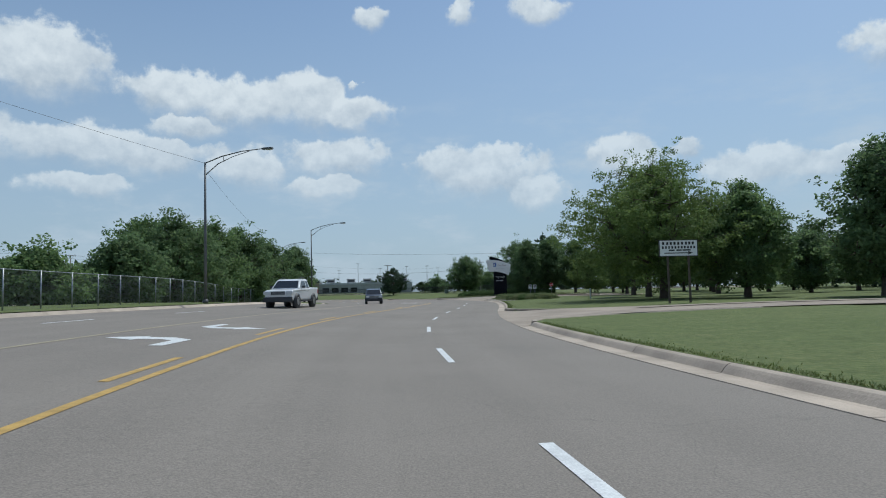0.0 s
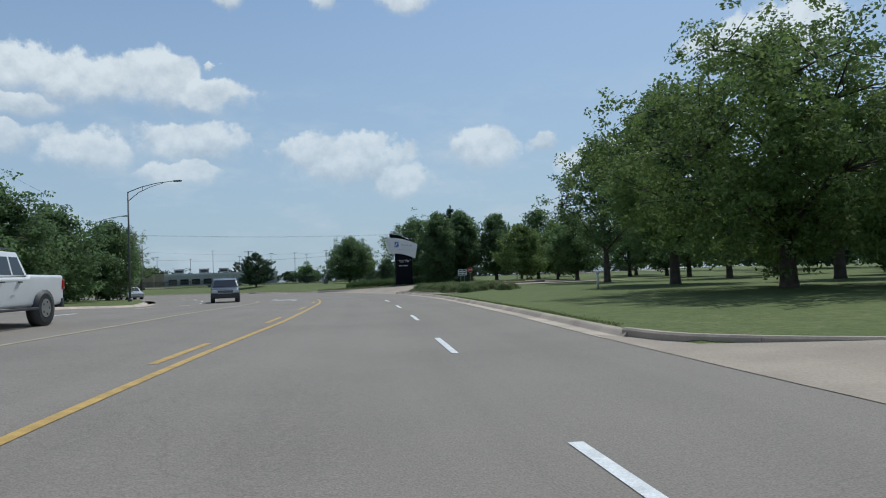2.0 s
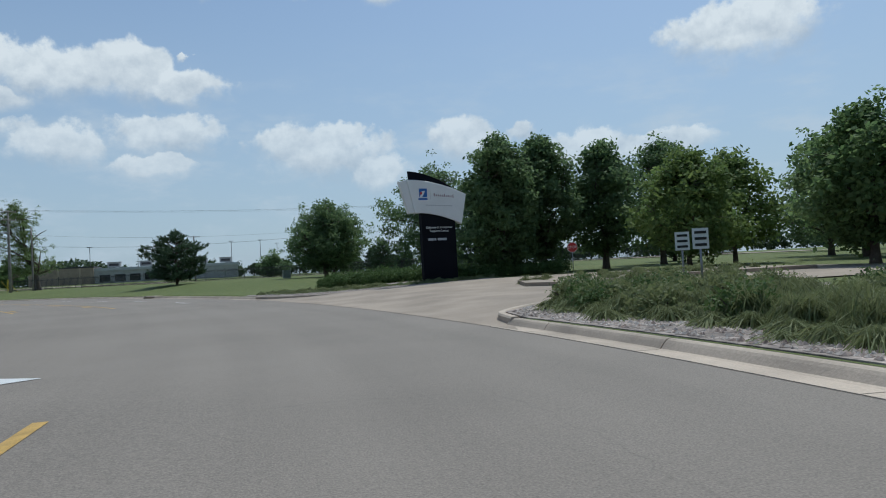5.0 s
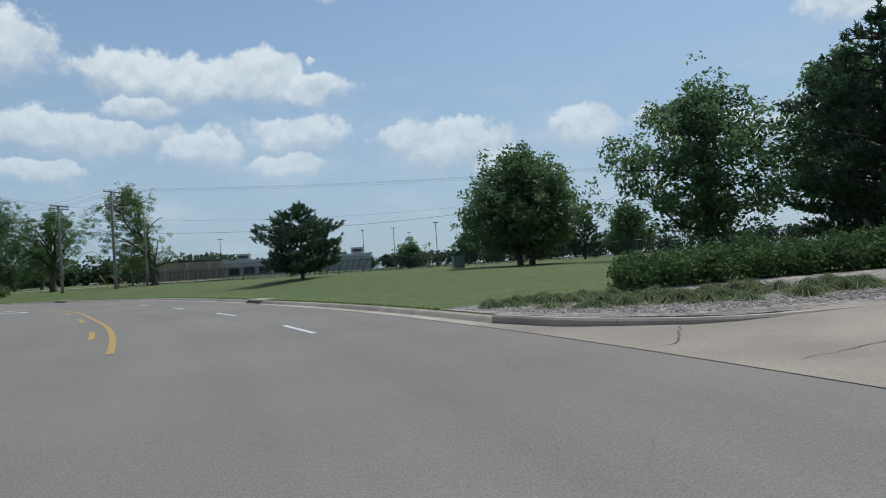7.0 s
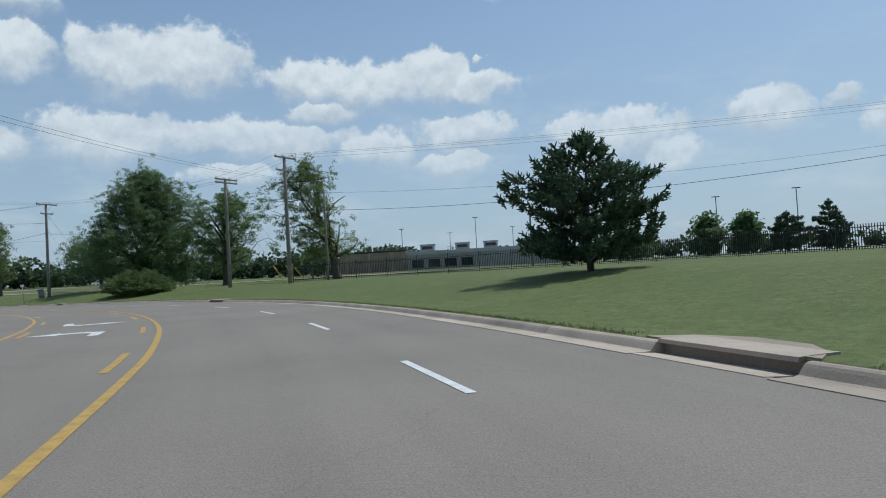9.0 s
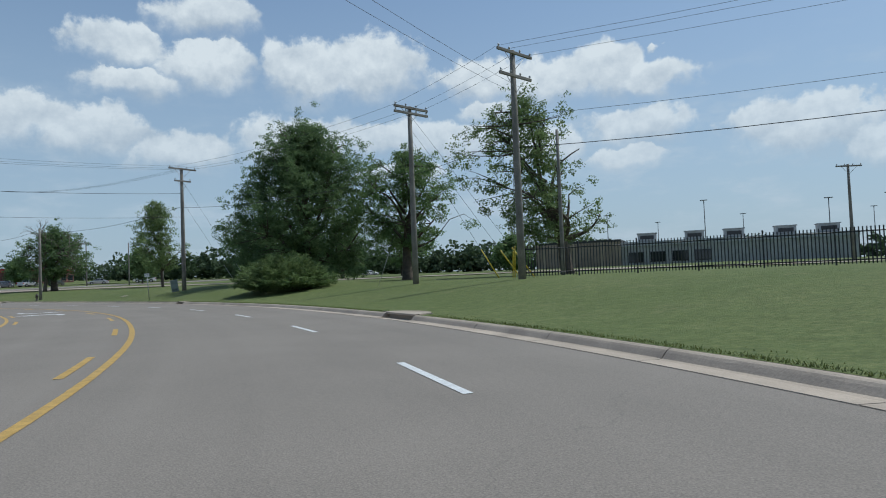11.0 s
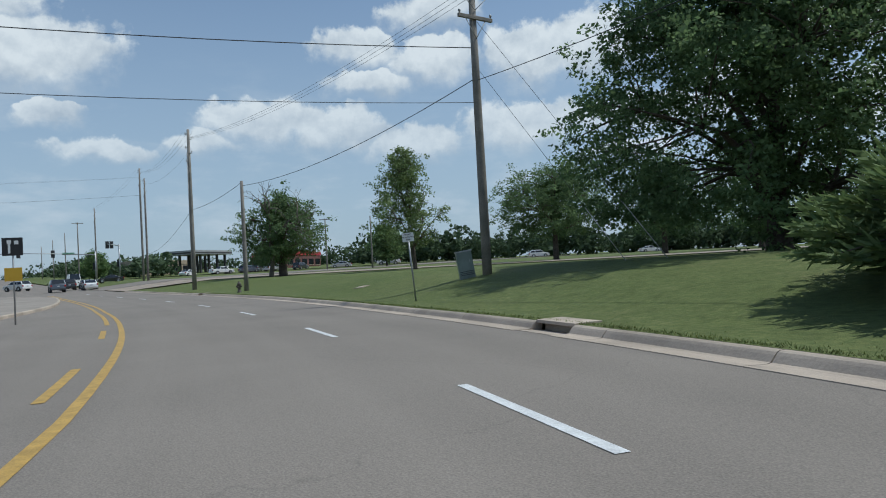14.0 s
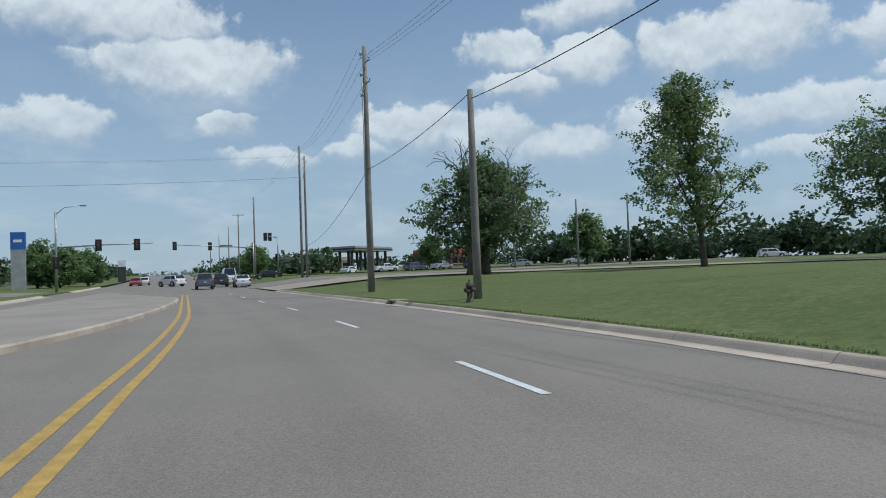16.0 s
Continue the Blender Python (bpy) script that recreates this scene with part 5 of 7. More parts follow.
def utility_pole(x, y, top, arms=(), ang=0.0, r=0.15, lean=(0.0, 0.0), steps=False, z=None, label="weathered grey wooden utility pole on the grass"):
    """arms: (height below the top, length, braces)."""
    z0 = ground_z(x, y) if z is None else z
    root = thing("utility_pole", pose(x, y, z0, 0, 0, ang), label, "utility pole", "utility poles")
    h = top - z0
    lx, ly = lean
    pts = [(0, 0, -0.4), (lx * 0.3, ly * 0.3, h * 0.3), (lx * 0.7, ly * 0.7, h * 0.7), (lx, ly, h)]
    tube("shaft", pts, [r * 1.08, r, r * 0.86, r * 0.7], M["pole_wood"], root, 10)
    for below, length, braces in arms:
        bm = bmesh.new()
        box(bm, lx, ly - r * 0.9, h - below, length, 0.10, 0.13, 0.012)
        arm = part("crossarm", bm, M["pole_wood"], root)
        for q in np.linspace(-0.46, 0.46, 4 if length > 1.6 else 2):
            insulator(root, lx + q * length, ly - r * 0.9, h - below + 0.06)
        if braces:
            for sg in (-1, 1):
                tube("brace", [(lx + sg * length * 0.30, ly - r, h - below - 0.05), (lx, ly - r * 0.95, h - below - 0.75)], [0.016, 0.016], M["grey_metal"], root, 5)
    if steps:
        tube("conduit", [(-r * 2.4, 0, 0.0), (-r * 2.2, 0, h * 0.86)], [0.05, 0.045], M["grey_metal"], root, 8)
        for k in range(6):
            bm = bmesh.new()
            box(bm, -r * 1.4, 0, h * (0.10 + 0.145 * k), r * 2.2, 0.05, 0.06, 0.008)
            part("stand_off", bm, M["grey_metal"], root)
        for k in range(5):
            side = -1 if k % 2 == 0 else 1
            bm = bmesh.new()
            box(bm, lx + side * 0.34, ly, h - 0.35 - 0.62 * k, 0.58, 0.07, 0.07, 0.01)
            part("bracket", bm, M["grey_metal"], root)
            insulator(root, lx + side * 0.6, ly, h - 0.32 - 0.62 * k)
    return root


POLES = {}


def pole_at(key, x, y, top, **kw):
    POLES[key] = (x + kw.get("lean", (0, 0))[0], y + kw.get("lean", (0, 0))[1], top)
    return utility_pole(x, y, top, **kw)


pole_at("p0", -68.6, 175.3, 11.25, arms=((0.12, 2.5, True), (1.15, 1.5, True)), ang=78, r=0.17)
pole_at("p1", -41.8, 166.7, 10.75, arms=((0.12, 2.5, True), (0.42, 2.5, False)), ang=70, r=0.16)
pole_at("p2", -34.4, 163.3, 11.6, arms=((0.15, 2.5, True), (1.25, 2.3, True)), ang=70, r=0.17)
pole_at("p3", -110.9, 183.9, 14.9, arms=(), r=0.17, steps=True)
pole_at("p4", -96.0, 180.8, 8.1, r=0.15)
pole_at("p5", -166.0, 200.6, 20.5, r=0.17, steps=True, label="tall weathered utility pole near the junction")
pole_at("p6", -160.5, 199.2, 18.0, r=0.15, steps=True, label="tall weathered utility pole near the junction")
pole_at("pr", 62.0, 150.0, 11.5, arms=((0.12, 2.5, True),), ang=70)
pole_at("pl", -81.0, 145.5, 11.2, arms=((0.12, 2.5, True),), ang=70)
pole_at("pf", -16.8, 205.4, 9.95, arms=((0.2, 2.4, True),), ang=25, r=0.15)
pole_at("p7", -200.7, 204.5, 17.5, r=0.15, steps=True)
pole_at("p8", -222.0, 207.5, 16.5, arms=((0.3, 2.4, False),), ang=80, r=0.15)
pole_at("p9", -262.0, 216.0, 17.0, r=0.15)
pole_at("p10", -300.0, 223.0, 17.5, r=0.15)
pole_at("p11", -345.0, 231.0, 18.0, r=0.16)
pole_at("pb", -36.0, 176.2, 10.4, r=0.13)
pole_at("pd", -136.6, 225.3, 10.2, r=0.13)
pole_at("pe", -132.2, 229.6, 10.0, r=0.13)
pole_at("pg", -150.0, 226.0, 11.0, r=0.13, arms=((0.2, 2.0, False),), ang=40)
pole_at("pl2", -152.0, 128.0, 12.0, r=0.15)
pole_at("pq", 8.6, 152.6, 8.3, r=0.14)
pole_at("pn", -33.0, 113.0, 9.5, arms=((0.12, 2.2, False),), ang=10)


def span(a, b, offs, sag=0.7, r=0.009, da=0.0, db=0.0):
    (ax, ay, az), (bx, by, bz) = POLES[a], POLES[b]
    d = Vector((bx - ax, by - ay)).normalized()
    n = Vector((d.y, -d.x))
    for o in offs:
        wire((ax + n.x * o, ay + n.y * o, az - da), (bx + n.x * o, by + n.y * o, bz - db), sag, r)


span("p2", "p1", (-1.1, 0.3, 1.1), 0.1)
span("p1", "p0", (-1.1, 0.3, 1.1), 0.45)
span("p0", "p3", (-0.3, 0.0, 0.3), 0.9, da=0.1, db=0.8)
span("p2", "pr", (-1.1, 0.4, 1.1), 1.6)
span("p2", "pq", (0.0,), 0.8, 0.010, 3.1, 1.4)
span("p2", "pq", (0.0,), 0.9, 0.020, 4.6, 1.9)
span("pq", "pr", (0.0,), 0.8, 0.020, 1.9, 5.0)
span("p1", "p2", (0.0,), 0.1, 0.017, 3.9, 4.0)
span("p0", "p1", (0.0,), 0.5, 0.017, 3.4, 3.7)
span("p4", "p0", (0.0,), 0.65, 0.02, 0.35, 3.3)
span("p3", "p4", (0.0,), 0.25, 0.02, 7.3, 0.1)
span("p6", "p3", (0.0,), 0.9, 0.02, 12.0, 7.3)
span("p3", "p5", (-0.4, 0.0, 0.4), 1.2, 0.009, 0.2, 0.6)
span("p3", "p5", (0.2,), 1.2, 0.009, 1.8, 2.4)
span("p5", "p7", (-0.3, 0.3), 0.8)
span("p0", "pl", (-1.0, 0.2, 1.0), 0.5)
span("p0", "pl", (0.0,), 0.5, 0.02, 2.2, 2.2)
span("p0", "pl", (0.0,), 0.5, 0.014, 4.2, 3.9)
span("p5", "pl2", (-0.5, 0.5), 0.8, da=1.5)
span("p5", "pl2", (0.0,), 0.8, 0.02, 4.5, 2.0)
span("pn", "p2", (0.0, 0.6), 1.0, 0.009, 0.3, 2.0)
for a_, b_, r_ in (((-68.6, 175.3, 10.2), (-62.0, 176.0, 0.7), 0.008), ((-68.6, 175.3, 8.4), (-63.5, 176.2, 0.7), 0.008),
                   ((-41.8, 166.7, 10.3), (-36.4, 171.5, 0.9), 0.008), ((-41.8, 166.7, 9.5), (-37.8, 173.0, 0.9), 0.008),
                   ((-34.4, 163.3, 10.6), (-37.2, 170.2, 0.9), 0.008), ((-34.4, 163.3, 9.6), (-37.9, 171.8, 0.9), 0.008), ((-41.8, 166.7, 9.0), (-38.9, 172.2, 0.9), 0.008), ((-41.8, 166.7, 6.6), (-44.6, 167.2, 0.9), 0.008)):
    b_ = (b_[0], b_[1], ground_z(b_[0], b_[1]) - 0.1)
    v_, f_ = tube_data([a_, b_], [r_, r_], 5)
    gw = thing("guy_wire", Matrix(), "taut steel guy wire with a ground guard", "guy wire", "guy wires")
    part("strand", mesh_of("strand", v_, f_, M["wire"]), M["wire"], gw)
    A_, B_ = Vector(a_), Vector(b_)
    d_ = (A_ - B_).normalized()
    yellow = b_[0] > -40
    tube("guard", [B_, B_ + d_ * 2.3], [0.034 if yellow else 0.014] * 2, M["guy_yellow" if yellow else "grey_metal"], gw, 7)


def street_lamp(x, y, top, dx, dy, reach, two=True):
    z0 = ground_z(x, y)
    ang = math.degrees(math.atan2(dy, dx))
    root = thing("street_lamp", pose(x, y, z0, 0, 0, ang), "tall dark steel street lamp with a curved truss arm", "street lamp", "street lamps")
    h = top - z0
    tube("pole", [(0, 0, -0.2), (0, 0, h * 0.5), (0, 0, h)], [0.11, 0.09, 0.06], M["bronze_steel"], root, 10)
    tube("base_flange", [(0, 0, 0.0), (0, 0, 0.25)], [0.19, 0.17], M["bronze_steel"], root, 10)
    up = [(0.0, 0, h - 0.05), (reach * 0.25, 0, h + 0.32), (reach * 0.55, 0, h + 0.55), (reach * 0.86, 0, h + 0.62)]
    lo = [(0.0, 0, h - 0.85), (reach * 0.2, 0, h - 0.15), (reach * 0.42, 0, h + 0.25), (reach * 0.66, 0, h + 0.52)]
    tube("upper_arm", up, [0.04, 0.038, 0.034, 0.03], M["bronze_steel"], root, 7)
    tube("lower_arm", lo, [0.035, 0.032, 0.02, 0.026], M["bronze_steel"], root, 7)
    tube("strut", [(reach * 0.28, 0, h + 0.02), (reach * 0.28, 0, h + 0.36)], [0.02, 0.02], M["bronze_steel"], root, 5)
    bm = bmesh.new()
    vs = box(bm, reach * 0.93, 0, h + 0.60, 0.72, 0.26, 0.13, 0.04)
    part("lamp_head", bm, M["bronze_steel"], root)
    bm = bmesh.new()
    box(bm, reach * 0.95, 0, h + 0.53, 0.42, 0.2, 0.05, 0.02)
    part("lens", bm, M["lamp_lens"], root, "milky glass lens")
    return root


street_lamp(-15.5, 43.7, 10.05, 4.7, -1.1, 4.85)
street_lamp(-17.4, 88.9, 9.85, 4.9, -2.3, 5.4)
street_lamp(-27.2, 113.6, 9.4, 4.6, -2.6, 5.0)


wire((-24.5, 26.4, 11.6), (-15.5, 43.7, 10.0), 0.1, 0.011)
wire((-15.5, 43.7, 9.6), (-20.4, 77.3, 8.4), 0.5, 0.009)


def lot_lamp(x, y, top):
    z0 = ground_z(x, y)
    root = thing("parking_lamp", pose(x, y, z0), "slender parking lot lamp post with a flat head", "lamp post", "parking lot lamps")
    tube("pole", [(0, 0, -0.2), (0, 0, top - z0)], [0.1, 0.07], M["bronze_steel"], root, 7)
    bm = bmesh.new()
    box(bm, 0, 0, top - z0, 1.3, 0.4, 0.14, 0.03)
    part("lamp_head", bm, M["bronze_steel"], root)


for x_, y_, t_ in ((-70.0, 262.0, 11.5), (-52.0, 268.0, 11.8), (-33.9, 268.5, 13.4), (-14.0, 262.0, 11.6), (-6.0, 258.0, 11.4), (4.0, 240.0, 11.0), (14.0, 236.0, 11.4), (26.0, 232.0, 11.6),
                   (40.0, 226.0, 11.6), (-28.0, 300.0, 12.5), (-48.0, 310.0, 12.5), (-2.0, 306.0, 12.6)):
    lot_lamp(x_, y_, t_)


# ---- fences ----
def chain_fence(pts, h):
    """Chain link: posts, top rail and a mesh of crossing wires."""
    root = thing("chain_link_fence", Matrix(), "grey chain-link fence with steel posts along the grass", "fence")
    line = [Vector(p) for p in spline(pts, 3.0)]
    tops, wires_ = [], []
    for i, p in enumerate(line):
        z = ground_z(p.x, p.y)
        tops.append(Vector((p.x, p.y, z + h)))
        tube("post", [(p.x, p.y, z - 0.2), (p.x, p.y, z + h + 0.03)], [0.035, 0.035], M["galvanised"], root, 7)
    for a, b in zip(tops, tops[1:]):
        tube("top_rail", [a, b], [0.022, 0.022], M["galvanised"], root, 6)
    verts, faces = [], []
    for a, b in zip(tops, tops[1:]):
        L = (b - a).length
        d = (b - a) / L
        n = int(L / 0.11)
        for k in range(-int(h / 0.11), n):
            for sg in (1, -1):
                x0, x1 = k * 0.11, k * 0.11 + h
                lo, hi = max(x0, 0.0), min(x1, L)
                if hi - lo < 0.05:
                    continue
                z0, z1 = (lo - x0), (hi - x0)
                if sg < 0:
                    z0, z1 = h - z0, h - z1
                p, q = a + d * lo + Vector((0, 0, z0 - h)), a + d * hi + Vector((0, 0, z1 - h))
                o = len(verts)
                w = Vector((0, 0, 0.0035))
                verts += [p - w, p + w, q + w, q - w]
                faces.append((o, o + 1, o + 2, o + 3))
    part("mesh", mesh_of("mesh", verts, faces, M["fence_wire"]), M["fence_wire"], root, "diamond wire mesh")


chain_fence([(-17.2, 8.0), (-18.4, 28.0), (-20.2, 52.0), (-22.4, 78.0), (-23.5, 92.0)], 1.75)


def picket_fence(pts, h):
    root = thing("steel_fence", Matrix(), "black steel picket fence across the lawn", "fence")
    line = spline(pts, 2.4)
    tops = [(Vector((p[0], p[1], ground_z(p[0], p[1])))) for p in line]
    pk = mesh_of("picket", *tube_data([(0, 0, 0.05), (0, 0, h)], [0.026, 0.026], 4), M["steel_dark"])
    n = 0
    rest = []
    for a, b in zip(tops, tops[1:]):
        bm = bmesh.new()
        box(bm, 0, 0, (h + 0.1) / 2, 0.07, 0.07, h + 0.1, 0.006)
        ob = part("post", bm, M["steel_dark"], root)
        ob.location = a
        for zz in (0.22, h - 0.2):
            tube("rail", [a + Vector((0, 0, zz)), b + Vector((0, 0, zz))], [0.028, 0.028], M["steel_dark"], root, 4)
        k = int((b - a).length / 0.14)
        for i in range(1, k):
            p = a.lerp(b, i / k)
            if n < 290 and p.x < -6:
                ob = part("picket", pk, M["steel_dark"], root)
                ob.location = p
                n += 1
            else:
                v, f = tube_data([p + Vector((0, 0, 0.05)), p + Vector((0, 0, h))], [0.026, 0.026], 4)
                rest.append((v, f))
    v, f = join_data(rest)
    tagged(part("picket_run", mesh_of("picket_run", v, f, M["steel_dark"]), M["steel_dark"], root), kind="stuff")


picket_fence([(-35.2, 165.8), (-27.0, 167.0), (-16.0, 165.6), (-5.0, 162.2), (5.0, 155.8), (13.0, 152.4), (30.0, 149.0), (60.0, 144.0)], 1.6)


# ---- signs ----
def lettering(text, size, mat, parent, m):
    cu = bpy.data.curves.new("lettering", "FONT")
    cu.body, cu.size, cu.align_x, cu.align_y, cu.extrude = text, size, "CENTER", "CENTER", 0.004
    tmp = bpy.data.objects.new("lettering", cu)
    scene.collection.objects.link(tmp)
    bpy.context.view_layer.update()
    me = bpy.data.meshes.new_from_object(tmp.evaluated_get(bpy.context.evaluated_depsgraph_get()))
    bpy.data.objects.remove(tmp)
    me.materials.clear()
    me.materials.append(mat)
    ob = part("lettering", me, mat, parent)
    ob.matrix_basis = m
    return ob


def bar(name, parent, x, y, z, w, h, mat, d=0.008):
    bm = bmesh.new()
    box(bm, x, y, z, w, d, h)
    return part(name, bm, mat, parent)


def direction_sign():
    x0, y0, x1, y1 = 11.1, 34.06, 13.1, 34.24
    cx, cy = (x0 + x1) / 2, (y0 + y1) / 2
    z0 = ground_z(cx, cy)
    root = thing("direction_sign", pose(cx, cy, z0, 0, 0, 4), "white panel sign with a black arrow on two posts", "sign")
    zc, w, h = 3.06 - z0, 2.0, 0.82
    bm = bmesh.new()
    box(bm, 0, 0, zc, w, 0.05, h, 0.008)
    part("panel", bm, M["sign_white"], root)
    for a, b, sx, sz in ((0, h / 2, w + 0.05, 0.035), (0, -h / 2, w + 0.05, 0.035), (-w / 2, 0, 0.035, h), (w / 2, 0, 0.035, h)):
        bm = bmesh.new()
        box(bm, a, 0, zc + b, sx, 0.07, sz, 0.006)
        part("frame_bar", bm, M["black"], root)
    for sx in (-0.55, 0.55):
        bm = bmesh.new()
        box(bm, sx, 0.075, (zc - h / 2 + 0.1) / 2 - 0.1, 0.09, 0.09, zc - h / 2 + 0.7, 0.008)
        part("post", bm, M["bark"], root, "dark wooden post")
    # company name in plain bars, two rows and a short third
    y = -0.031
    xs = [-0.80, -0.58, -0.39, -0.20, 0.0, 0.20, 0.41, 0.58, 0.76]
    for i, a in enumerate(xs):
        bar("letter_bar", root, a, y, zc + 0.245, 0.11, 0.145, M["black"])
    for i in range(11):
        bar("letter_bar", root, -0.82 + i * 0.165, y, zc + 0.04, 0.09, 0.125, M["black"])
    bar("letter_bar", root, -0.36, y, zc - 0.105, 0.3, 0.07, M["black"])
    bar("letter_bar", root, 0.02, y, zc - 0.105, 0.28, 0.07, M["black"])
    bar("letter_bar", root, 0.42, y, zc - 0.105, 0.42, 0.07, M["black"])
    bar("arrow_shaft", root, -0.1, y, zc - 0.25, 1.3, 0.045, M["black"])
    v = [(0.5, y, zc - 0.16), (0.5, y, zc - 0.34), (0.75, y, zc - 0.25)]
    v += [(a, y + 0.008, c) for a, b, c in v]
    part("arrow_head", mesh_of("arrow_head", v, [(0, 1, 2), (3, 5, 4), (0, 2, 5, 3), (2, 1, 4, 5), (1, 0, 3, 4)], M["black"]), M["black"], root)


direction_sign()


def prism(name, outline, y0, y1, mat, parent, label=""):
    bm = bmesh.new()
    vs = [bm.verts.new((x, y0, z)) for x, z in outline]
    f = bm.faces.new(vs)
    r = bmesh.ops.extrude_face_region(bm, geom=[f])
    for g in r["geom"]:
        if isinstance(g, bmesh.types.BMVert):
            g.co.y = y1
    bmesh.ops.recalc_face_normals(bm, faces=bm.faces)
    bmesh.ops.bevel(bm, geom=[e for e in bm.edges if e.calc_length() > 0.2], offset=0.012, segments=1, affect="EDGES")
    return part(name, bm, mat, parent, label)


def entrance_sign():
    x0, y0, x1, y1 = 6.5, 99.45, 10.2, 100.0
    z0 = ground_z(8.3, 99.7)
    ang = math.degrees(math.atan2(y1 - y0, x1 - x0))
    root = thing("entrance_sign", pose(x0, y0, z0, 0, 0, ang), "tall monument sign, curved white panel on a dark pylon", "sign")
    g = z0
    arc = lambda a, b, n, bulge: [(a[0] + (b[0] - a[0]) * i / n, a[1] + (b[1] - a[1]) * i / n + bulge * 4 * (i / n) * (1 - i / n)) for i in range(n + 1)]
    top = arc((0.42, 5.75 - g), (3.72, 4.98 - g), 12, 0.20)
    bot = arc((3.40, 3.40 - g), (0.78, 4.02 - g), 12, 0.16)
    prism("white_panel", top + bot, -0.22, 0.16, M["sign_white"], root)
    prism("return_panel", [(0.0, 5.66 - g), (0.42, 5.75 - g), (0.78, 4.02 - g), (0.46, 4.0 - g)], -0.16, 0.16, M["sign_white"], root)
    fin = arc((0.55, 6.22 - g), (2.9, 5.42 - g), 10, 0.16)
    prism("top_fin", fin + [(2.9, 5.2 - g), (0.60, 5.6 - g)], -0.08, 0.08, M["sign_navy"], root, "dark curved fin")
    prism("pylon", [(1.15, -0.2), (3.05, -0.2), (3.05, 3.9 - g), (2.2, 4.15 - g), (1.15, 4.15 - g)], -0.14, 0.26, M["sign_navy"], root, "dark enamelled pylon")
    f = -0.228
    # emblem: a blue square with white and red slashes
    bar("emblem", root, 1.28, f, 5.06 - g, 0.44, 0.46, M["blue_print"])
    v = [(1.08, f - 0.006, 4.84 - g), (1.22, f - 0.006, 4.84 - g), (1.40, f - 0.006, 5.16 - g), (1.22, f - 0.006, 5.16 - g)]
    part("emblem_slash", mesh_of("emblem_slash", v, [(0, 1, 2, 3)], M["sign_white"]), M["sign_white"], root)
    v = [(1.10, f - 0.008, 4.98 - g), (1.22, f - 0.008, 4.98 - g), (1.22, f - 0.008, 5.10 - g), (1.10, f - 0.008, 5.10 - g)]
    part("emblem_patch", mesh_of("emblem_patch", v, [(0, 1, 2, 3)], M["red_print"]), M["red_print"], root)
    bar("name_bar", root, 1.26, f, 4.74 - g, 0.50, 0.10, M["blue_print"])
    bar("divider", root, 1.68, f, 4.98 - g, 0.009, 0.5, M["grey_print"])
    for i in range(10):
        bar("letter_bar", root, 1.90 + i * 0.118, f, 4.93 - g - i * 0.008 + (0.03 if i in (0, 5) else 0), 0.045, 0.10 if i not in (0, 5, 9) else 0.17, M["maroon_print"])
    for i in range(12):
        bar("letter_bar", root, 1.45 + i * 0.125, f, 4.42 - g - i * 0.005, 0.07, 0.05, M["grey_print"])
    for txt, zz in (("Delivery & Customer", 3.24), ("Support Center", 3.06)):
        lettering(txt, 0.17, M["sign_white"], root, pose(2.12, -0.145, zz - g, 90, 0, 0))
    for a, wdt in ((1.62, 0.3), (1.86, 0.1), (2.25, 0.5)):
        bar("address_bar", root, a, -0.146, 2.62 - g, wdt, 0.12, M["grey_print"])


entrance_sign()


def post_sign(x, y, zc, w, h, ang, mat, label, name="road_sign", post="galvanised", octagon=False, bars=0, lean=0.0, side=0.0):
    z0 = ground_z(x, y)
    root = thing(name, pose(x, y, z0, lean, side, ang), label, "sign")
    tube("post", [(0, 0.02, -0.2), (0, 0.02, zc - z0 + h / 2)], [0.028, 0.028], M[post], root, 7)
    if octagon:
        out = [(w / 2 * math.cos(math.pi / 8 + k * math.pi / 4) / math.cos(math.pi / 8), zc - z0 + w / 2 * math.sin(math.pi / 8 + k * math.pi / 4) / math.cos(math.pi / 8)) for k in range(8)]
        prism("plate_rim", [(a * 1.0, b) for a, b in out], -0.012, -0.006, M["sign_white"], root)
        inner = [(a * 0.93, zc - z0 + (b - zc + z0) * 0.93) for a, b in out]
        prism("plate", inner, -0.02, -0.013, mat, root)
        lettering("STOP", w * 0.36, M["sign_white"], root, pose(0, -0.023, zc - z0, 90, 0, 0))
    else:
        bm = bmesh.new()
        box(bm, 0, -0.01, zc - z0, w, 0.009, h, 0.004)
        part("plate", bm, mat, root)
        for k in range(bars):
            bar("letter_bar", root, 0, -0.02, zc - z0 + h * (0.3 - 0.6 * k / max(1, bars - 1)), w * 0.72, h * 0.13, M["black"])
    return root


post_sign(16.2, 99.9, 1.85, 0.56, 0.56, -15, M["stop_red"], "red octagonal stop sign facing the entrance drive", "stop_sign", octagon=True)
county = post_sign(-67.9, 171.1, 2.15, 0.36, 0.27, 40, M["sign_white"], "small white county maintenance sign on a thin post", side=-4)
for t_, z_ in (("COUNTY", 0.08), ("MAINTENANCE", 0.0), ("ENDS", -0.08)):
    lettering(t_, 0.052, M["black"], county, pose(0, -0.02, 2.15 - ground_z(-67.9, 171.1) + z_, 90, 0, 0))
post_sign(10.4, 79.6, 1.5, 0.4, 0.5, -12, M["sign_white"], "small white notice on a short post", bars=3)
post_sign(11.2, 81.6, 1.5, 0.4, 0.5, -12, M["sign_white"], "small white notice on a short post", bars=3)
board = post_sign(-79.5, 163.04, 2.7, 0.64, 0.62, 62, M["black"], "black arrow board over a yellow plate on the median", bars=0)
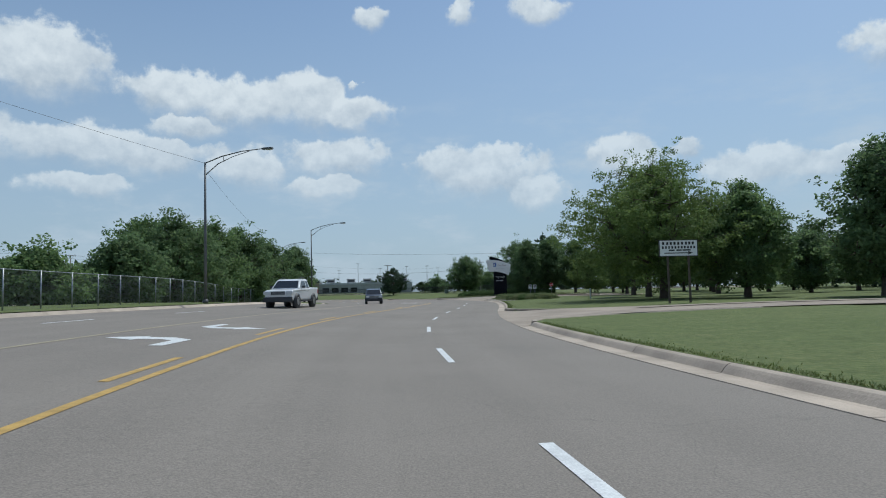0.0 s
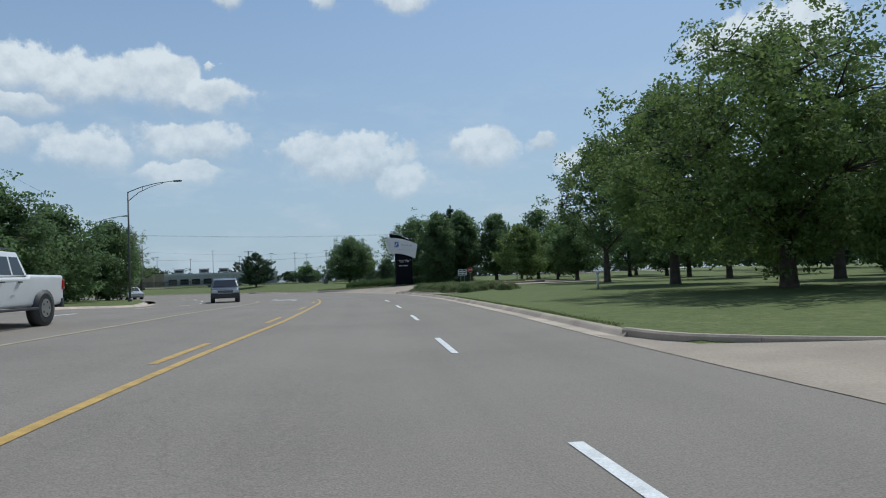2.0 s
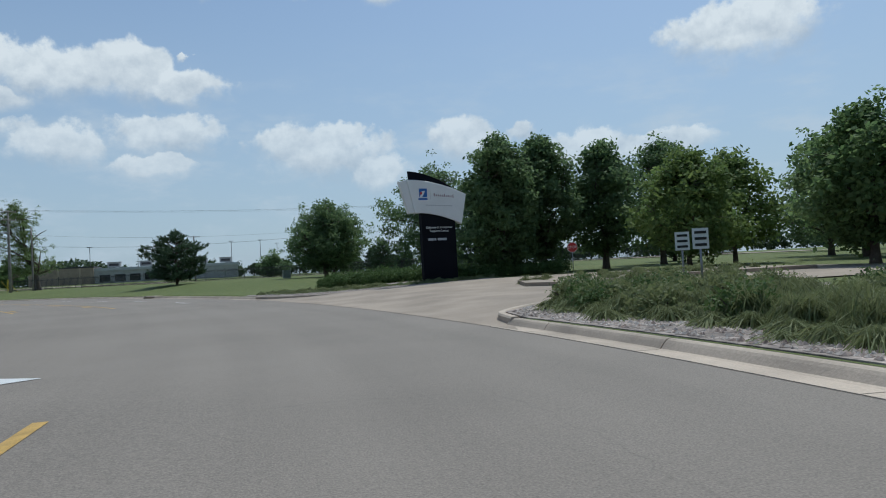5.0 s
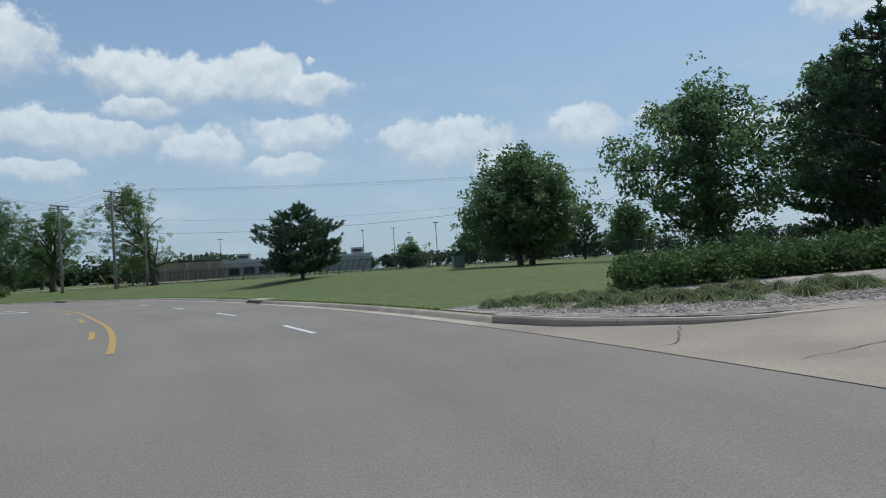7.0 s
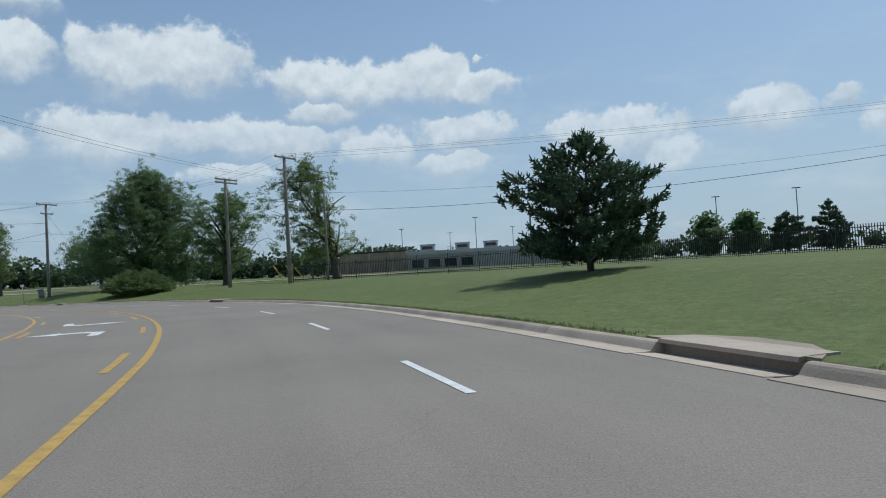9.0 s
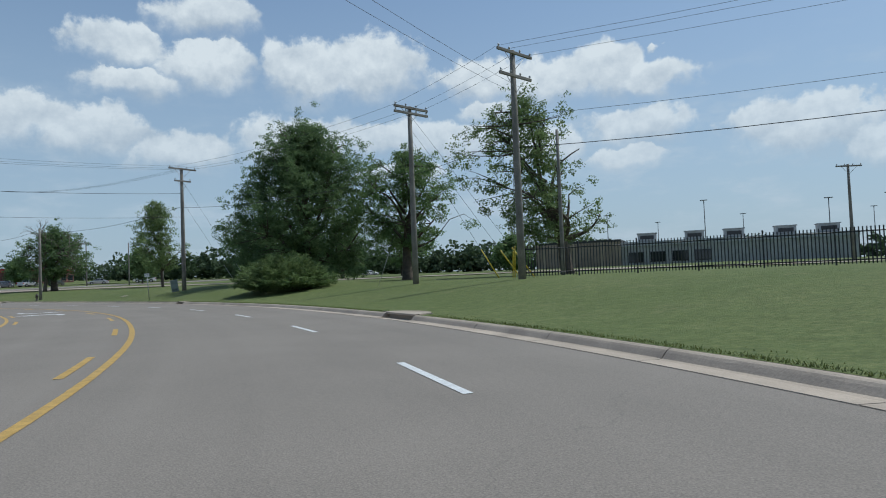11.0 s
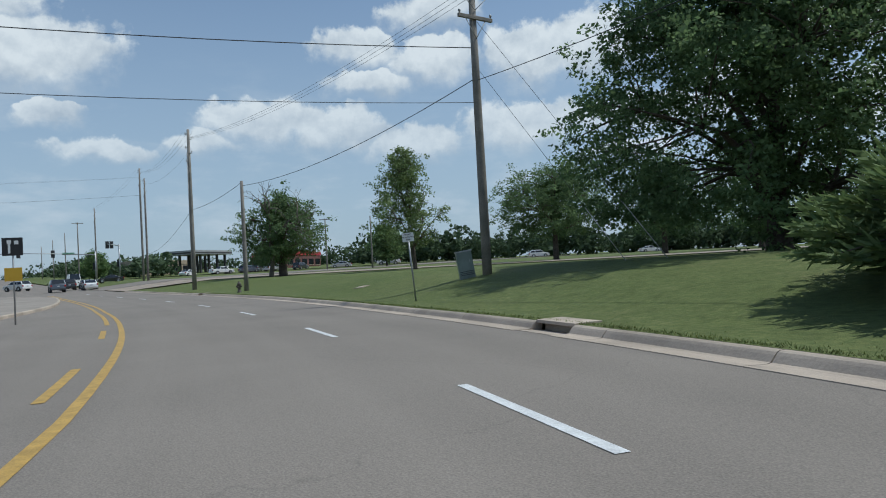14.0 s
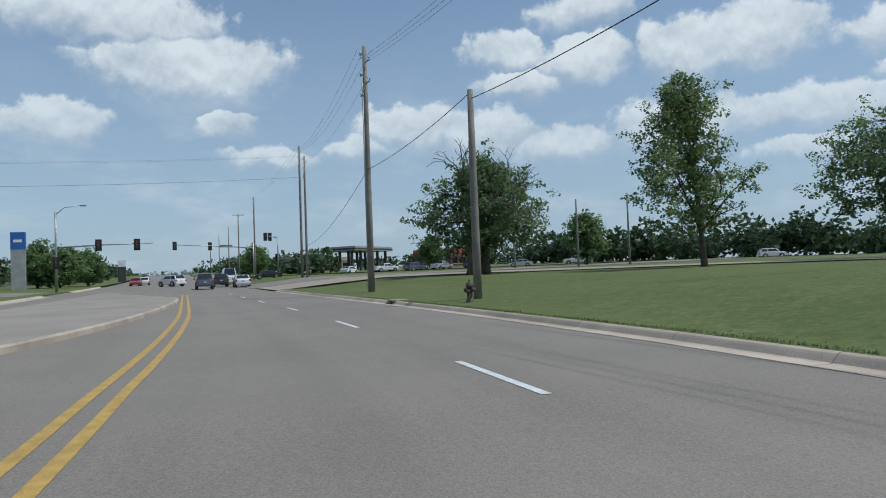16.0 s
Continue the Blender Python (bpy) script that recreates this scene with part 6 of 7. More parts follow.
zb = 2.7 - ground_z(-79.5, 163.04)
bar("arrow_shaft", board, -0.1, -0.02, zb - 0.06, 0.07, 0.34, M["sign_white"])
for dx_, dz_, an_ in ((-0.1, 0.16, 45), (0.12, 0.14, 0)):
    bm_ = bmesh.new()
    box(bm_, dx_, -0.02, zb + dz_, 0.13, 0.008, 0.13, 0, Matrix.Rotation(0, 4, "Y"))
    part("arrow_head", bm_, M["sign_white"], board)
bm_ = bmesh.new()
box(bm_, 0, -0.014, 1.74 - ground_z(-79.5, 163.04), 0.54, 0.01, 0.46, 0.004)
part("lower_plate", bm_, M["signal_yellow"], board, "yellow warning plate")


def small_things():
    # white marker post on the lawn
    z = ground_z(12.8, 58.2)
    root = thing("marker_post", pose(12.8, 58.2, z), "short white utility marker post in the grass", "marker post")
    tube("post", [(0, 0, -0.1), (0, 0, 0.85), (0, 0, 0.9)], [0.055, 0.055, 0.02], M["sign_white"], root, 8)
    bm = bmesh.new()
    box(bm, 0, 0, 0.78, 0.125, 0.125, 0.06, 0.01)
    part("band", bm, M["grey_print"], root)
    # tilted cabinet by the pole
    z = ground_z(-69.15, 174.85)
    root = thing("utility_cabinet", pose(-69.15, 174.85, z, 0, -8, 50), "tilted green-grey utility cabinet beside the pole", "utility cabinet")
    bm = bmesh.new()
    box(bm, 0, 0, 0.46, 0.56, 0.36, 0.98, 0.02)
    part("body", bm, M["green_box"], root)
    bm = bmesh.new()
    box(bm, 0, 0, 0.97, 0.60, 0.40, 0.05, 0.015)
    part("lid", bm, M["grey_metal"], root, "pale sheet metal lid")
    for k in range(3):
        bm = bmesh.new()
        box(bm, 0, -0.186, 0.12 + 0.06 * k, 0.5, 0.016, 0.02)
        part("vent_slot", bm, M["plastic_dark"], root)
    bm = bmesh.new()
    box(bm, -0.01, -0.185, 0.58, 0.47, 0.02, 0.66, 0.006)
    door = part("door", bm, M["green_box"], root)
    bm = bmesh.new()
    box(bm, 0.16, -0.205, 0.6, 0.02, 0.03, 0.12, 0.006)
    part("handle", bm, M["grey_metal"], door)
    # padmount box on the lawn
    z = ground_z(0.7, 131.1)
    root = thing("transformer_box", pose(0.7, 131.1, z, 0, 0, 10), "small dark green transformer box on the lawn", "utility cabinet")
    bm = bmesh.new()
    box(bm, 0, 0, 0.36, 0.7, 0.6, 0.72, 0.03)
    part("body", bm, M["green_box"], root)
    bm = bmesh.new()
    box(bm, 0, 0, 0.74, 0.76, 0.66, 0.06, 0.02)
    part("lid", bm, M["green_box"], root)
    # concrete hand-hole lids in the lawn
    for xx, yy, an in ((-77.3, 176.4, 15),):
        gx, gy = ground_z(xx + 0.5, yy) - ground_z(xx - 0.5, yy), ground_z(xx, yy + 0.5) - ground_z(xx, yy - 0.5)
        root = thing("access_cover", pose(xx, yy, ground_z(xx, yy) - 0.03, math.degrees(gy), -math.degrees(gx), 0), "flat pale concrete access cover in the grass", "access cover")
        bm = bmesh.new()
        box(bm, 0, 0, 0.0, 0.75, 0.45, 0.10, 0.012)
        part("slab", bm, M["concrete"], root)
        bm = bmesh.new()
        box(bm, 0, 0, 0.053, 0.44, 0.28, 0.012, 0.003)
        part("lid", bm, M["kerb"], root)
    # hydrant
    z = ground_z(-94.8, 179.6)
    root = thing("fire_hydrant", pose(-94.8, 179.6, z, 0, 0, 30), "dark red weathered fire hydrant in the grass", "fire hydrant")
    tube("barrel", [(0, 0, -0.1), (0, 0, 0.06), (0, 0, 0.07), (0, 0, 0.5), (0, 0, 0.52), (0, 0, 0.56), (0, 0, 0.66), (0, 0, 0.72)], [0.15, 0.15, 0.1, 0.1, 0.14, 0.14, 0.1, 0.03], M["iron"], root, 12)
    tube("cap", [(0, 0, 0.71), (0, 0, 0.78)], [0.03, 0.028], M["iron"], root, 6)
    for d in ((0.2, 0, 0.42), (-0.2, 0, 0.42), (0, -0.22, 0.38)):
        tube("nozzle", [(0, 0, d[2]), d], [0.06, 0.065], M["iron"], root, 8)


small_things()


# ---- vehicles ----
CARS = {
    # side outline: lower body and cabin as (x, z) from the nose (x = 0) back; width, wheel places, wheel radius
    "sedan": dict(body=[(0.0, 0.38), (0.02, 0.62), (0.25, 0.76), (1.15, 0.90), (3.75, 0.96), (4.45, 0.98), (4.62, 0.86), (4.66, 0.45), (4.5, 0.24), (0.2, 0.22)],
                  cab=[(1.15, 0.90), (1.95, 1.38), (2.5, 1.46), (3.1, 1.43), (3.95, 0.98)], width=1.82, wheels=(0.88, 3.62), r=0.33),
    "suv": dict(body=[(0.0, 0.45), (0.02, 0.80), (0.22, 0.98), (1.15, 1.06), (4.45, 1.10), (4.60, 1.0), (4.66, 0.5), (4.5, 0.32), (0.2, 0.30)],
                cab=[(1.15, 1.06), (1.75, 1.58), (2.4, 1.70), (4.1, 1.68), (4.5, 1.12)], width=1.9, wheels=(0.9, 3.65), r=0.37),
    "pickup": dict(body=[(0.0, 0.50), (0.0, 0.92), (0.16, 1.06), (1.30, 1.14), (3.45, 1.16), (3.5, 1.22), (5.28, 1.22), (5.34, 0.62), (5.2, 0.45), (0.2, 0.42)],
                   cab=[(1.30, 1.14), (1.95, 1.66), (2.35, 1.76), (3.25, 1.75), (3.48, 1.18)], width=1.88, wheels=(0.95, 4.20), r=0.39),
    "van": dict(body=[(0.0, 0.45), (0.02, 0.95), (0.3, 1.1), (0.9, 1.2), (5.6, 1.3), (5.7, 1.2), (5.72, 0.5), (5.6, 0.35), (0.2, 0.32)],
                cab=[(0.9, 1.2), (1.5, 2.1), (2.0, 2.4), (5.3, 2.45), (5.65, 1.3)], width=2.0, wheels=(1.0, 4.5), r=0.36),
}


def side_shape(outline, half, tumble=0.0, belt=0.0, bev=0.05, taper=0.0):
    """A side outline drawn out to a body; taper narrows it to the nose and the tail, tumble to the roof."""
    bm = bmesh.new()
    vs = [bm.verts.new((x, -half, z)) for x, z in outline]
    f = bm.faces.new(vs)
    r = bmesh.ops.extrude_face_region(bm, geom=[f])
    for g in r["geom"]:
        if isinstance(g, bmesh.types.BMVert):
            g.co.y = half
    bmesh.ops.recalc_face_normals(bm, faces=bm.faces)
    long_, top = max(p[0] for p in outline), max(p[1] for p in outline)
    for v in bm.verts:
        if tumble:
            v.co.y *= 1 - tumble * max(0.0, v.co.z - belt) / (top - belt)
        if taper:
            v.co.y *= 1 - taper * max(0.0, 1 - v.co.x / 0.5) - 0.5 * taper * max(0.0, 1 - (long_ - v.co.x) / 0.4)
            if v.co.z < 0.46:
                v.co.y *= 0.95
    bmesh.ops.bevel(bm, geom=list(bm.edges), offset=bev, segments=3, profile=0.6, affect="EDGES")
    for fc in bm.faces:
        fc.smooth = True
    return bm


def panes(cab, half, tumble, root):
    """The cabin's glass: windscreen, rear window and two panes a side, set just proud of the pillars."""
    z0, z1 = cab[0][1], max(p[1] for p in cab)
    wide = lambda z: half * (1 - tumble * max(0.0, z - z0) / (z1 - z0))
    fx = lambda z: float(np.interp(z, [cab[0][1], cab[1][1], cab[2][1]], [cab[0][0], cab[1][0], cab[2][0]]))
    rx = lambda z: float(np.interp(z, [cab[4][1], cab[3][1]], [cab[4][0], cab[3][0]]))
    lo, hi, mid = z0 + 0.07, z1 - 0.13, (cab[2][0] + cab[3][0]) / 2
    for sg in (-1, 1):
        for quad in (((fx(lo) + 0.16, lo), (mid - 0.04, lo), (mid - 0.04, hi), (fx(hi) + 0.12, hi)), ((mid + 0.04, lo), (rx(lo) - 0.14, lo), (rx(hi) - 0.10, hi), (mid + 0.04, hi))):
            if quad[1][0] - quad[0][0] < 0.15:
                continue
            verts = [(x, sg * (wide(z) + d), z) for d in (0.006, -0.02) for x, z in quad]
            part("side_window", mesh_of("side_window", verts, [(0, 1, 2, 3), (7, 6, 5, 4), (0, 4, 5, 1), (1, 5, 6, 2), (2, 6, 7, 3), (3, 7, 4, 0)], M["car_glass"]), M["car_glass"], root)
    for name, (a, b), sx in (("windscreen", (cab[0], cab[1]), -1), ("rear_window", (cab[4], cab[3]), 1)):
        za, zb = a[1] + 0.05, b[1] - 0.03
        xa, xb = a[0] + (b[0] - a[0]) * 0.1, a[0] + (b[0] - a[0]) * 0.94
        verts = [(x + sx * d, sg * (wide(z) - 0.10), z + d) for d in (0.014, -0.02) for x, z, sg in ((xa, za, -1), (xa, za, 1), (xb, zb, 1), (xb, zb, -1))]
        part(name, mesh_of(name, verts, [(0, 1, 2, 3), (7, 6, 5, 4), (0, 4, 5, 1), (1, 5, 6, 2), (2, 6, 7, 3), (3, 7, 4, 0)], M["car_glass"]), M["car_glass"], root)


def vehicle(kind, paint, x, y, ang, label, category="car", rails=False, trim=None):
    """ang: the way the nose points, degrees from +x."""
    d = CARS[kind]
    z0 = float(height_su(*su_of(x, y))[0]) + 0.012
    root = thing({"sedan": "sedan_car", "suv": "suv_car", "pickup": "pickup_truck", "van": "delivery_van"}[kind], pose(x, y, z0, 0, 0, ang + 180) @ Matrix.Translation((-d["body"][-2][0] / 2, 0, 0)), label, category, "vehicles on the road")
    half, w = d["width"] / 2, d["wheels"]
    part("body", side_shape(d["body"], half, bev=0.075, taper=0.13), M[paint], root)
    cab = d["cab"]
    part("cabin", side_shape(cab, half - 0.05, 0.17, cab[0][1], 0.035), M[paint], root)
    panes(cab, half - 0.05, 0.17, root)
    for sg in (-1, 1):
        bm = bmesh.new()
        box(bm, cab[0][0] + 0.45, sg * (half + 0.09), cab[0][1] + 0.12, 0.12, 0.2, 0.14, 0.03)
        part("mirror", bm, M["plastic_dark"], root)
        bm = bmesh.new()
        box(bm, 0.10, sg * (half - 0.25), d["body"][1][1] - 0.03, 0.24, 0.40, 0.21, 0.05)
        part("headlight", bm, M["lamp_lens"], root)
        bm = bmesh.new()
        L = d["body"][-3][0]
        box(bm, L - 0.07, sg * (half - 0.14), d["body"][-3][1] + 0.36, 0.14, 0.2, 0.26, 0.03)
        part("tail_light", bm, M["tail_lens"], root)
        for hx in (0.28, 0.62) if kind != "van" else (0.3,):
            bm = bmesh.new()
            box(bm, cab[0][0] + (cab[-1][0] - cab[0][0]) * hx + 0.35, sg * (half + 0.012), cab[0][1] - 0.1, 0.16, 0.03, 0.03, 0.008)
            part("door_handle", bm, M["plastic_dark"], root)
        for wx in w:
            arch = tube("wheel_arch", [(wx, sg * (half - 0.25), d["r"]), (wx, sg * (half + 0.004), d["r"])], [d["r"] + 0.07] * 2, M["plastic_dark"], root, 20)
            v, f = tube_data([(wx, sg * (half - 0.2), d["r"]), (wx, sg * (half - 0.005), d["r"]), (wx, sg * (half + 0.012), d["r"])], [d["r"], d["r"], d["r"] - 0.03], 20)
            tyre = part("wheel", mesh_of("wheel", v, f, M["tyre"], False), M["tyre"], root)
            v, f = tube_data([(wx, sg * (half - 0.05), d["r"]), (wx, sg * (half + 0.018), d["r"])], [d["r"] * 0.66, d["r"] * 0.6], 14)
            part("rim", mesh_of("rim", v, f, M["alloy"], False), M["alloy"], tyre)
            for k in range(5):
                a = k * 2 * math.pi / 5
                bm = bmesh.new()
                box(bm, wx + math.cos(a) * d["r"] * 0.4, sg * (half + 0.02), d["r"] + math.sin(a) * d["r"] * 0.4, 0.05, 0.008, 0.05)
                part("rim_gap", bm, M["plastic_dark"], tyre)
    bm = bmesh.new()
    box(bm, -0.01, 0, 0.5, 0.14, d["width"] - 0.1, 0.3, 0.05)
    part("front_bumper", bm, M[trim] if trim else M[paint], root)
    bm = bmesh.new()
    box(bm, -0.012, 0, d["body"][1][1] - 0.04, 0.08, d["width"] * 0.46, 0.20, 0.02)
    grille = part("grille", bm, M["plastic_dark"], root)
    for k in (-1, 1):
        bm = bmesh.new()
        box(bm, -0.05, 0, d["body"][1][1] - 0.04 + k * 0.105, 0.05, d["width"] * 0.49, 0.03, 0.01)
        part("grille_frame", bm, M["alloy"], grille)
    for k in (-1, 0, 1):
        bm = bmesh.new()
        box(bm, -0.055, 0, d["body"][1][1] - 0.03 + k * 0.055, 0.02, d["width"] * 0.46, 0.014)
        part("grille_bar", bm, M["grey_metal"], grille)
    bm = bmesh.new()
    box(bm, d["body"][-2][0] + 0.06, 0, 0.5, 0.16, d["width"] - 0.1, 0.24, 0.05)
    part("rear_bumper", bm, M[trim] if trim else M[paint], root)
    bm = bmesh.new()
    box(bm, d["body"][-2][0] + 0.165, 0, 0.72 if kind == "sedan" else 0.8, 0.01, 0.3, 0.15, 0.004)
    part("number_plate", bm, M["grey_print"], root, "plain pale number plate")
    if kind == "pickup":
        bm = bmesh.new()
        box(bm, 4.38, 0, 1.2, 1.6, d["width"] - 0.26, 0.06)
        part("bed_opening", bm, M["plastic_dark"], root)
        for sg in (-1, 1):
            bm = bmesh.new()
            box(bm, 2.6, sg * (half + 0.02), 0.40, 2.2, 0.14, 0.06, 0.02)
            part("side_step", bm, M["plastic_dark"], root)
    if rails:
        for sg in (-1, 1):
            tube("roof_rail", [(cab[1][0] + 0.3, sg * 0.6, cab[2][1] + 0.05), (cab[2][0] + 0.3, sg * 0.6, cab[2][1] + 0.09), (cab[3][0] - 0.1, sg * 0.6, cab[3][1] + 0.07)], [0.018] * 3, M["plastic_dark"], root, 5)
    return root


def along(s):
    """Direction of the road at s, degrees from +x."""
    return math.degrees(math.atan2(float(np.interp(s, ARC, TAN[:, 1])), float(np.interp(s, ARC, TAN[:, 0]))))


def on_road(kind, paint, s, u, label, back=False, **kw):
    x, y = place_su(s, u)
    return vehicle(kind, paint, float(x), float(y), along(s) + (180 if back else 0), label, **kw)


on_road("pickup", "paint_white", 41.4, -10.3, "white crew-cab pickup truck with a dark lower bumper", True, category="pickup truck", rails=True, trim="plastic_dark")
on_road("suv", "paint_grey", 77.0, -9.6, "dark grey-blue boxy off-roader on the road", True, rails=True, trim="plastic_dark")
on_road("sedan", "paint_silver", 118.0, -12.8, "pale silver sedan on the far lane", True)
vehicle("sedan", "paint_white", -157.5, 189.6, 169, "white sedan waiting at the junction")
vehicle("suv", "paint_grey", -153.9, 184.4, 169, "grey crossover waiting at the junction", rails=True)
vehicle("suv", "paint_black", -165.2, 189.0, 169, "black crossover waiting at the junction")
vehicle("sedan", "paint_black", -170.0, 193.0, 169, "black sedan waiting at the junction")
vehicle("van", "paint_white", -180.0, 194.0, 169, "white delivery van beyond the junction", "van")
vehicle("suv", "paint_white", -184.0, 186.5, 205, "white crossover turning in the junction")
vehicle("sedan", "paint_red", -204.6, 184.4, -12, "red sedan coming from the junction")
vehicle("sedan", "paint_white", -209.5, 186.5, -12, "white sedan coming from the junction")
vehicle("sedan", "paint_black", -187.5, 202.5, 258, "dark sedan crossing at the junction")
vehicle("sedan", "paint_silver", -163.0, 163.2, 20, "silver sedan in a side entrance")
vehicle("pickup", "paint_white", -168.0, 255.5, 227, "white pickup truck on the side road", "pickup truck")
vehicle("sedan", "paint_silver", -175.4, 247.8, 227, "silver sedan on the side road")
vehicle("suv", "paint_white", -145.0, 281.0, 47, "white crossover on the side road")
vehicle("sedan", "paint_white", -127.0, 299.0, 47, "white sedan on the side road")
for i, (x_, y_, k_, p_) in enumerate(((-193, 228, "pickup", "paint_white"), (-190, 233, "suv", "paint_grey"), (-188, 238, "pickup", "paint_silver"), (-186, 244, "suv", "paint_black"), (-197, 222, "sedan", "paint_white"), (-199, 240, "suv", "paint_black"))):
    vehicle(k_, p_, x_, y_, 95 + 8 * i, "%s vehicle parked at the filling station" % {"paint_white": "white", "paint_grey": "grey", "paint_silver": "silver", "paint_black": "black"}[p_], "parked vehicle")


# ---- signals at the junction ----
def signal_head(parent, m, wide=False):
    bm = bmesh.new()
    box(bm, 0, 0, 0, 0.36 if not wide else 0.9, 0.25, 1.05, 0.03)
    ob = part("signal_head", bm, M["black"], parent)
    ob.matrix_basis = m
    bm = bmesh.new()
    box(bm, 0, 0.05, 0, 0.72, 0.02, 1.4, 0.008)
    part("backplate", bm, M["black"], ob)
    for k, mm in ((0.33, "tail_lens"), (0.0, "amber_lens"), (-0.33, "green_lens")):
        v, f = tube_data([(0, -0.12, k), (0, -0.16, k)], [0.12, 0.12], 10)
        part("lens", mesh_of("lens", v, f, M[mm]), M[mm], ob)


def mast(x, y, h, ax, ay, arm_z, heads, lamp=False, label="galvanised signal mast with a long arm", street=False):
    z0 = ground_z(x, y)
    ang = math.degrees(math.atan2(ay - y, ax - x))
    L = math.hypot(ax - x, ay - y)
    root = thing("traffic_signal", pose(x, y, z0, 0, 0, ang), label, "traffic light", "traffic signals")
    tube("mast", [(0, 0, -0.2), (0, 0, h - z0)], [0.15, 0.11], M["galvanised"], root, 10)
    a = arm_z - z0
    tube("arm", [(0, 0, a), (L * 0.5, 0, a + 0.25), (L, 0, a + 0.35)], [0.10, 0.075, 0.05], M["galvanised"], root, 8)
    for q in heads:
        signal_head(root, pose(L * q, -0.2, a + 0.2, 0, 0, 0), wide=False)
    if lamp:
        tube("lamp_arm", [(0, 0, h - z0 - 0.3), (0.9, 0, h - z0 + 0.5), (2.6, 0, h - z0 + 0.75)], [0.05, 0.04, 0.03], M["galvanised"], root, 7)
        bm = bmesh.new()
        box(bm, 2.9, 0, h - z0 + 0.73, 0.7, 0.26, 0.13, 0.03)
        part("lamp_head", bm, M["bronze_steel"], root)
    if street:
        bm = bmesh.new()
        box(bm, L * 0.36, -0.12, a + 0.25, 2.4, 0.03, 0.42, 0.01)
        plate = part("street_plate", bm, M["street_green"], root, "green street name plate")
        bm = bmesh.new()
        box(bm, L * 0.36, -0.14, a + 0.25, 1.7, 0.01, 0.14)
        part("letter_bar", bm, M["sign_white"], plate)
    signal_head(root, pose(0.05, -0.3, 3.4), False)
    return root


mast(-165.8, 170.5, 10.4, -163.0, 180.6, 6.2, (0.43, 0.83), True)
mast(-195.0, 202.5, 8.4, -191.0, 188.2, 7.6, (0.56, 0.98), False, street=True)
mast(-189.7, 205.2, 9.3, -189.4, 202.9, 9.0, (0.6, 0.95))


# ---- buildings ----
def wall_box(name, parent, cx, cy, z0, sx, sy, h, mat, label=""):
    bm = bmesh.new()
    box(bm, cx, cy, z0 + h / 2, sx, sy, h, 0.03)
    return part(name, bm, mat, parent, label)


def low_building():
    z0 = 1.6
    root = thing("low_building", pose(-40.0, 252.0, z0 - 0.4, 0, 0, 6), "long low flat-roofed building of tan brick and grey panels", "building")
    wall_box("brick_wall", root, -13.0, -0.3, -0.6, 14.0, 13.0, 5.2, M["brick"], "tan brick wall")
    wall_box("hall_wall", root, 11.0, 0, -0.6, 34.0, 12.0, 4.4, M["grey_metal"])
    wall_box("fascia", root, 11.0, -0.1, 3.5, 34.4, 12.4, 0.7, M["grey_print"], "pale grey roof fascia")
    wall_box("parapet", root, -13.0, -0.3, 4.4, 14.2, 13.2, 0.35, M["roof_dark"])
    for k in range(4):
        xx = -3.6 + k * 3.4
        w = wall_box("window", root, xx, -6.06, 0.9, 2.4, 0.14, 1.5, M["window_glass"])
        wall_box("window_frame", w, xx, -6.08, 2.4, 2.5, 0.2, 0.1, M["steel_dark"])
        wall_box("window_frame", w, xx, -6.08, 0.82, 2.5, 0.2, 0.1, M["steel_dark"])
    for k in range(3):
        wall_box("pilaster", root, -18.5 + k * 4.8, -6.85, -0.6, 0.5, 0.3, 5.0, M["tan_wall"])
    for xx in (-2.0, 5.5, 11.5, 19.0, 25.0):
        hv = wall_box("roof_unit", root, xx, -1.0, 4.4, 3.0, 2.2, 1.2, M["grey_metal"], "grey rooftop air unit")
        wall_box("unit_cap", hv, xx, -1.0, 5.6, 3.3, 2.5, 0.15, M["grey_metal"])
        wall_box("unit_grille", hv, xx, -2.12, 4.7, 2.2, 0.08, 0.6, M["roof_dark"])


low_building()


def filling_station():
    x, y = -248.0, 248.5
    z0 = ground_z(x, y)
    root = thing("filling_station", pose(x, y, z0, 0, 0, 118), "filling station canopy, pale fascia on dark columns", "filling station")
    wall_box("canopy", root, 0, 0, 5.3, 18.0, 11.0, 1.2, M["grey_metal"], "flat canopy")
    wall_box("fascia_band", root, 0, 0, 5.55, 18.1, 11.1, 0.45, M["roof_dark"])
    wall_box("logo_plate", root, 0.6, 5.6, 5.35, 2.4, 0.12, 1.1, M["fascia_red"])
    wall_box("logo_plate", root, 9.1, 0.6, 5.35, 0.12, 2.4, 1.1, M["fascia_red"])
    for i in range(5):
        for j in (-1, 1):
            wall_box("column", root, -8.0 + 4.0 * i, j * 3.6, -0.4, 0.6, 0.6, 5.72, M["roof_dark"])
            if i % 2 == 0:
                p = wall_box("pump", root, -8.0 + 4.0 * i + 1.2, j * 3.6, 0.1, 0.9, 0.5, 1.7, M["sign_white"], "fuel pump")
                wall_box("pump_screen", p, -8.0 + 4.0 * i + 1.2, j * 3.6, 1.2, 0.6, 0.54, 0.3, M["window_glass"])


filling_station()


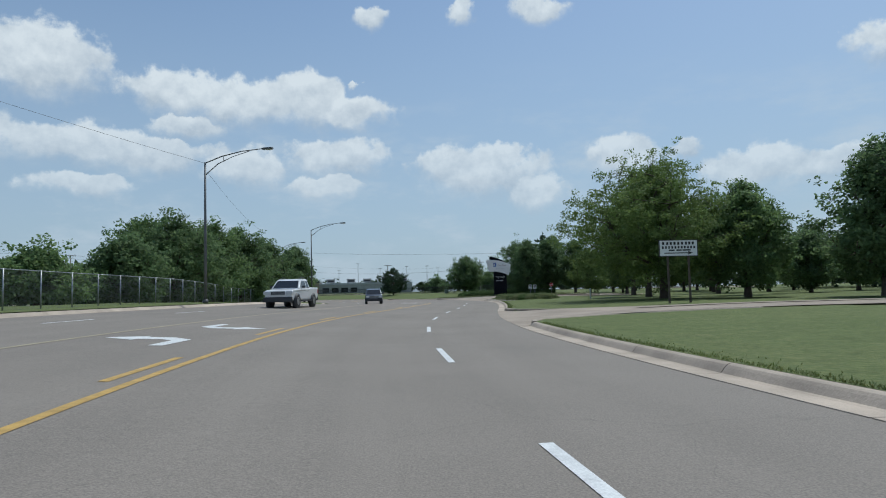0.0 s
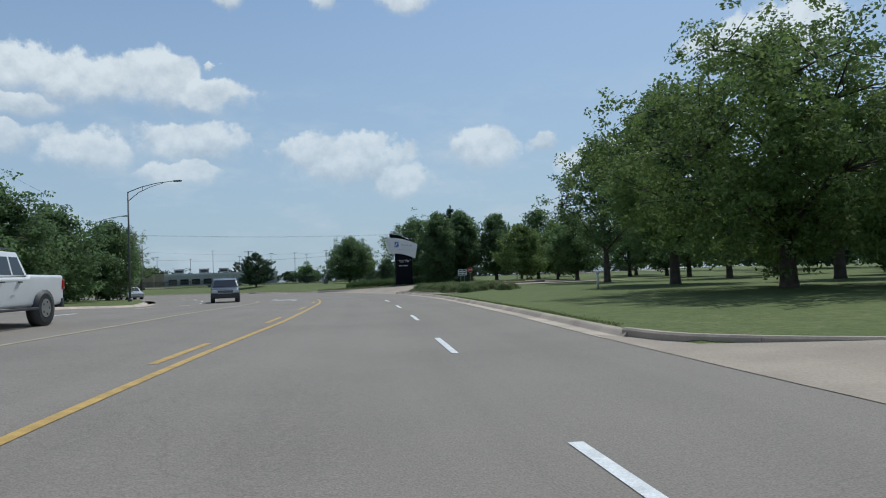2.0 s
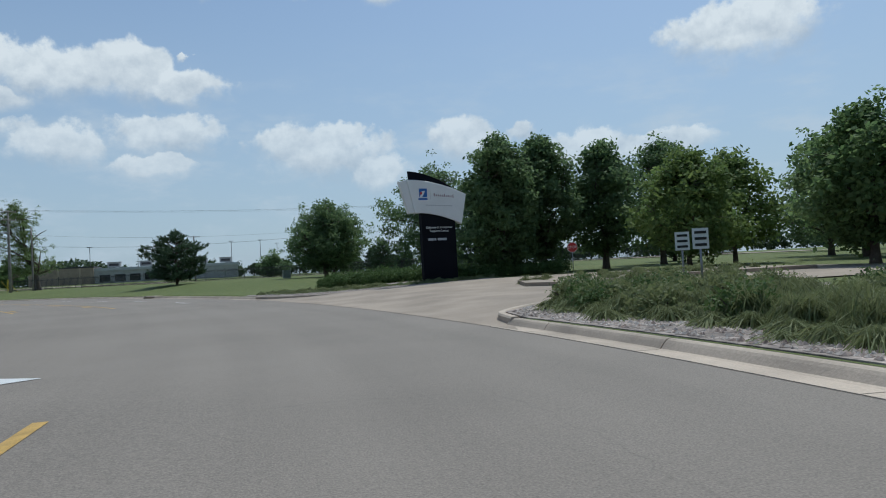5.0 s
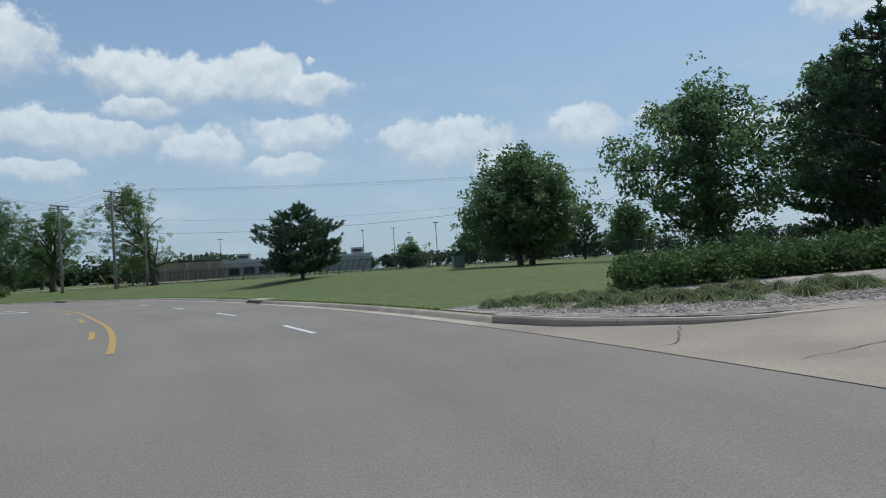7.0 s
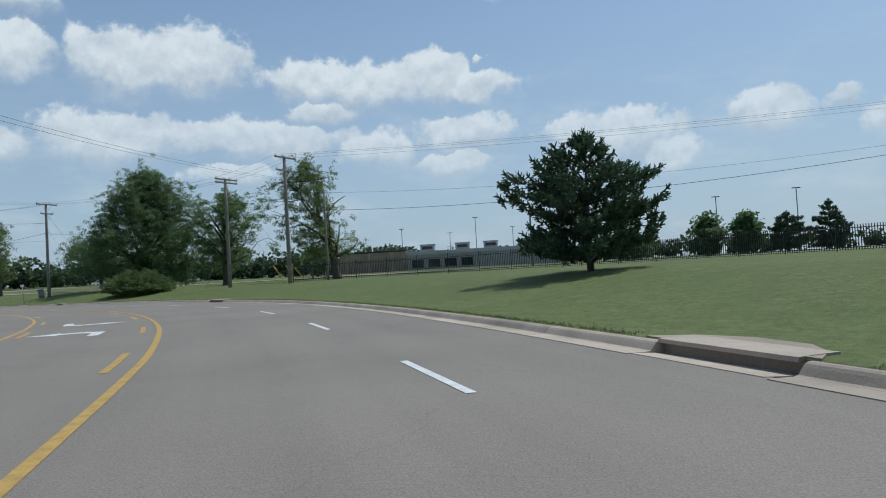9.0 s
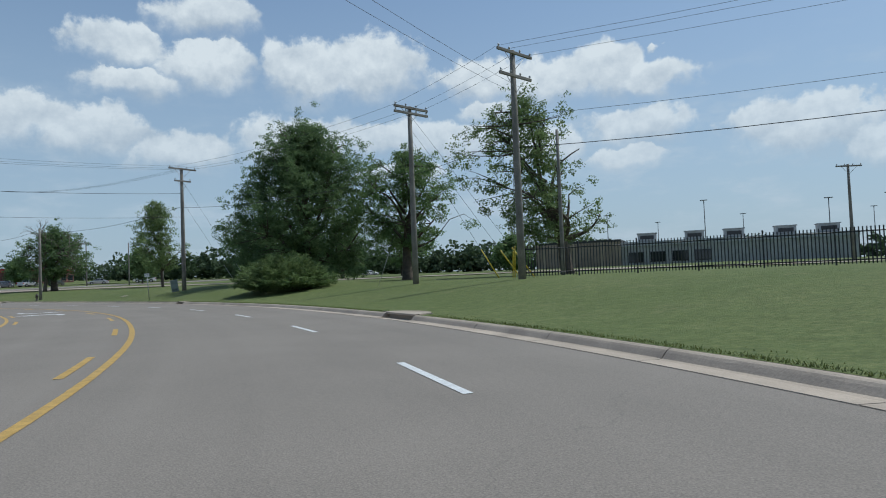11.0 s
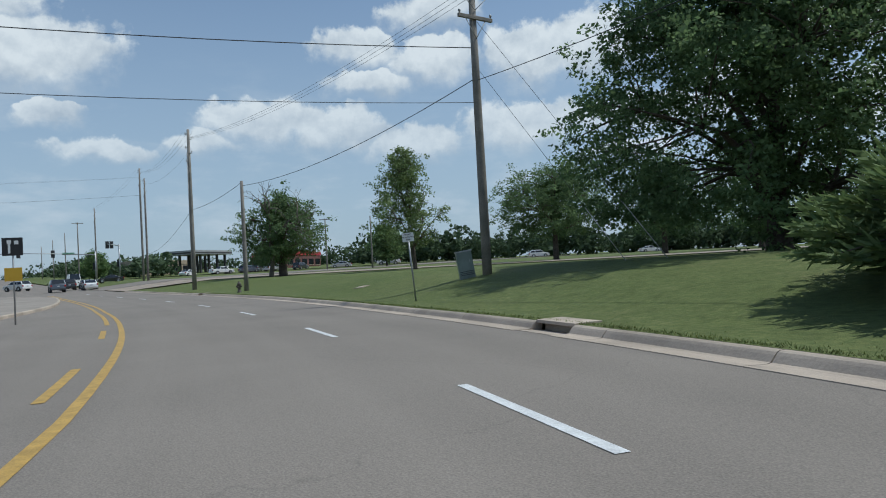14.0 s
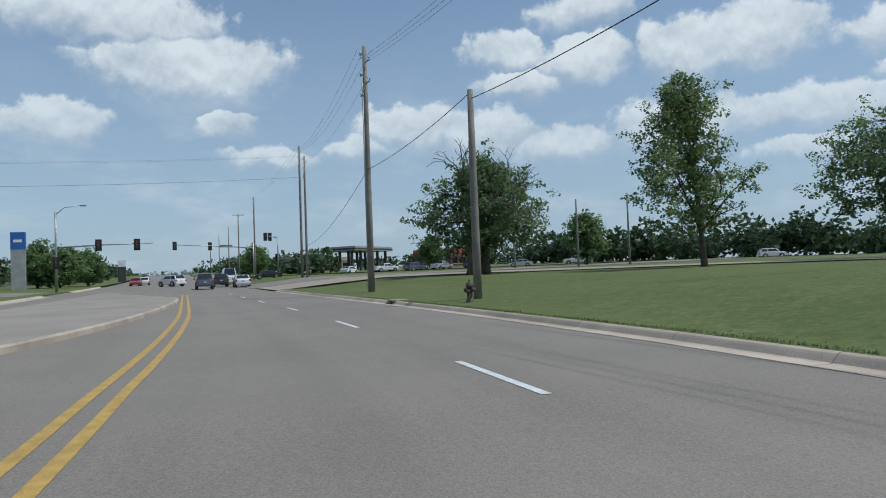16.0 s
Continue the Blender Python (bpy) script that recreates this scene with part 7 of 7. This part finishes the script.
def shop(x, y, ang, w, d, h, wall, band, label, z=None):
    z0 = ground_z(x, y) if z is None else z
    root = thing("shop_building", pose(x, y, z0, 0, 0, ang), label, "shop")
    wall_box("wall", root, 0, 0, -0.5, w, d, h + 0.5, M[wall])
    wall_box("roof_band", root, 0, 0, h - 1.0, w + 0.3, d + 0.3, 1.2, M[band])
    n = max(2, int(w / 4))
    for k in range(n):
        xx = -w / 2 + (k + 0.5) * w / n
        for sg in (-1, 1):
            wn = wall_box("window", root, xx, sg * (d / 2 + 0.02), 0.6, w / n * 0.7, 0.12, 1.9, M["window_glass"])
            wall_box("sill", wn, xx, sg * (d / 2 + 0.05), 0.5, w / n * 0.76, 0.2, 0.1, M["tan_wall"])
    return root


shop(-240.0, 274.5, 118, 22, 12, 4.6, "dark_brick", "fascia_red", "red-banded roadside restaurant with dark brick walls")
shop(-262.0, 240.0, 112, 20, 12, 4.0, "tan_wall", "tan_wall", "low cream stucco shop beyond the junction")
shop(-262.0, 160.0, 80, 30, 16, 4.6, "grey_metal", "sign_white", "low white-banded commercial building")


def pylon(x, y, w, h, label, top="blue_print", base="grey_metal"):
    z0 = ground_z(x, y)
    root = thing("pylon_sign", pose(x, y, z0, 0, 0, 75), label, "sign")
    wall_box("shaft", root, 0, 0, -0.3, w, 0.6, h + 0.3, M[base])
    p = wall_box("face", root, 0, 0, h * 0.70, w + 0.06, 0.66, h * 0.30, M[top])
    wall_box("letter_bar", p, 0, -0.35, h * 0.82, w * 0.6, 0.03, h * 0.05, M["sign_white"])


pylon(-194.3, 166.9, 1.9, 8.6, "tall grey pylon sign with a blue head")
pylon(-268.0, 190.0, 1.9, 5.6, "stacked white and black roadside sign", "sign_white", "roof_dark")
pylon(-252.0, 183.0, 1.6, 4.8, "stacked white and black roadside sign", "sign_white", "roof_dark")


# ---- distance ----
def woods():
    """Far tree belts: many ragged clumps of leaves."""
    rng = np.random.default_rng(7)
    cents = []
    belts = [((-60, 330), (90, 300), 6.0, 60), ((90, 300), (200, 200), 8.0, 60), ((-60, 330), (-260, 330), 8.0, 110), ((-190, 300), (-60, 345), 9.5, 90), ((-225, 292), (-190, 300), 9.5, 30), ((-260, 330), (-420, 290), 9.0, 70), ((-240, 150), (-420, 175), 8.0, 80),
             ((-300, 236), (-520, 275), 9.0, 70), ((200, 200), (220, -100), 9.0, 60), ((-120, -100), (-150, 60), 9.0, 60), ((-140, 60), (-240, 150), 8.0, 40), ((-208, 152), (-330, 180), 5.5, 40), ((-222, 222), (-330, 244), 6.0, 30), ((-255, 172), (-420, 203), 7.0, 55), ((-420, 203), (-720, 258), 8.5, 70), ((-335, 248), (-720, 318), 8.5, 80), ((-690, 235), (-700, 345), 13.0, 36), ((62, 130), (66, 20), 9.0, 50), ((-45, 100), (-110, 120), 7.0, 24)]
    v = []
    for a, b, h, n in belts:
        for i in range(n):
            t = (i + rng.uniform(-0.4, 0.4)) / n
            x, y = a[0] + (b[0] - a[0]) * t + rng.normal(0, 4), a[1] + (b[1] - a[1]) * t + rng.normal(0, 4)
            z = min(ground_z(x, y), 4.0) - 0.3
            hh = h * rng.uniform(0.55, 1.15)
            w = hh * rng.uniform(0.75, 1.15)
            m = 16
            d = rng.normal(0, 1, (m, 3))
            d /= np.linalg.norm(d, axis=1)[:, None]
            c = np.array([x, y, z + hh * 0.52]) + d * np.array([w * 0.62, w * 0.62, hh * 0.46]) * rng.uniform(0.5, 1.0, (m, 1))
            v.append(leaf_cloud(rng, c, 8, (0.75, 0.75, 0.5), 1.0))
    ob = new("far_woods", quad_mesh("far_woods", np.concatenate(v), M["leaf_far"]))
    tagged(ob, "distant belts of dark green trees along the horizon", "woods", kind="stuff")


woods()
for i, (x_, y_, h_, w_, k_) in enumerate(((9.0, 219.0, 6.2, 6.5, 0), (15.0, 220.0, 6.6, 6.0, 0), (21.0, 221.0, 6.0, 6.0, 1), (28.0, 224.0, 7.6, 5.5, 1), (-2.0, 221.0, 5.0, 8.0, 0), (40.0, 222.0, 5.5, 7.0, 0))):
    if k_:
        pine(x_, y_, h_, w_, 300 + i, "dark pine far across the lawn", 9, 0.5)
    else:
        tree(x_, y_, h_, w_, 300 + i, "leaf_elm", "far_tree", "dark green tree far across the lawn", 0.16, 0.12, 9, 40, 12, 0.4)
for i, (x_, y_, h_, w_) in enumerate(((-203.0, 169.5, 7.2, 8.0), (-199.0, 172.5, 6.2, 6.5), (-212.0, 177.5, 6.6, 7.5), (-236.0, 176.0, 8.0, 9.0), (-205.0, 246.0, 7.5, 7.0), (-232.0, 214.0, 7.0, 8.0), (-148.0, 238.0, 8.0, 7.0), (-58.0, 228.0, 5.5, 6.0))):
    tree(x_, y_, h_, w_, 320 + i, "leaf_oak", "roadside_tree", "green roadside tree beyond the junction", 0.18, 0.14, 10, 45, 12, 0.36)


# ---- planting at the entrance ----
def shrub(x, y, w, h, seed, leaf="hedge", label="clipped green hedge shrub", name="hedge_shrub", size=0.065, n=110, per=20, group="hedge at the entrance"):
    rng = np.random.default_rng(seed)
    root = thing(name, pose(x, y, ground_z(x, y)), label, "shrub", group)
    d = rng.normal(0, 1, (n, 3))
    d /= np.linalg.norm(d, axis=1)[:, None]
    c = np.array([0, 0, h * 0.45]) + d * np.array([w / 2, w / 2, h * 0.5]) * rng.uniform(0.55, 1.0, (n, 1))
    c = c[c[:, 2] > 0.05]
    part("foliage", quad_mesh("foliage", leaf_cloud(rng, c, per, (0.1, 0.1, 0.09), size), M[leaf]), M[leaf], root)
    v, f = join_data([tube_data([(0, 0, -0.1), tuple(rng.normal(0, 0.2, 2)) + (h * 0.6,)], [0.03, 0.01], 5) for _ in range(4)])
    part("stem", mesh_of("stem", v, f, M["bark"]), M["bark"], root)


def grass_clump(x, y, h, seed):
    rng = np.random.default_rng(seed)
    root = thing("ornamental_grass", pose(x, y, ground_z(x, y)), "yellow-green clump of ornamental grass in gravel", "ornamental grass", "grasses in the bed")
    n = 150
    a = rng.uniform(0, 2 * math.pi, n)
    out = rng.uniform(0.05, 0.62, n) * h
    tip = np.stack([np.cos(a) * out, np.sin(a) * out, h * rng.uniform(0.55, 1.0, n)], 1)
    b0 = rng.normal(0, 0.19, (n, 3)) * np.array([1, 1, 0])
    mid = b0 * 0.6 + tip * np.array([0.35, 0.35, 0.65])
    s = np.stack([-np.sin(a), np.cos(a), np.zeros(n)], 1) * 0.008
    v = np.concatenate([np.stack([b0 - s, b0 + s, mid + s, mid - s], 1).reshape(-1, 3), np.stack([mid - s, mid + s, tip + s * 0.2, tip - s * 0.2], 1).reshape(-1, 3)])
    part("tuft", quad_mesh("tuft", v, M["tall_grass"]), M["tall_grass"], root)


slab_patch("planting_bed", [(94.9, 14.0), (95.4, 9.4), (96.18, 7.1), (97.05, 4.95), (98.75, 3.72), (100.8, 3.25), (103.2, 3.23), (103.6, 5.4), (102.2, 8.0), (100.0, 10.6), (98.2, 14.0)], 0.146, M["gravel"], "bed of reddish gravel mulch behind the kerb", "planting bed", thick=-0.3)
slab_patch("planting_bed", [(66.0, 3.3), (70.0, 3.24), (76.6, 3.22), (78.3, 3.62), (79.78, 5.44), (80.18, 8.0), (79.9, 11.0), (77.6, 12.0), (75.0, 9.0), (71.0, 6.0), (66.0, 4.6)], 0.146, M["gravel"], "bed of pale gravel with low shrubs", "planting bed", thick=-0.3)
rngp = np.random.default_rng(5)
for i in range(15):                          # hedge row before the sign
    s_, u_ = 102.2 - i * 0.42, 7.7 + i * 0.80
    x_, y_ = place_su(s_, u_)
    shrub(float(x_), float(y_), 1.1, 0.62 + 0.06 * (i % 3), 400 + i)
for i in range(15):
    s_, u_ = 103.5 - i * 0.45, 8.9 + i * 0.82
    x_, y_ = place_su(s_, u_)
    shrub(float(x_), float(y_), 1.25, 0.78 + 0.05 * (i % 4), 430 + i)
for i in range(150):
    k_ = rngp.uniform(0, 1)
    s_, u_ = np.interp(k_, [0, 0.3, 0.6, 1], [102.6, 100.2, 98.0, 96.0]) + rngp.normal(0, 0.2), np.interp(k_, [0, 0.3, 0.6, 1], [4.1, 5.1, 7.4, 12.5]) + rngp.uniform(-0.4, 2.2)
    x_, y_ = place_su(s_, u_)
    grass_clump(float(x_), float(y_), rngp.uniform(0.10, 0.27), 860 + i)
for i in range(210):
    s_ = 79.7 - 13.0 * rngp.uniform(0, 1) ** 1.6
    u_ = np.interp(s_, [66, 73, 77, 78.2, 79.4], [4.3, 4.7, 4.7, 5.0, 5.9]) + rngp.uniform(0.0, 1.0) ** 1.4 * 5.0
    x_, y_ = place_su(s_, u_)
    if i % 6 == 0:
        shrub(float(x_), float(y_), rngp.uniform(0.6, 1.0), rngp.uniform(0.4, 0.6), 500 + i, label="low loose green shrub in gravel", name="low_shrub", leaf="tall_grass" if i % 12 else "hedge", size=0.055, n=80, per=18, group="low shrubs in the bed")
    else:
        grass_clump(float(x_), float(y_), rngp.uniform(0.28, 0.62), 540 + i)
for i in range(130):
    s_ = rngp.uniform(70.0, 79.6)
    u_ = np.interp(s_, [66, 73, 77, 78.2, 79.4], [3.5, 3.55, 3.6, 3.9, 5.2]) + 0.15 + rngp.uniform(0.0, 1.0) ** 0.6 * 1.5
    x_, y_ = place_su(s_, u_)
    grass_clump(float(x_), float(y_), rngp.uniform(0.10, 0.26), 1200 + i)
for i in range(70):
    k_ = rngp.uniform(0, 1)
    x_, y_ = place_su(rngp.uniform(84.9, 88.6), 10.4 + 8.6 * k_)
    grass_clump(float(x_), float(y_), rngp.uniform(0.28, 0.46), 780 + i)


def bed_stones():
    """Loose stones lying on the beds at the entrance."""
    rng = np.random.default_rng(44)
    verts, faces = [], []
    for i in range(3400):
        if i % 2:
            s_ = rng.uniform(70.0, 79.9)
            u_ = np.interp(s_, [66, 73, 77, 78.3, 79.8], [3.3, 3.28, 3.3, 3.75, 5.5]) + 0.05 + rng.uniform(0, 1) ** 1.5 * 2.2
        else:
            k = rng.uniform(0, 1)
            s_ = float(np.interp(k, [0, 0.3, 0.6, 1], [103.0, 100.2, 98.0, 96.2])) + rng.uniform(0.0, 0.6)
            u_ = float(np.interp(k, [0, 0.3, 0.6, 1], [3.4, 3.7, 4.6, 8.0])) + rng.uniform(0, 1) ** 1.4 * 2.0
        x, y = place_su(s_, u_)
        z = float(height_su(s_, u_)) + 0.15
        r = rng.uniform(0.018, 0.055)
        o = len(verts)
        q = rng.uniform(0.6, 1.2, 6) * r
        t = rng.uniform(0, 3)
        c, n = math.cos(t), math.sin(t)
        for dx, dy, dz in ((q[0], 0, 0), (0, q[1], 0), (-q[2], 0, 0), (0, -q[3], 0), (0, 0, q[4] * 0.7), (0, 0, -q[5] * 0.7)):
            verts.append((float(x) + dx * c - dy * n, float(y) + dx * n + dy * c, z + dz))
        faces += [(o, o + 1, o + 4), (o + 1, o + 2, o + 4), (o + 2, o + 3, o + 4), (o + 3, o, o + 4), (o + 1, o, o + 5), (o + 2, o + 1, o + 5), (o + 3, o + 2, o + 5), (o, o + 3, o + 5)]
    ob = new("bed_stones", mesh_of("bed_stones", verts, faces, M["stone"]))
    tagged(ob, "loose pale and reddish stones on the planting beds", "gravel", kind="stuff")


bed_stones()


def far_road(a, b, width):
    a, b = Vector(a), Vector(b)
    n = 40
    d = (b - a).normalized()
    side = Vector((d.y, -d.x)) * width / 2
    verts = []
    for i in range(n + 1):
        p = a.lerp(b, i / n)
        for sg in (-1, 1):
            q = p + side * sg
            verts.append((q.x, q.y, ground_z(p.x, p.y) + 0.05))
    ob = new("service_road", mesh_of("service_road", verts, [(2 * i, 2 * i + 1, 2 * i + 3, 2 * i + 2) for i in range(n)], M["concrete"]))
    tagged(ob, "pale service road far behind the lawn", "road", kind="structure")


far_road((-215.0, 206.0), (-110.0, 317.0), 7.0)


def kerb_grass():
    """Blades of grass leaning over the kerb and standing on the mown verge."""
    rng = np.random.default_rng(91)
    n = 30000
    s = rng.uniform(-6, 236, n)
    edge = rng.random(n) < 0.9
    u = np.where(edge, 3.19 + np.abs(rng.normal(0, 0.10, n)), 3.2 + rng.uniform(0, 1, n) * 0.6)
    keep = ~(((s > 19.5) & (s < 37.5)) | ((s > 65) & (s < 103.5)) | ((s > 118) & (s < 121.6)) | ((s > 157) & (s < 160.6)))
    s, u, edge = s[keep], u[keep], edge[keep]
    x, y = place_su(s, u)
    z = height_su(s, u) + 0.128
    n = len(s)
    b = np.stack([x, y, z], 1)
    a = rng.uniform(0, 2 * math.pi, n)
    h = np.where(edge, rng.uniform(0.015, 0.05, n), rng.uniform(0.012, 0.03, n))
    tip = b + np.stack([np.cos(a) * h * 0.8, np.sin(a) * h * 0.8, h], 1)
    w = np.stack([-np.sin(a), np.cos(a), 0 * a], 1) * 0.006
    v = np.stack([b - w * 1.5, b + w * 1.5, tip + w * 0.5, tip - w * 0.5], 1).reshape(-1, 3)
    ob = new("grass_blades", quad_mesh("grass_blades", v, M["green_blade"]))
    tagged(ob, "short green and straw-coloured grass blades along the kerb", "grass", kind="stuff")


kerb_grass()
